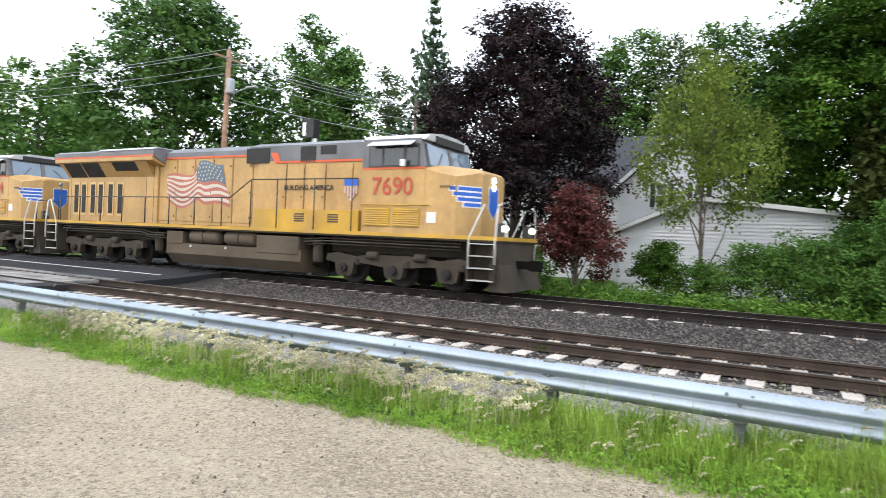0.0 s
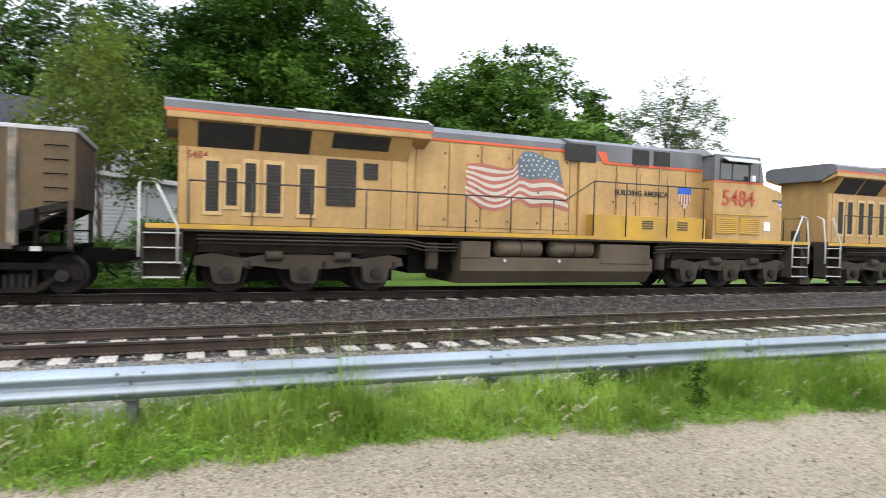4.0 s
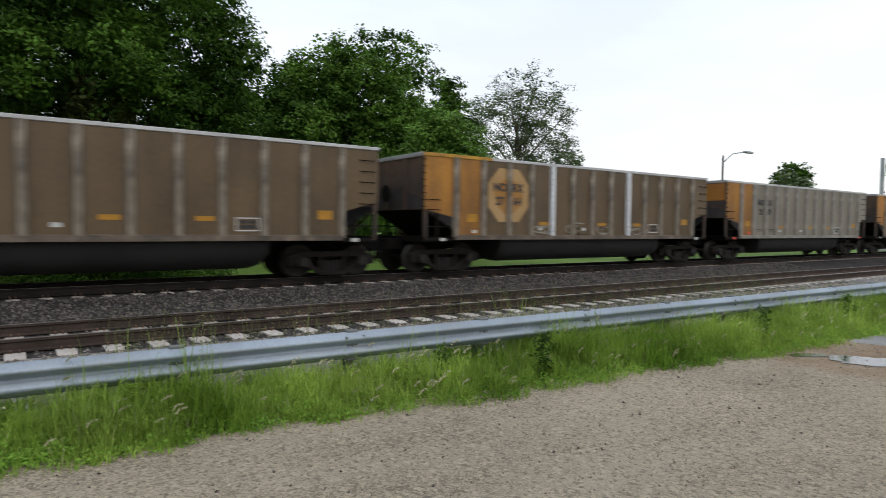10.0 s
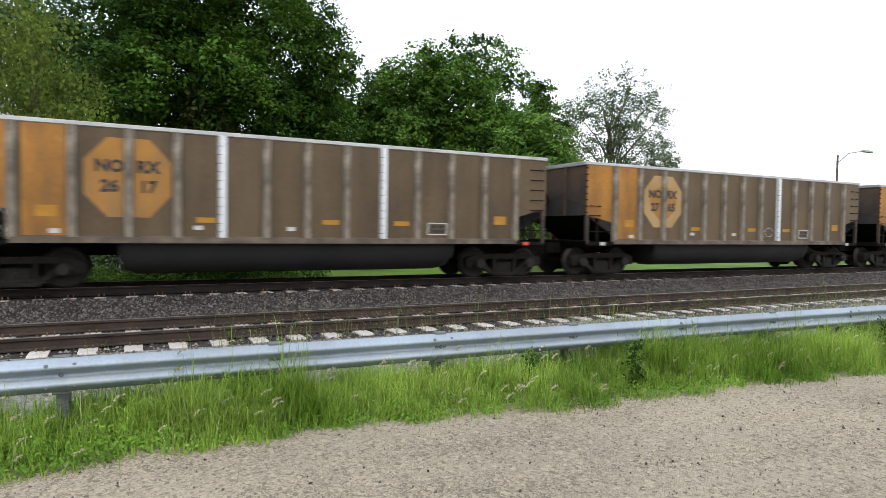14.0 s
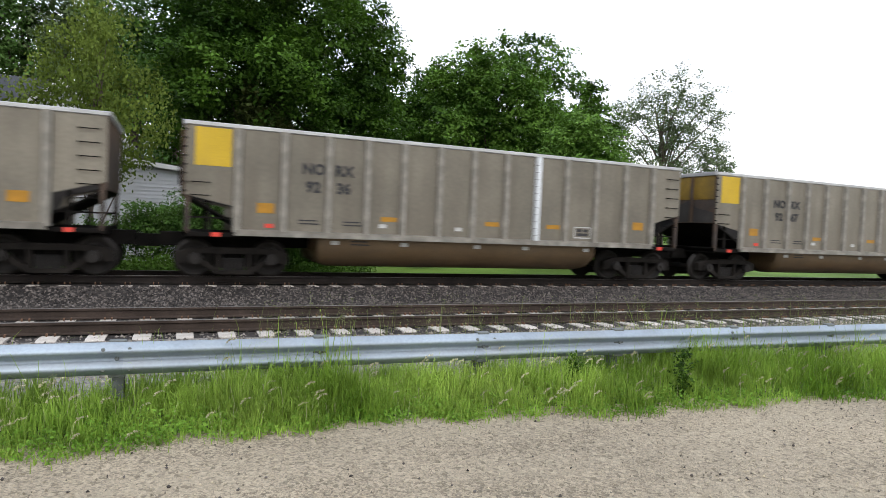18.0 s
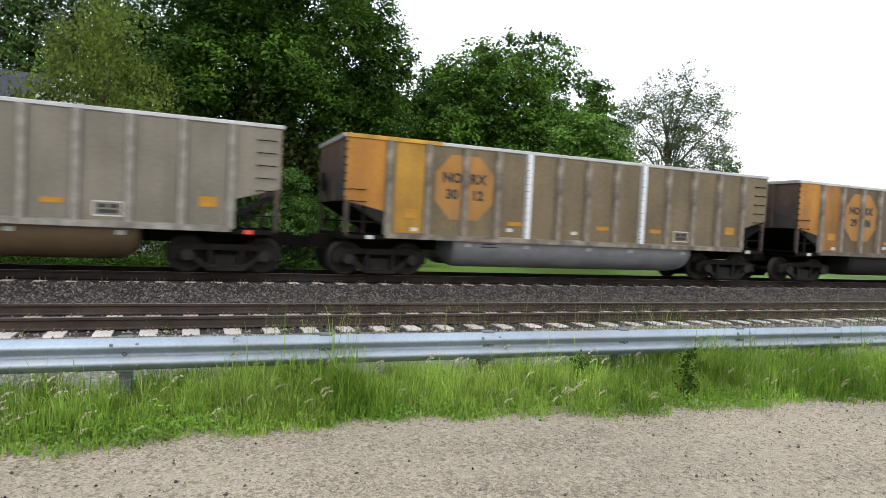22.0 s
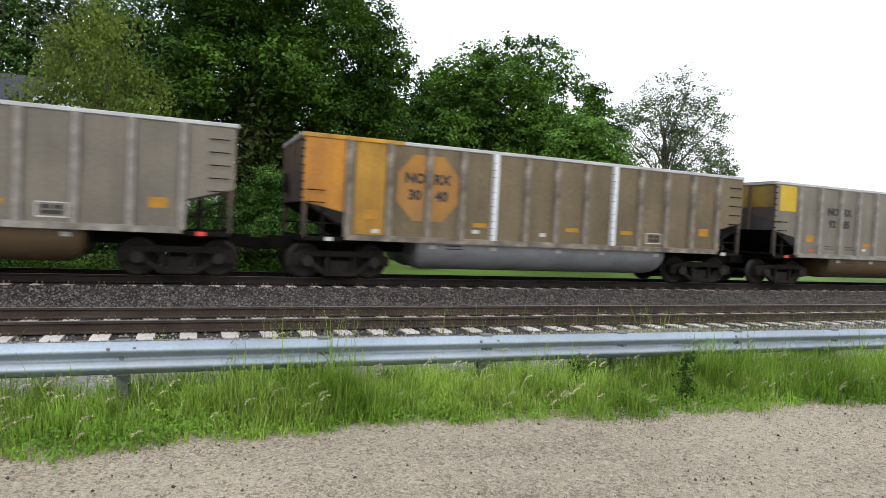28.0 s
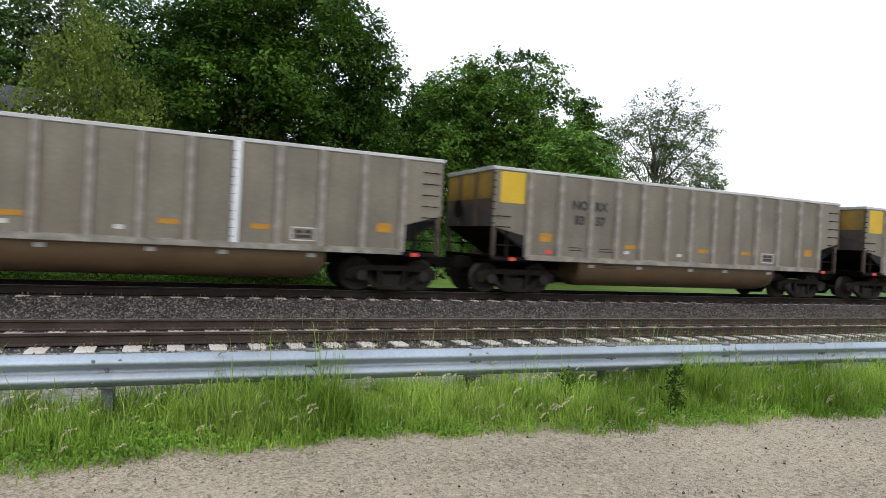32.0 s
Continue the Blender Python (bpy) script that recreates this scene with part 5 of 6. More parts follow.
    for k in range(5):
        part("nose_bolt", LATCH, None, e, at=(19.62 + 0.09 * k, -1.488, 3.05))
    part("wiper", Solid().tube((19.2, -0.9, 3.72), (19.08, -0.5, 4.1), 0.012, n=5), rail_paint, e)
    part("wiper", Solid().tube((19.2, 0.9, 3.72), (19.08, 0.5, 4.1), 0.012, n=5), rail_paint, e)
    part("windshield_pillar", Solid().prism([(19.16, 3.66), (19.0, 4.34), (19.02, 4.36), (19.19, 3.68)], "y", -0.09, 0.09), engine_grey, e)
    for z in (3.12, 3.34):
        part("headlight", Solid().lathe([(0.095, 20.5), (0.095, 20.63), (0.05, 20.65)], (0, 0.0, z), "x", 12), lamp_on if lit else lamp_off, e, "lit round headlight" if lit else "unlit round headlight")
    for y in (-1.05, 1.05):
        part("ditch_light", Solid().lathe([(0.085, 21.42), (0.09, 21.52), (0.05, 21.55)], (0, y, 1.9), "x", 12), lamp_on if lit else lamp_off, e, "lit round ditch light" if lit else "unlit round ditch light")
        part("light_bracket", Solid().box((21.25, y - 0.12, 1.64), (21.42, y + 0.12, 2.05)), rail_paint, e)
    part("lettering", lettering(number, 0.74, number_red, 0.006), None, e, "red road number", at=(17.98, -w - 0.004, 3.03))
    part("grab_rail", Solid().tube((16.9, -w - 0.05, 2.5), (19.3, -w - 0.05, 2.5), 0.02), engine_sill, e)
    for x in (17.0, 18.05):
        g = part("louvre_panel", Solid().box((x, -w - 0.01, 1.86), (x + 0.92, -w + 0.02, 2.42)), engine_sill, e, "yellow louvred panel")
        for i in range(8):
            part("slat", Solid().prism([(-w - 0.035, 1.89 + 0.066 * i), (-w - 0.01, 1.92 + 0.066 * i), (-w - 0.01, 1.885 + 0.066 * i)], "x", x + 0.03, x + 0.89), engine_sill, g)
    part("mirror", Solid().box((18.35, -w - 0.2, 3.62), (18.5, -w - 0.1, 3.82), 0.01), white_paint, e)
    part("data_label", Solid().box((19.2, -w + 0.02, 2.0), (19.5, -w + 0.07, 2.3)), white_paint, e)
    # handrails
    for side in (-1, 1):
        y = side * (w - 0.03)
        part("handrail", Solid().pipe([(1.0, y, 2.68), (11.2, y, 2.68), (12.2, y, 3.3), (16.7, y, 3.3)], 0.022), rail_paint, e)
        for x in (1.0, 2.4, 3.8, 5.2, 6.6, 8.0, 9.4, 10.8, 12.2, 13.4, 15.0, 16.5):
            part("stanchion", Solid().tube((x, y, 1.62), (x, y, 2.68 if x < 11.5 else 3.3), 0.02), rail_paint, e)
        for x0, s in ((20.95, 1), (0.42, -1)):
            part("step_rail", Solid().pipe([(x0 - s * 0.35, side * w, 0.75), (x0 - s * 0.35, side * w, 1.6), (x0 + s * 0.1, side * w, 2.55)], 0.03), white_mark_mat, e, "pale step handrail")
            part("step_rail", Solid().pipe([(x0 + s * 0.45, side * w, 0.9), (x0 + s * 0.45, side * w, 1.6), (x0 + s * 0.46, side * (w - 0.1), 2.5), (x0 + s * 0.46, side * (w - 0.35), 2.6)], 0.03), white_mark_mat, e, "pale step handrail")
            part("step_box", Solid().box((x0 - 0.4, side * (w - 0.45), 0.4), (x0 - 0.36, side * w, 1.6)).box((x0 + 0.42, side * (w - 0.45), 0.4), (x0 + 0.46, side * w, 1.6)).box((x0 - 0.4, side * (w - 0.47), 0.4), (x0 + 0.46, side * (w - 0.43), 1.6)), engine_under, e)
            for i in range(4):
                part("step", Solid().box((x0 - 0.36, side * (w - 0.43), 0.42 + 0.34 * i), (x0 + 0.42, side * (w + 0.01), 0.445 + 0.34 * i)), white_mark_mat if side < 0 else engine_under, e, "pale edged step" if side < 0 else "")
    part("pilot", Solid().prism([(21.2, 0.15), (21.2, 1.5), (21.42, 1.5), (21.46, 0.9), (21.75, 0.15)], "y", -1.4, 1.4), engine_under, e, "dusty front snow plough")
    part("coupler", COUPLER, None, e, at=(21.4, 0, 0.05))
    part("front_handrail", Solid().pipe([(21.4, -1.45, 1.66), (21.4, -1.45, 2.5), (21.4, -0.5, 2.5), (21.4, -0.5, 1.66)], 0.02), rail_paint, e)
    part("front_handrail", Solid().pipe([(21.4, 1.45, 1.66), (21.4, 1.45, 2.5), (21.4, 0.5, 2.5), (21.4, 0.5, 1.66)], 0.02), rail_paint, e)
    part("coupler", COUPLER, None, e, at=Matrix.Translation((0.2, 0, 0.05)) @ Matrix.Rotation(math.pi, 4, "Z"))
    # tank, reservoirs, trucks
    part("fuel_tank", Solid().prism([(-1.46, 0.98), (-1.46, 0.6), (-1.15, 0.24), (1.15, 0.24), (1.46, 0.6), (1.46, 0.98)], "x", 7.9, 14.5), tank_mat, e, "dusty brown fuel tank")
    part("tank_box", Solid().box((7.9, -1.48, 0.95), (8.8, -0.8, 1.42), 0.02), tank_mat, e)
    part("tank_box", Solid().box((12.5, -1.485, 0.8), (14.4, -0.8, 1.42), 0.04), tank_mat, e)
    for x in (9.0, 10.8):
        part("air_reservoir", Solid().lathe([(0.1, x), (0.24, x + 0.1), (0.26, x + 0.2), (0.26, x + 1.4), (0.24, x + 1.5), (0.1, x + 1.6)], (0, -1.2, 1.25), "x", 16), tank_mat, e, "dusty air reservoir")
        part("reservoir_strap", Solid().lathe([(0.27, x + 0.78), (0.27, x + 0.84)], (0, -1.2, 1.25), "x", 16), engine_under, e)
        part("drain_valve", Solid().tube((x + 0.25, -1.3, 0.86), (x + 0.25, -1.5, 0.9), 0.05, n=8), steel_mat, e)
    for x in (7.15, 15.0):
        part("air_filter", Solid().lathe([(0.16, 0.62), (0.18, 0.68), (0.18, 1.3), (0.14, 1.36)], (x, -1.18, 0), "z", 12), engine_under, e)
    for z, y in ((1.42, -1.4), (1.33, -1.46), (1.24, -1.36)):
        part("brake_pipe", Solid().pipe([(1.2, y, z), (6.4, y, z), (6.9, y, z - 0.1), (7.8, y, z - 0.1)], 0.025, n=5), pipe_mat, e)
        part("brake_pipe", Solid().pipe([(14.6, y, z - 0.06), (15.4, y, z), (20.3, y, z)], 0.025, n=5), pipe_mat, e)
    part("belly_housing", Solid().box((6.6, -0.85, 0.5), (7.9, 0.85, 1.56)), under_mat, e)
    part("belly_housing", Solid().box((14.5, -0.85, 0.5), (15.2, 0.85, 1.56)), under_mat, e)
    for x in (3.7, 18.0):
        part("traction_motor", Solid().box((x - 2.5, -0.62, 0.28), (x + 2.5, 0.62, 1.5)), under_mat, e)
        t = thing("truck", "", "")
        t.parent, t.matrix_basis = e, Matrix.Translation((x, 0, 0))
        for side in (-1, 1):
            s = Solid().prism([(-2.6, 0.72), (-2.55, 0.92), (-2.2, 1.0), (-1.5, 0.88), (-0.9, 0.98), (0.9, 0.98), (1.5, 0.88), (2.2, 1.0), (2.55, 0.92), (2.6, 0.72), (2.2, 0.66), (1.2, 0.7), (0.5, 0.62), (-0.5, 0.62), (-1.2, 0.7), (-2.2, 0.66)], "y", side * 1.1, side * 1.28)
            part("side_frame", s, engine_under, t)
            for ax in (-1.85, 0.0, 1.85):
                part("axle_box", Solid().prism([(ax - 0.38, 0.75), (ax - 0.3, 0.33), (ax - 0.2, 0.27), (ax + 0.2, 0.27), (ax + 0.3, 0.33), (ax + 0.38, 0.75)], "y", side * 1.05, side * 1.3), engine_under, t)
                part("bearing", BEAR, None, t, at=Matrix.Translation((ax, side * 1.32, 0.53)) @ (Matrix.Identity(4) if side < 0 else Matrix.Rotation(math.pi, 4, "Z")))
                part("spring", Solid().lathe([(0.1 + 0.015 * (i % 2), 0.62 + 0.03 * i) for i in range(8)], (ax + 0.5, side * 1.2, 0), "z", 10), wheel_mat, t)
            for bx in (-0.95, 0.75):
                part("brake_cylinder", Solid().tube((bx, side * 1.3, 0.95), (bx + 0.4, side * 1.3, 0.95), 0.12, n=12), engine_under, t)
            part("sand_pipe", Solid().pipe([(-2.5, side * 1.25, 1.3), (-2.6, side * 1.2, 0.7), (-2.75, side * 0.9, 0.2)], 0.03), under_mat, t)
        for ax in (-1.85, 0.0, 1.85):
            part("wheelset", ENGINE_WHEELS, None, e, at=(x + ax, 0, 0.53))
    return e


ENGINE_WHEELS = wheelset_mesh(0.53, wheel_mat)
# intake doors (along, from, bottom, top, framed) and radiator screens (from, to, bottom)
LEAD_DOORS = [(x, x + 0.27, 2.02, 3.22, True) for x in (1.25, 1.78, 2.42, 2.95, 3.62, 4.25)]
SECOND_DOORS = [(1.36, 1.66, 2.0, 3.2, True), (1.82, 2.08, 2.15, 3.05, True), (2.26, 2.52, 2.0, 3.2, True), (2.76, 3.12, 2.0, 3.2, True), (3.58, 3.95, 2.0, 3.15, True), (4.25, 5.03, 2.25, 3.45, False), (5.23, 5.62, 2.98, 3.4, False)]
lead = engine("7690", "yellow and grey diesel locomotive with red numerals and lit lights", True, 7.13, LEAD_DOORS, ((1.0, 2.15, 3.52), (2.25, 3.4, 3.52), (4.3, 5.75, 3.74)))
second = engine("5484", "yellow and grey diesel locomotive coupled behind the first one", False, 8.2, SECOND_DOORS, ((1.17, 2.45, 3.52), (2.57, 3.8, 3.52), (4.35, 5.85, 3.72)))


# ---- trees and shrubs ----
def leaves(centres, size, spread, per, gen, droop=0.0, out=None, flat=1.0, up=0.8):
    """Small rhombic leaves scattered round clump centres (n x 3), n * per in all; their faces look up and outwards."""
    n = len(centres) * per
    c = np.repeat(centres, per, axis=0) + np.clip(gen.normal(0, 1, (n, 3)), -1.5, 1.5) * spread * np.array((1, 1, flat))
    face = gen.normal(0, 0.55, (n, 3)) + np.array((0, 0, up))
    if out is not None:
        face += np.repeat(out, per, axis=0) * 0.6
    face /= np.linalg.norm(face, axis=1)[:, None] + 1e-9
    a = np.cross(face, gen.normal(0, 1, (n, 3)))
    a[:, 2] -= droop
    a /= np.linalg.norm(a, axis=1)[:, None] + 1e-9
    b = np.cross(face, a)
    s = size * gen.uniform(0.6, 1.35, (n, 1))
    a, b = a * s, b * s * 0.62
    return np.stack([c - a * 0.9, c - b + a * 0.1, c + a, c + b + a * 0.1], axis=1)


def lobes_in(gen, count, rx, ry, rz, cz, taper=0.0, lobe=0.27):
    """Lobe centres and radii spread evenly under the skin of a crown of that size round the height cz."""
    out = []
    for i in range(count):
        z = 1 - 1.75 * (i + 0.5) / count
        a = i * 2.39996 + gen.normal(0, 0.25)
        q = math.sqrt(max(0, 1 - z * z))
        k = gen.uniform(0.9, 1.1) if i % 4 else gen.uniform(0.35, 0.65)
        narrow = 1 - taper * max(0, z)
        r = gen.uniform(0.75, 1.25) * lobe * min(rx, rz)
        out.append((q * math.cos(a) * (rx - r * 0.75) * narrow * k, q * math.sin(a) * (ry - r * 0.75) * narrow * k, cz + z * (rz - r * 0.75) * k, r))
    return out


def tree(name, x, y, height, crown, bottom, leaf, label, seed, lobes=26, dense=1.0, size=0.1, base=0.15, trunk_r=None, clump=0.42, per=30, deep=None, taper=0.25, category="tree", trunk=True, droop=0.0, lobe=0.27, extra=(), limbs=14, filled=1.0):
    """A tapered trunk, limbs to the lobes of the crown, and leaf sprays on the outside of each lobe; extra lobes are (x, y, z, radius)."""
    gen = np.random.default_rng(seed)
    root = thing(name, label, category, at=(x, y, base))
    trunk_r = trunk_r or height * 0.02
    rz = (height - bottom) / 2
    cz = bottom + rz
    knots = lobes_in(gen, lobes, crown, deep or crown * 0.85, rz, cz, taper, lobe) + list(extra)
    if trunk:
        s = Solid()
        bends = [Vector((gen.normal(0, 0.02) * height * k, gen.normal(0, 0.02) * height * k, height * 0.8 * k)) for k in (0, 0.2, 0.45, 0.7, 1.0)]
        bends[0] = Vector((0, 0, -0.3))
        for i, (a, b) in enumerate(zip(bends, bends[1:])):
            s.tube(a, b, trunk_r * (1 - 0.22 * i), trunk_r * (0.78 - 0.22 * i), n=9, caps=False)
        part("trunk", s, bark_mat, root)
        for kx, ky, kz, r in knots[:: max(1, len(knots) // max(1, limbs))]:
            k = min(0.95, max(0.12, (kz - rz * 0.7) / (height * 0.8)))
            a = bends[0].lerp(bends[-1], k)
            b = Vector((kx, ky, kz))
            m = a.lerp(b, 0.55) + Vector((gen.normal(0, 0.15), gen.normal(0, 0.15), 0.25))
            part("limb", Solid().tube(a, m, trunk_r * 0.34, trunk_r * 0.2, n=6, caps=False).tube(m, b, trunk_r * 0.2, trunk_r * 0.06, n=6, caps=False), bark_mat, root)
    pts, outs = [], []
    for kx, ky, kz, r in knots:
        count = max(5, int(dense * 3.4 * r * r / (clump * clump)))
        v = gen.normal(0, 1, (count, 3))
        v[:, 2] += 0.25
        v /= np.linalg.norm(v, axis=1)[:, None]
        rad = r * np.where(gen.uniform(0, 1, (count, 1)) < 0.14, gen.uniform(1.05, 1.35, (count, 1)), gen.uniform(0.6, 1.0, (count, 1)))
        p = v * rad * np.array((1, 1, 0.8))
        pts.append(p + (kx, ky, kz))
        outs.append(v)
    pts, outs = np.concatenate(pts), np.concatenate(outs)
    feathery = droop > 0.5
    quads = [leaves(pts, size, clump * 0.55, per, gen, droop, outs, 1.3 if feathery else 0.6, 0.2 if feathery else 0.8)]
    if filled:
        # the shaded mass of leaves inside each lobe
        inner = np.concatenate([gen.normal(0, 0.29, (max(8, int(filled * 13 * (r / size / 3) ** 2 / 10)), 3)) * r + (kx, ky, kz) for kx, ky, kz, r in knots])
        quads.append(leaves(inner, size * 1.7, 0.1, 1, gen))
    part("crown", quads_mesh("crown", np.concatenate(quads), leaf), None, root)
    return root


def cone_tree(name, x, y, height, radius, leaf, label, seed, base=0.15, bottom=0.6, rings=26, size=0.2, per=8, columnar=False, category="tree"):
    gen = np.random.default_rng(seed)
    root = thing(name, label, category, at=(x, y, base))
    part("trunk", Solid().tube((0, 0, -0.3), (0, 0, height * 0.95), height * 0.014 + 0.04, 0.02, n=8), bark_mat, root)
    pts = []
    for i in range(rings):
        k = i / (rings - 1)
        z = bottom + (height - bottom) * k
        r = radius * ((1 - k) ** (0.4 if columnar else 0.85)) * gen.uniform(0.85, 1.12) + 0.08
        boughs = max(4, int(4 + 9 * r / radius))
        for a in np.arange(boughs) * 2 * math.pi / boughs + gen.uniform(0, 6):
            reach = r * gen.uniform(0.65, 1.15)
            for q in np.arange(0.25, 1.01, 0.75 / max(2, int(reach * 4))):
                pts.append((reach * q * math.cos(a), reach * q * math.sin(a), z + (0.25 * q if columnar else -0.35 * q * q * reach * 0.5) + gen.normal(0, 0.08)))
    part("crown", quads_mesh("crown", leaves(np.array(pts), size, 0.13, per, gen, 0.0 if columnar else 0.8), leaf), None, root)
    return root


DARK = "tall broad green maple tree behind the tracks"
tree("maple_tree", 3.9, 27.8, 13.5, 5.6, 1.6, maple_leaf, "large dense dark green maple tree", 11, lobes=90, dense=1.0, size=0.088, per=38, clump=0.42, taper=0.06, lobe=0.24, filled=2.0)
tree("maple_tree", 18.0, 36, 13.4, 5.6, 0.6, lime_leaf, "tall green tree with an uneven broad crown", 112, lobes=70, dense=1.0, size=0.115, taper=0.05, per=30, clump=0.46, lobe=0.26, filled=2.0,
     extra=((4.1, -0.5, 13.3, 1.3), (4.4, -1.5, 11.6, 1.4), (0.9, -0.5, 13.1, 1.2), (2.6, 0, 12.9, 1.1), (-1.5, -1, 12.2, 1.3), (-4.3, -1, 10.4, 1.3), (-3.0, 0, 11.4, 1.1), (3.2, 0, 14.2, 0.7)))
tree("maple_tree", 12.0, 38, 11.0, 4.2, 1.0, maple_leaf, DARK, 13, lobes=30, dense=1.1, size=0.14, per=28, clump=0.52, filled=1.5)
tree("maple_tree", 28.2, 40, 13.7, 2.9, 1.0, maple_leaf, "slim dark green tree behind the tracks", 14, lobes=36, dense=1.2, size=0.14, per=28, taper=0.3, clump=0.5, lobe=0.33)
tree("maple_tree", 25.2, 41, 11.6, 3.0, 1.0, lime_leaf, "green tree behind the tracks", 114, lobes=24, dense=1.1, size=0.14, per=26, taper=0.3, clump=0.5, lobe=0.33)
tree("young_tree", 18.6, 26.3, 7.8, 3.2, 0.4, young_leaf, "bright green young tree beside the lawn", 15, lobes=44, dense=1.3, size=0.095, per=30, taper=0.35, clump=0.38, lobe=0.28)
tree("cottonwood_tree", 40.8, 45, 17.2, 5.9, 4.0, grey_leaf, "airy grey-green cottonwood with visible branches", 16, lobes=46, dense=0.6, size=0.1, per=46, clump=0.66, taper=0.0, lobe=0.26, limbs=22, filled=0.2)
tree("small_tree", 51.5, 49, 11.6, 2.3, 5.0, grey_leaf, "small airy grey-green tree", 17, lobes=20, dense=0.5, size=0.14, per=18, clump=0.5, lobe=0.35, filled=0)
tree("locust_tree", -2.65, 22.6, 8.4, 2.25, 1.9, locust_leaf, "light green locust tree with feathery drooping leaves", 18, lobes=46, dense=1.0, size=0.066, trunk_r=0.09, droop=0.9, per=30, taper=0.5, clump=0.32, lobe=0.24, limbs=8, filled=0)
tree("purple_maple_tree", -10.6, 25.5, 12.5, 4.6, 0.8, purple_leaf, "dark purple-leaved maple tree", 19, lobes=74, dense=0.95, size=0.085, taper=0.28, per=34, clump=0.4, lobe=0.25, filled=0.9)
tree("red_shrub", -6.75, 22.0, 4.2, 1.7, 0.3, red_leaf, "dark red-leaved ornamental shrub", 20, lobes=30, dense=1.1, size=0.06, per=34, clump=0.26, category="shrub", lobe=0.32)
tree("oak_tree", -42.5, 33, 21.2, 8.4, 3.0, oak_leaf, "huge dark green tree with a ragged crown", 21, lobes=74, dense=0.9, size=0.2, per=20, clump=0.75, lobe=0.22, taper=0.1, filled=1.5)
tree("ash_tree", -40.6, 46, 22.8, 5.0, 4.0, bright_leaf, "tall fresh green tree with a pointed crown", 22, lobes=44, dense=1.1, size=0.18, per=20, clump=0.7, taper=0.42, filled=1.6)
tree("ash_tree", -35.2, 44, 19.2, 4.2, 3.0, bright_leaf, "fresh green tree with a pointed crown", 23, lobes=36, dense=1.1, size=0.18, per=20, clump=0.7, taper=0.42, lobe=0.33, filled=1.6)
tree("far_tree", -38.3, 56, 20.6, 2.9, 3.0, grey_leaf, "thin airy tree behind the road", 24, lobes=36, dense=1.0, size=0.2, per=20, clump=0.8, lobe=0.34)
tree("oak_tree", -76, 40, 20.6, 10.8, 2.0, bright_leaf, "broad green tree beside the road", 25, lobes=60, dense=0.9, size=0.3, per=17, clump=1.1, lobe=0.22)
tree("oak_tree", -88, 52, 20, 10.0, 2.0, oak_leaf, "broad green tree beside the road", 26, lobes=40, dense=0.8, size=0.34, per=15, clump=1.2)
tree("oak_tree", -57, 58, 14.5, 8.0, 1.0, maple_leaf, "broad green tree beside the road", 27, lobes=40, dense=0.8, size=0.34, per=15, clump=1.2)
cone_tree("spruce_tree", -21.3, 36, 17.9, 4.2, spruce_leaf, "tall pointed dark spruce tree", 28, rings=24, size=0.19, bottom=1.0, per=6)
for i, (x, y, h, r) in enumerate(((-15.0, 48, 16.8, 2.6), (-12.4, 48, 18.4, 2.9), (-10.0, 49, 19.0, 3.0), (-7.6, 48, 18.0, 2.7), (-5.4, 49, 18.6, 2.9), (-3.2, 48, 18.3, 3.0), (-0.6, 48, 17.0, 3.0))):
    tree("background_tree", x, y, h, r, 2.0, oak_leaf if i > 4 else bright_leaf if i % 3 else poplar_leaf, "tall light green tree behind the house", 30 + i, lobes=44, dense=0.95, size=0.13, per=22, clump=0.55, taper=0.4, lobe=0.38, filled=0.7)
cone_tree("thuja", 2.3, 24.4, 6.4, 0.75, thuja_leaf, "dark green columnar thuja", 40, rings=28, columnar=True, size=0.12, bottom=0.2)
cone_tree("thuja", 3.4, 24.6, 6.0, 0.7, thuja_leaf, "dark green columnar thuja", 41, rings=28, columnar=True, size=0.12, bottom=0.2)
cone_tree("thuja", 4.6, 24.9, 5.4, 0.7, thuja_leaf, "dark green columnar thuja", 42, rings=28, columnar=True, size=0.12, bottom=0.2)
for i, (x, y, h, r) in enumerate(((-4.0, 22.6, 2.3, 1.1), (-1.1, 22.6, 2.3, 1.2), (0.3, 22.3, 2.6, 1.25), (1.6, 22.6, 3.1, 1.3), (2.9, 22.4, 3.9, 1.4), (-8.4, 21.6, 1.9, 1.0), (4.4, 23.2, 2.8, 1.3), (-2.4, 22.2, 1.6, 0.9), (1.0, 21.6, 1.7, 0.9), (2.6, 21.4, 2.0, 0.9), (4.0, 21.7, 1.6, 0.9), (9.4, 24.3, 2.4, 0.9), (12, 27.5, 2.0, 1.2))):
    tree("shrub", x, y, h, r, 0.1, bush_leaf if i != 0 else maple_leaf, "leafy green shrub behind the track", 50 + i, lobes=22, dense=1.3, size=0.048, per=30, clump=0.24, lobe=0.36, category="shrub", trunk=False)
for i, (x, y, h, r) in enumerate(((150, 72, 15, 7), (192, 92, 23, 7), (185, 56, 22, 6.5), (215, 39, 22, 9), (240, 75, 20, 12), (300, 70, 20, 14), (330, 52, 18, 14), (380, 80, 22, 18), (260, -20, 14, 10), (320, -40, 16, 14), (128, 84, 10, 6), (110, 76, 9, 6))):
    tree("distant_tree", x, y, h, r, 1.0, maple_leaf if i % 2 else grey_leaf, "rounded green tree in the distance", 70 + i, lobes=34, dense=0.9, size=0.55, clump=1.6, per=14, lobe=0.3)
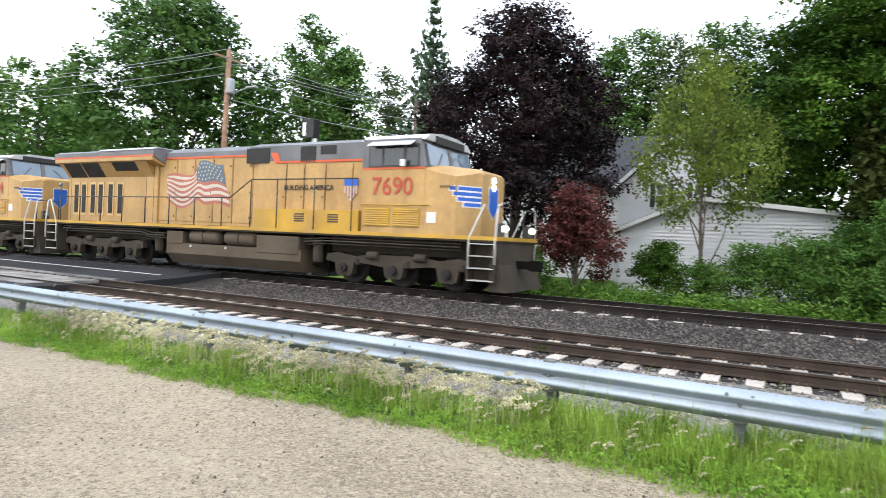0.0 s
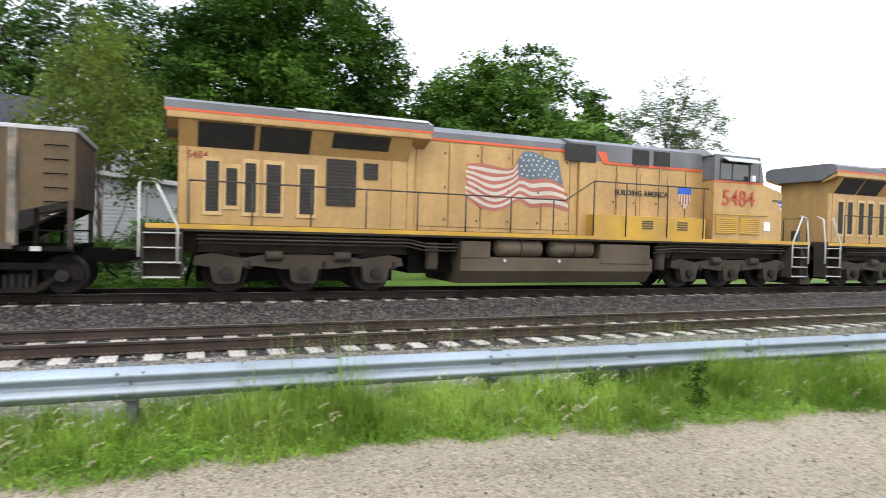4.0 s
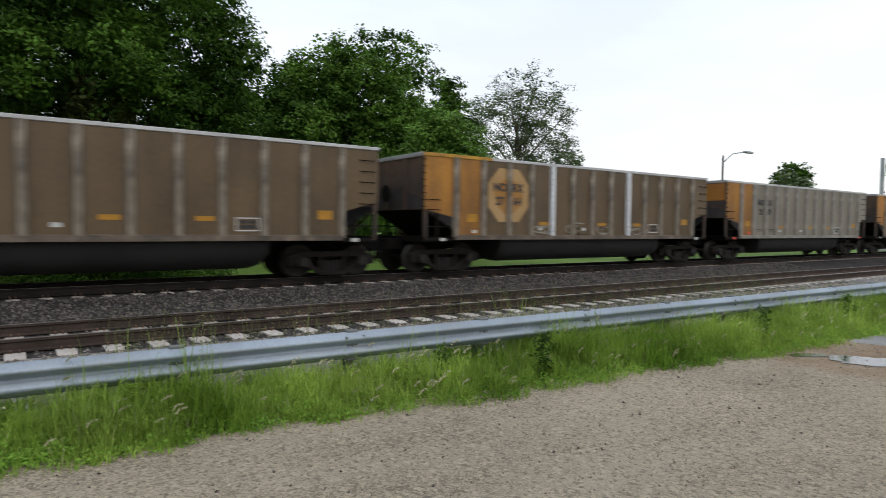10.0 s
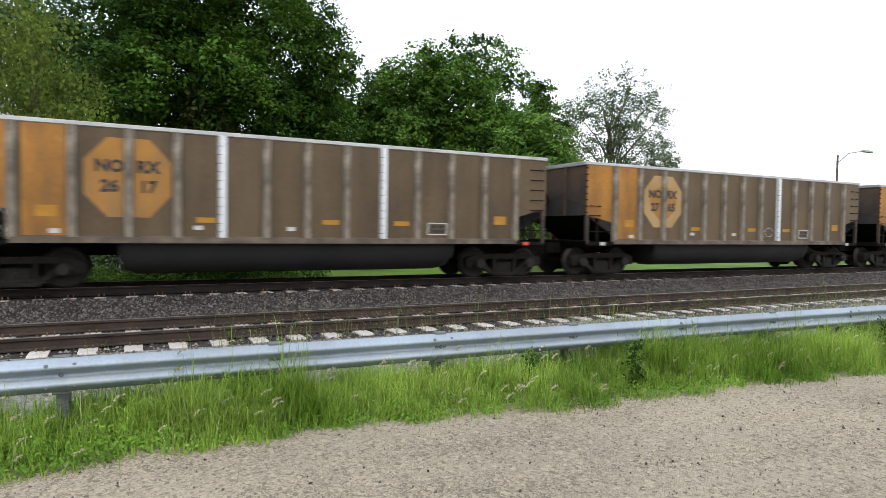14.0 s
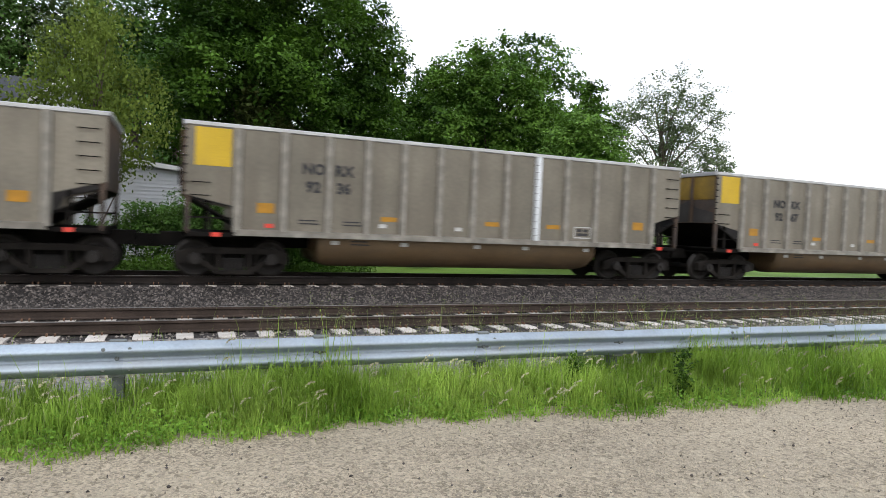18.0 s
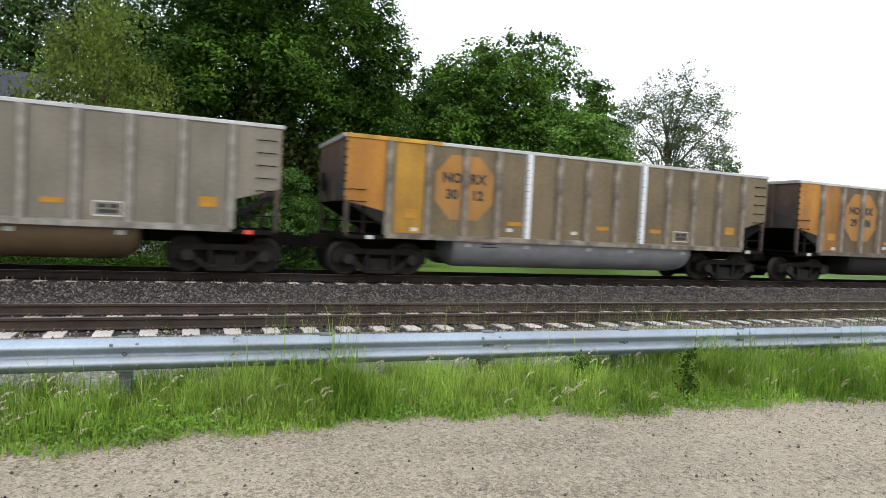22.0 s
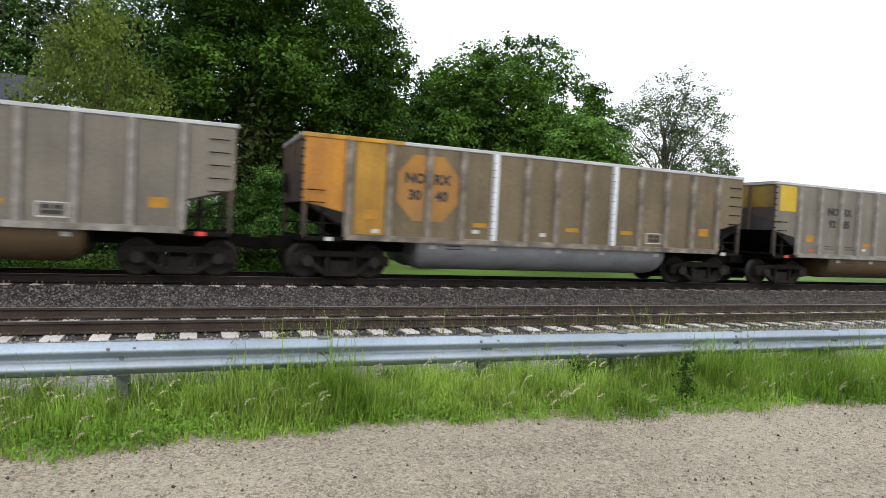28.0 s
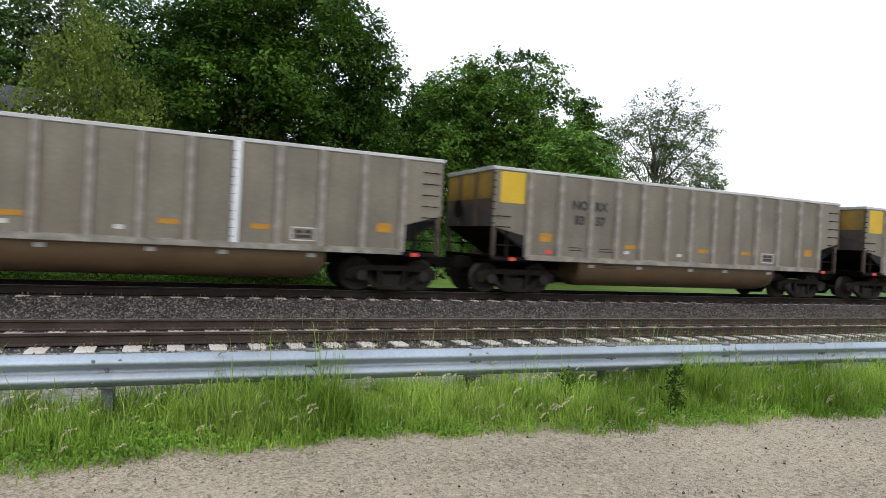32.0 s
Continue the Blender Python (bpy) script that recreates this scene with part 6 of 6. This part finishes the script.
# a hedge line far off on both sides
gen = np.random.default_rng(5)
pts = np.stack([gen.uniform(-420, -90, 1500), gen.uniform(60, 130, 1500), gen.uniform(0, 11, 1500) * gen.uniform(0.4, 1, 1500)], axis=1)
pts2 = np.stack([gen.uniform(60, 420, 1200), gen.uniform(100, 170, 1200), gen.uniform(0, 9, 1200) * gen.uniform(0.4, 1, 1200)], axis=1)
pts3 = np.stack([gen.uniform(-90, 60, 1200), gen.uniform(62, 90, 1200), gen.uniform(0, 10, 1200) * gen.uniform(0.4, 1, 1200)], axis=1)
pts4 = np.stack([gen.uniform(225, 420, 900), gen.uniform(28, 100, 900), gen.uniform(0, 12, 900) * gen.uniform(0.4, 1, 900)], axis=1)
pts5 = np.stack([gen.uniform(215, 420, 900), gen.uniform(-90, 4, 900), gen.uniform(0, 9, 900) * gen.uniform(0.4, 1, 900)], axis=1)
single("far_woods", quads_mesh("far_woods", leaves(np.concatenate([pts, pts2, pts3, pts4, pts5]), 1.0, 1.1, 6, gen), maple_leaf), None, "distant green woods along the horizon", "woods", kind="stuff")
# low growth behind the far track
pts = np.stack([gen.uniform(-14, 6.5, 2600), gen.uniform(20.6, 23.6, 2600), 0.15 + gen.uniform(0, 0.6, 2600) ** 1.5], axis=1)
single("undergrowth", quads_mesh("undergrowth", leaves(pts, 0.055, 0.11, 9, gen), young_leaf), None, "low leafy weeds along the far track", "weeds", kind="stuff")


# ---- grass on the verge ----
def edges(x):
    """The verge's edge on the lot and the line of the guardrail at x."""
    lo = np.interp(x, [p[0] for p in VERGE], [p[1] for p in VERGE]) + 0.06 * np.sin(x * 1.1) + 0.06 * np.sin(x * 3.7 + 1) + 0.05 * np.sin(x * 9)
    return lo, np.interp(x, [p[0] for p in GUARD], [p[1] for p in GUARD])


def arcs(p, h, width, gen, lean=0.5):
    """A bent blade of three quads at each root p (n x 3) of height h (n)."""
    n = len(p)
    a = gen.uniform(0, 2 * np.pi, n)
    d = np.stack([np.cos(a), np.sin(a), 0 * a], 1)
    side = np.stack([-np.sin(a), np.cos(a), 0 * a], 1) * (width * gen.uniform(0.6, 1.4, n))[:, None]
    up = np.array((0, 0, 1.0))
    k = (lean * gen.uniform(0.15, 1.5, n))[:, None]
    h = h[:, None]
    q = [p, p + up * h * 0.5 + d * h * k * 0.18, p + up * h * 0.86 + d * h * k * 0.55, p + up * h * (1 - 0.25 * k) + d * h * k]
    w = (1.0, 0.9, 0.6, 0.08)
    return np.concatenate([np.stack([q[i] - side * w[i], q[i] + side * w[i], q[i + 1] + side * w[i + 1], q[i + 1] - side * w[i + 1]], 1) for i in range(3)])


def blades(n, xr, yfun, h, width, gen, lean=0.35):
    x = gen.uniform(*xr, n)
    lo, hi = edges(x)
    y = yfun(lo + 0.05, hi, gen, n)
    return arcs(np.stack([x, y, 0 * x - 0.01], 1), h * gen.uniform(0.5, 1.25, n), width, gen, lean)


def tufts_of(n, per, xr, reach, h, width, gen, lean=0.6, back=0.45):
    """Tufts of blades; they grow taller away from the lot and in patches along it."""
    x = gen.uniform(*xr, n)
    lo, hi = edges(x)
    k = gen.uniform(0, 1, n) ** 0.9
    y = lo + 0.03 + (hi - lo + back) * k
    patch = 0.78 + 0.32 * np.sin(x * 1.7 + y * 2.0) * np.sin(x * 0.63 + 1) + 0.16 * np.sin(x * 5.3 + y * 4)
    tall = h * patch * (0.3 + 0.7 * np.clip((y - lo) / 0.5, 0, 1)) * gen.uniform(0.7, 1.3, n)
    p = np.repeat(np.stack([x, y, 0 * x - 0.01], 1), per, axis=0) + np.concatenate([gen.normal(0, reach, (n * per, 2)), np.zeros((n * per, 1))], 1)
    return arcs(p, np.repeat(tall, per) * gen.uniform(0.45, 1.15, n * per), width, gen, lean)


def low_leaves(n, xr, size, gen):
    x = gen.uniform(*xr, n)
    lo, hi = edges(x)
    y = lo + gen.exponential(0.28, n) - 0.03 + 0.05 * gen.normal(0, 1, n)
    z = np.abs(gen.normal(0, 0.05, n)) * np.clip((y - lo) / 0.2 + 0.3, 0.2, 1.5)
    return leaves(np.stack([x, np.minimum(y, hi + 0.2), z + 0.01], 1), size, 0.03, 5, gen)


gen = np.random.default_rng(9)
single("verge_grass", quads_mesh("verge_grass", np.concatenate([
    tufts_of(1900, 14, (-16, 1.5), 0.035, 0.24, 0.0042, gen), tufts_of(2700, 16, (0.5, 18), 0.04, 0.5, 0.0042, gen), tufts_of(700, 6, (-2, 17), 0.03, 0.74, 0.003, gen, 0.45),
    tufts_of(850, 11, (18, 60), 0.07, 0.42, 0.01, gen), tufts_of(350, 10, (-50, -16), 0.07, 0.32, 0.01, gen),
    tufts_of(800, 15, (-3, 3), 0.035, 0.38, 0.0042, gen),
    blades(2600, (-16, 14), lambda lo, hi, g, n: lo - 0.05 - np.abs(g.normal(0, 0.1, n)), 0.1, 0.004, gen, 0.8)]), grass_mat), None,
       "lush green grass on the verge by the guardrail", "grass", kind="stuff")
single("clover", quads_mesh("clover", np.concatenate([low_leaves(6500, (-15, 3), 0.017, gen), low_leaves(3500, (3, 18), 0.017, gen)]), clover_mat), None, "low bright green clover and broad leaves along the lot", "clover", kind="stuff")
tall = tufts_of(900, 2, (-14, 18), 0.03, 0.6, 0.0018, gen, 0.4)
n = len(tall) // 3
roots, tips = tall[n:2 * n, 0], (tall[2 * n:, 2] + tall[2 * n:, 3]) / 2
pick = gen.permutation(n)[:520]
k = gen.uniform(0, 1, (520, 16, 1))
plumes = (tips[pick, None] + k * np.array((0.04, -0.01, 0.1)) + k * k * np.array((0.05, 0, -0.05))).reshape(-1, 3)
cx = gen.uniform(-11.5, -2.5, 520)
clo, chi = edges(cx)
clump = arcs(np.stack([cx, chi - 0.7 + gen.uniform(0, 0.6, 520), 0 * cx], 1), gen.uniform(0.3, 0.55, 520), 0.0022, gen, 0.5)
fox = clump[1040:, 2]
k = gen.uniform(0, 1, (520, 20, 1))
clump_tips = (fox[:, None] + k * np.array((0.07, -0.02, 0.11)) + k * k * np.array((0.06, 0, -0.07))).reshape(-1, 3)
single("seed_grass", quads_mesh("seed_grass", np.concatenate([tall, leaves(plumes, 0.0095, 0.005, 3, gen, up=0.0), clump, leaves(clump_tips, 0.013, 0.014, 3, gen, up=0.0)]), dry_mat), None, "dry pale seed heads above the grass", "grass", kind="stuff")
weed_tips = blades(900, (1, 17), lambda lo, hi, g, n: hi + g.uniform(0.3, 3.0, n), 0.74, 0.0028, gen, 0.3)
single("track_weeds", quads_mesh("track_weeds", np.concatenate([weed_tips, leaves(weed_tips[1800:, 2], 0.011, 0.05, 7, gen)]), weed_mat), None, "thin weeds growing beside the near track", "weeds", kind="stuff")


for i, (x, y) in enumerate(((-3.94, 10.78), (-3.85, 12.39))):
    g2 = np.random.default_rng(90 + i)
    p2 = np.stack([x + g2.normal(0, 0.16, 40), y + g2.normal(0, 0.07, 40), 0.1 + np.abs(g2.normal(0, 0.05, 40))], 1)
    single("track_plant", quads_mesh("track_plant", leaves(p2, 0.035, 0.04, 6, g2), bush_leaf), None, "low green weed growing between the rails", "weed", "weeds on the track")


for i, (x, y, h) in enumerate(((5.55, 5.6, 0.6), (4.3, 6.02, 0.5), (10.4, 5.35, 0.66), (13.5, 5.3, 0.7))):
    g2 = np.random.default_rng(120 + i)
    k = g2.uniform(0.1, 1, 90)
    p2 = np.stack([x + g2.normal(0, 0.05, 90) * (1.3 - k * 0.7), y + g2.normal(0, 0.05, 90), k * h], 1)
    weed = thing("verge_weed", "dark green leafy weed standing in the verge grass", "weed", "weeds in the verge")
    part("stem", Solid().tube((x, y, -0.05), (x + 0.02, y, h), 0.005, 0.002, n=5), bush_leaf, weed)
    part("leaves", quads_mesh("leaves", leaves(p2, 0.022, 0.02, 5, g2), maple_leaf), None, weed)


# ---- loose stones ----
def stones(count, xr, yr, size, gen, zfun):
    x, y = gen.uniform(*xr, count), gen.uniform(*yr, count)
    c = np.stack([x, y, zfun(y)], 1)
    base = np.array([(1, 0, 0), (0, 1, 0), (-1, 0, 0), (0, -1, 0), (0, 0, 1), (0, 0, -1)], float)
    v = c[:, None] + base[None] * (size * gen.uniform(0.5, 1.3, (count, 1, 1))) * gen.uniform(0.6, 1.2, (count, 6, 1)) + gen.normal(0, size * 0.15, (count, 6, 3))
    f = np.array([(0, 1, 4), (1, 2, 4), (2, 3, 4), (3, 0, 4), (1, 0, 5), (2, 1, 5), (3, 2, 5), (0, 3, 5)])
    idx = (np.arange(count)[:, None, None] * 6 + f[None]).reshape(-1, 3)
    return v.reshape(-1, 3), idx


def stone_field(name, count, xr, yr, size, mat, label, zfun, category="stones"):
    v, idx = stones(count, xr, yr, size, np.random.default_rng(count), zfun)
    me = bpy.data.meshes.new(name)
    me.vertices.add(len(v))
    me.vertices.foreach_set("co", v.astype(np.float32).ravel())
    me.loops.add(idx.size)
    me.loops.foreach_set("vertex_index", idx.astype(np.int32).ravel())
    me.polygons.add(len(idx))
    me.polygons.foreach_set("loop_start", np.arange(0, idx.size, 3, dtype=np.int32))
    me.materials.append(mat)
    me.update(calc_edges=True)
    single(name, me, None, label, category, kind="stuff")


stone_field("ballast_stones", 27000, (-17, 32), (13.2, 15.75), 0.034, stone_mat, "dark grey broken ballast stones between the tracks", lambda y: np.interp(y, (13.2, 14, 14.7, 15.5, 15.8), (0.05, 0.06, 0.12, 0.245, 0.26)))
stone_field("crib_stones", 15000, (-17, 25), (9.7, 13.2), 0.034, crib_stone_mat, "broken ballast stones between the ties", lambda y: 0.04 + 0 * y)
stone_field("shoulder_stones", 12500, (-14, 24), (6.6, 10.0), 0.034, pale_stone_mat, "pale crushed stones beside the near track", lambda y: np.interp(y, (7.2, 8.0, 10), (0.0, 0.03, 0.05)))
stone_field("lot_pebbles", 11000, (-8, 13), (0.8, 5.7), 0.0085, pebble_mat, "small loose pebbles on the gravel lot", lambda y: 0.004 + 0 * y)
stone_field("dark_pebbles", 420, (-7, 13), (1.0, 5.5), 0.014, stone_mat, "scattered dark pebbles on the gravel lot", lambda y: 0.006 + 0 * y)


# ---- houses ----
def clad(owner, x0, x1, y, z0, z1, top=None, step=0.14, mat=siding_mat):
    """Lapped siding boards on a wall that faces the tracks; top(x) gives the gable's height."""
    z = z0
    while z < z1:
        a, b = x0, x1
        if top:
            inside = [x for x in np.linspace(x0, x1, 60) if top(x) >= z + step]
            if not inside:
                break
            a, b = inside[0], inside[-1]
        part("siding_board", Solid().prism([(y - 0.055, z), (y - 0.008, z + step), (y, z + step), (y, z)], "x", a, b), mat, owner)
        z += step


shed = thing("white_shed", "long low white clapboard shed with a pale roof edge", "shed")
top = lambda x: 4.0 - 0.43 * abs(x + 3.2) if x < -3.2 else 4.0 - 0.106 * (x + 3.2)  # noqa: E731
part("wall", Solid().prism([(-6.1, 0.0), (-6.1, top(-6.1)), (-3.2, 4.0), (1.8, top(1.8)), (1.8, 0.0)], "y", 26.0, 34.0), siding_mat, shed)
clad(shed, -6.1, 1.8, 26.0, 0.3, 4.1, top)
part("roof", Solid().prism([(-6.5, top(-6.5)), (-3.2, 4.01), (2.1, top(2.1)), (2.1, top(2.1) + 0.12), (-3.2, 4.15), (-6.5, top(-6.5) + 0.12)], "y", 25.7, 34.4), shingle_mat, shed)
part("fascia", Solid().prism([(-6.5, top(-6.5) - 0.06), (-3.2, 3.95), (2.1, top(2.1) - 0.06), (2.1, top(2.1) + 0.1), (-3.2, 4.13), (-6.5, top(-6.5) + 0.1)], "y", 25.66, 25.7), white_paint, shed, "white roof edge board")
house = thing("white_house", "white clapboard house with a dark shingled gable roof", "house")
part("wall", Solid().prism([(-7.5, 0.2), (-7.5, 5.04), (-4.9, 7.4), (-2.3, 5.04), (-2.3, 0.2)], "y", 31.5, 42), siding_mat, house)
clad(house, -7.5, -2.3, 31.5, 2.6, 7.4, lambda x: 7.4 - 0.905 * abs(x + 4.9))
for s in (-1, 1):
    part("roof", Solid().prism([(-4.9 + s * 2.95, 4.75), (-4.9, 7.44), (-4.9, 7.62), (-4.9 + s * 3.05, 4.88)], "y", 31.1, 42.4), shingle_mat, house, "dark grey shingled roof slope")
    part("barge_board", Solid().prism([(-4.9 + s * 2.95, 4.7), (-4.9, 7.38), (-4.9, 7.6), (-4.9 + s * 3.02, 4.86)], "y", 31.05, 31.1), white_paint, house, "white barge board")
for x in (-5.45, -3.75):
    win = part("window", Solid().box((x - 0.3, 31.40, 4.0), (x + 0.3, 31.47, 5.25)), white_paint, house)
    part("pane", Solid().box((x - 0.2, 31.38, 4.1), (x + 0.2, 31.41, 4.6)).box((x - 0.2, 31.38, 4.66), (x + 0.2, 31.41, 5.15)), glass_mat, win)
    for s in (-1, 1):
        part("shutter", Solid().box((x + s * 0.42 - 0.11, 31.40, 4.05), (x + s * 0.42 + 0.11, 31.46, 5.2), 0.01), black_mat, house, "dark window shutter")
part("side_wing", Solid().box((-16, 34, 0.2), (-5.0, 41, 5.2)), siding_mat, house)
part("wing_roof", Solid().prism([(33.5, 5.1), (37.5, 8.6), (41.5, 5.1)], "x", -16.3, -5.0), shingle_mat, house, "dark grey shingled roof slope")


def far_house(x, y, w, d, h, roof, label):
    t = thing("distant_house", label, "house", at=(x, y, 0.2))
    part("wall", Solid().box((0, 0, 0), (w, d, h)), siding_mat, t)
    part("roof", Solid().prism([(-0.4, h), (d / 2, h + roof), (d + 0.4, h)], "x", -0.4, w + 0.4), shingle_mat, t)
    for k in range(3):
        part("window", Solid().box((w * (0.2 + 0.28 * k), -0.04, 1.0), (w * (0.3 + 0.28 * k), 0.0, 2.2)), glass_mat, t)


far_house(150, 8, 14, 9, 3.2, 2.4, "white single-storey house in the distance")
far_house(172, 2, 12, 9, 4.0, 3.0, "white house with a dark roof in the distance")
far_house(122, 88, 14, 9, 3.0, 2.2, "pale house among distant trees")

# ---- poles, wires, signals ----
pole = thing("utility_pole", "brown wooden utility pole with a street light", "utility pole", at=pose(-27.4, 24, 0.2, 0, 1.5, 0))
part("shaft", Solid().tube((0, 0, -0.3), (0, 0, 11.6), 0.17, 0.13, n=12), pole_mat, pole)
part("crossarm", Solid().box((-0.06, -0.9, 11.1), (0.06, 0.9, 11.22)), pole_mat, pole)
part("insulator", Solid().tube((0, 0, 11.6), (0, 0, 11.8), 0.05), steel_mat, pole)
part("lamp_arm", Solid().pipe([(0.1, 0, 8.9), (0.8, 0, 9.35), (1.6, 0, 9.5)], 0.035), steel_mat, pole, "grey curved lamp arm")
part("lamp_head", Solid().box((1.5, -0.14, 9.44), (2.2, 0.14, 9.56), 0.03), steel_mat, pole)
part("transformer", Solid().lathe([(0.2, 9.2), (0.22, 9.3), (0.22, 9.9), (0.2, 10.0)], (0.35, -0.1, 0), "z", 12), steel_mat, pole)
second_pole = thing("utility_pole", "slim dark utility pole between the trees", "utility pole", at=(-20.6, 33, 0.2))
part("shaft", Solid().tube((0, 0, -0.3), (0, 0, 10.5), 0.14, 0.1, n=10), bark_mat, second_pole)
part("crossarm", Solid().box((-0.5, -0.05, 9.9), (0.5, 0.05, 10.0)), bark_mat, second_pole)
sig = thing("crossing_signal", "pale post with a black signal box at the crossing", "signal", at=(-17.6, 20.2, 0.3))
part("post", Solid().tube((0, 0, -0.3), (0, 0, 6.3), 0.1, n=10), white_paint, sig)
part("signal_box", Solid().box((-0.5, -0.2, 5.7), (0.1, 0.2, 6.5), 0.02), black_mat, sig)
part("signal_face", Solid().box((-0.48, -0.215, 5.8), (-0.3, -0.2, 6.35)), white_paint, sig)


def cable(a, b, sag, r=0.018):
    a, b = Vector(a), Vector(b)
    pts = [a.lerp(b, k / 16) - Vector((0, 0, sag * 4 * (k / 16) * (1 - k / 16))) for k in range(17)]
    single("overhead_cable", Solid().pipe(pts, r, n=4), wire_mat, "pale overhead cable strung between poles", "cable", "overhead cables")


for dy, dz in ((-0.8, 11.4), (0.0, 11.9), (0.8, 11.3), (0.1, 10.6)):
    cable((-27.3, 24 + dy, dz), (-20.6, 33 + dy * 0.5, min(10.2, dz - 1.2)), 0.35)
    cable((-27.3, 24 + dy, dz), (-75, 20 + dy, dz + 1.0), 0.9)
cable((-27.2, 24, 9.2), (-14, 30, 7.0), 0.3, 0.022)
cantilever = thing("signal_gantry", "grey steel signal cantilever over the tracks", "signal gantry", at=(99.5, 35.5, 0.2))
part("mast", Solid().box((-0.2, -0.2, 0), (0.2, 0.2, 11.8)), steel_mat, cantilever)
part("arm", Solid().box((-0.1, -6.5, 10.5), (0.1, 0, 10.6)).box((-0.1, -6.5, 9.3), (0.1, 0, 9.4)), steel_mat, cantilever)
for k in range(5):
    part("brace", Solid().tube((0, -1.3 * k, 9.35), (0, -1.3 * (k + 1), 10.55), 0.045, n=5), steel_mat, cantilever)
for k in (4.6, 5.6):
    part("signal_head", Solid().box((-0.35, -k - 0.2, 9.2), (-0.2, -k + 0.2, 10.2)), black_mat, cantilever)
part("platform_box", Solid().box((-0.4, -1.5, 9.8), (0.4, -0.5, 10.9), 0.05), shade("dark_equipment_box", (0.09, 0.085, 0.08), 0.7), cantilever, "dark equipment box")
lamp = thing("street_lamp", "grey street lamp with a curved arm behind the train", "street lamp", at=(40.5, 24, 0.2))
part("shaft", Solid().tube((0, 0, -0.2), (0, 0, 6.8), 0.09, 0.06, n=10), bark_mat, lamp)
part("arm", Solid().pipe([(0, 0, 6.3), (1.2, 0, 7.0), (2.8, 0, 7.25)], 0.035), steel_mat, lamp)
part("lamp_head", Solid().box((2.7, -0.15, 7.18), (3.7, 0.15, 7.32), 0.03), steel_mat, lamp)
cabinet = thing("signal_cabinet", "small pale equipment box on a post by the far crossing", "cabinet", at=(65.5, 7.6, 0.0))
part("post", Solid().tube((0, 0, -0.2), (0, 0, 1.6), 0.06, n=8), steel_mat, cabinet)
part("box", Solid().box((-0.6, -0.5, 1.4), (0.6, 0.5, 2.6), 0.04), roof_pale, cabinet)


# ---- movement ----
# seconds and the place of the first gondola's rear corner
TRAIN = ((0, -66.65), (1, -54.25), (2, -41.75), (4, -16.9), (6, 8.2), (9, 46.1), (13, 97.25), (16, 136.1), (19, 175.1), (21, 201.2), (23, 227.4), (24.5, 247.4), (26.5, 274.2), (28, 294.25), (30, 321.2), (32, 348.4))
PITCH = 16.2


def ride(ob, shift):
    walk(ob, [(t, Matrix.Translation((s + shift, TRACK_2, TOP_2))) for t, s in TRAIN])


def place_on(t):
    return float(np.interp(t, [p[0] for p in TRAIN], [p[1] for p in TRAIN]))


def motions():
    ride(lead, PITCH - 0.3 + 22.3)
    ride(second, PITCH - 0.3)
    for i, car in enumerate(cars):
        ride(car, -PITCH * i)
    for ob, r, shift in rolling:
        at = ob.matrix_basis.translation.copy()
        near = [k for k in range(32 * FPS + 1) if -22 < place_on(k / FPS) + shift + at.x < 42]
        steps = sorted({0, 32 * FPS, *near})
        held = {k: min(max(k, near[0]), near[-1]) if near else 0 for k in steps}
        walk(ob, [(k / FPS, Matrix.Translation(at) @ Matrix.Rotation(place_on(held[k] / FPS) / r, 4, "Y")) for k in steps])


rolling = [(c, 0.457, -PITCH * i) for i, car in enumerate(cars) for c in car.children if c.name.startswith("wheelset")]
rolling += [(c, 0.53, shift) for e, shift in ((lead, PITCH + 22.0), (second, PITCH - 0.3)) for c in e.children if c.name.startswith("wheelset")]
motions()
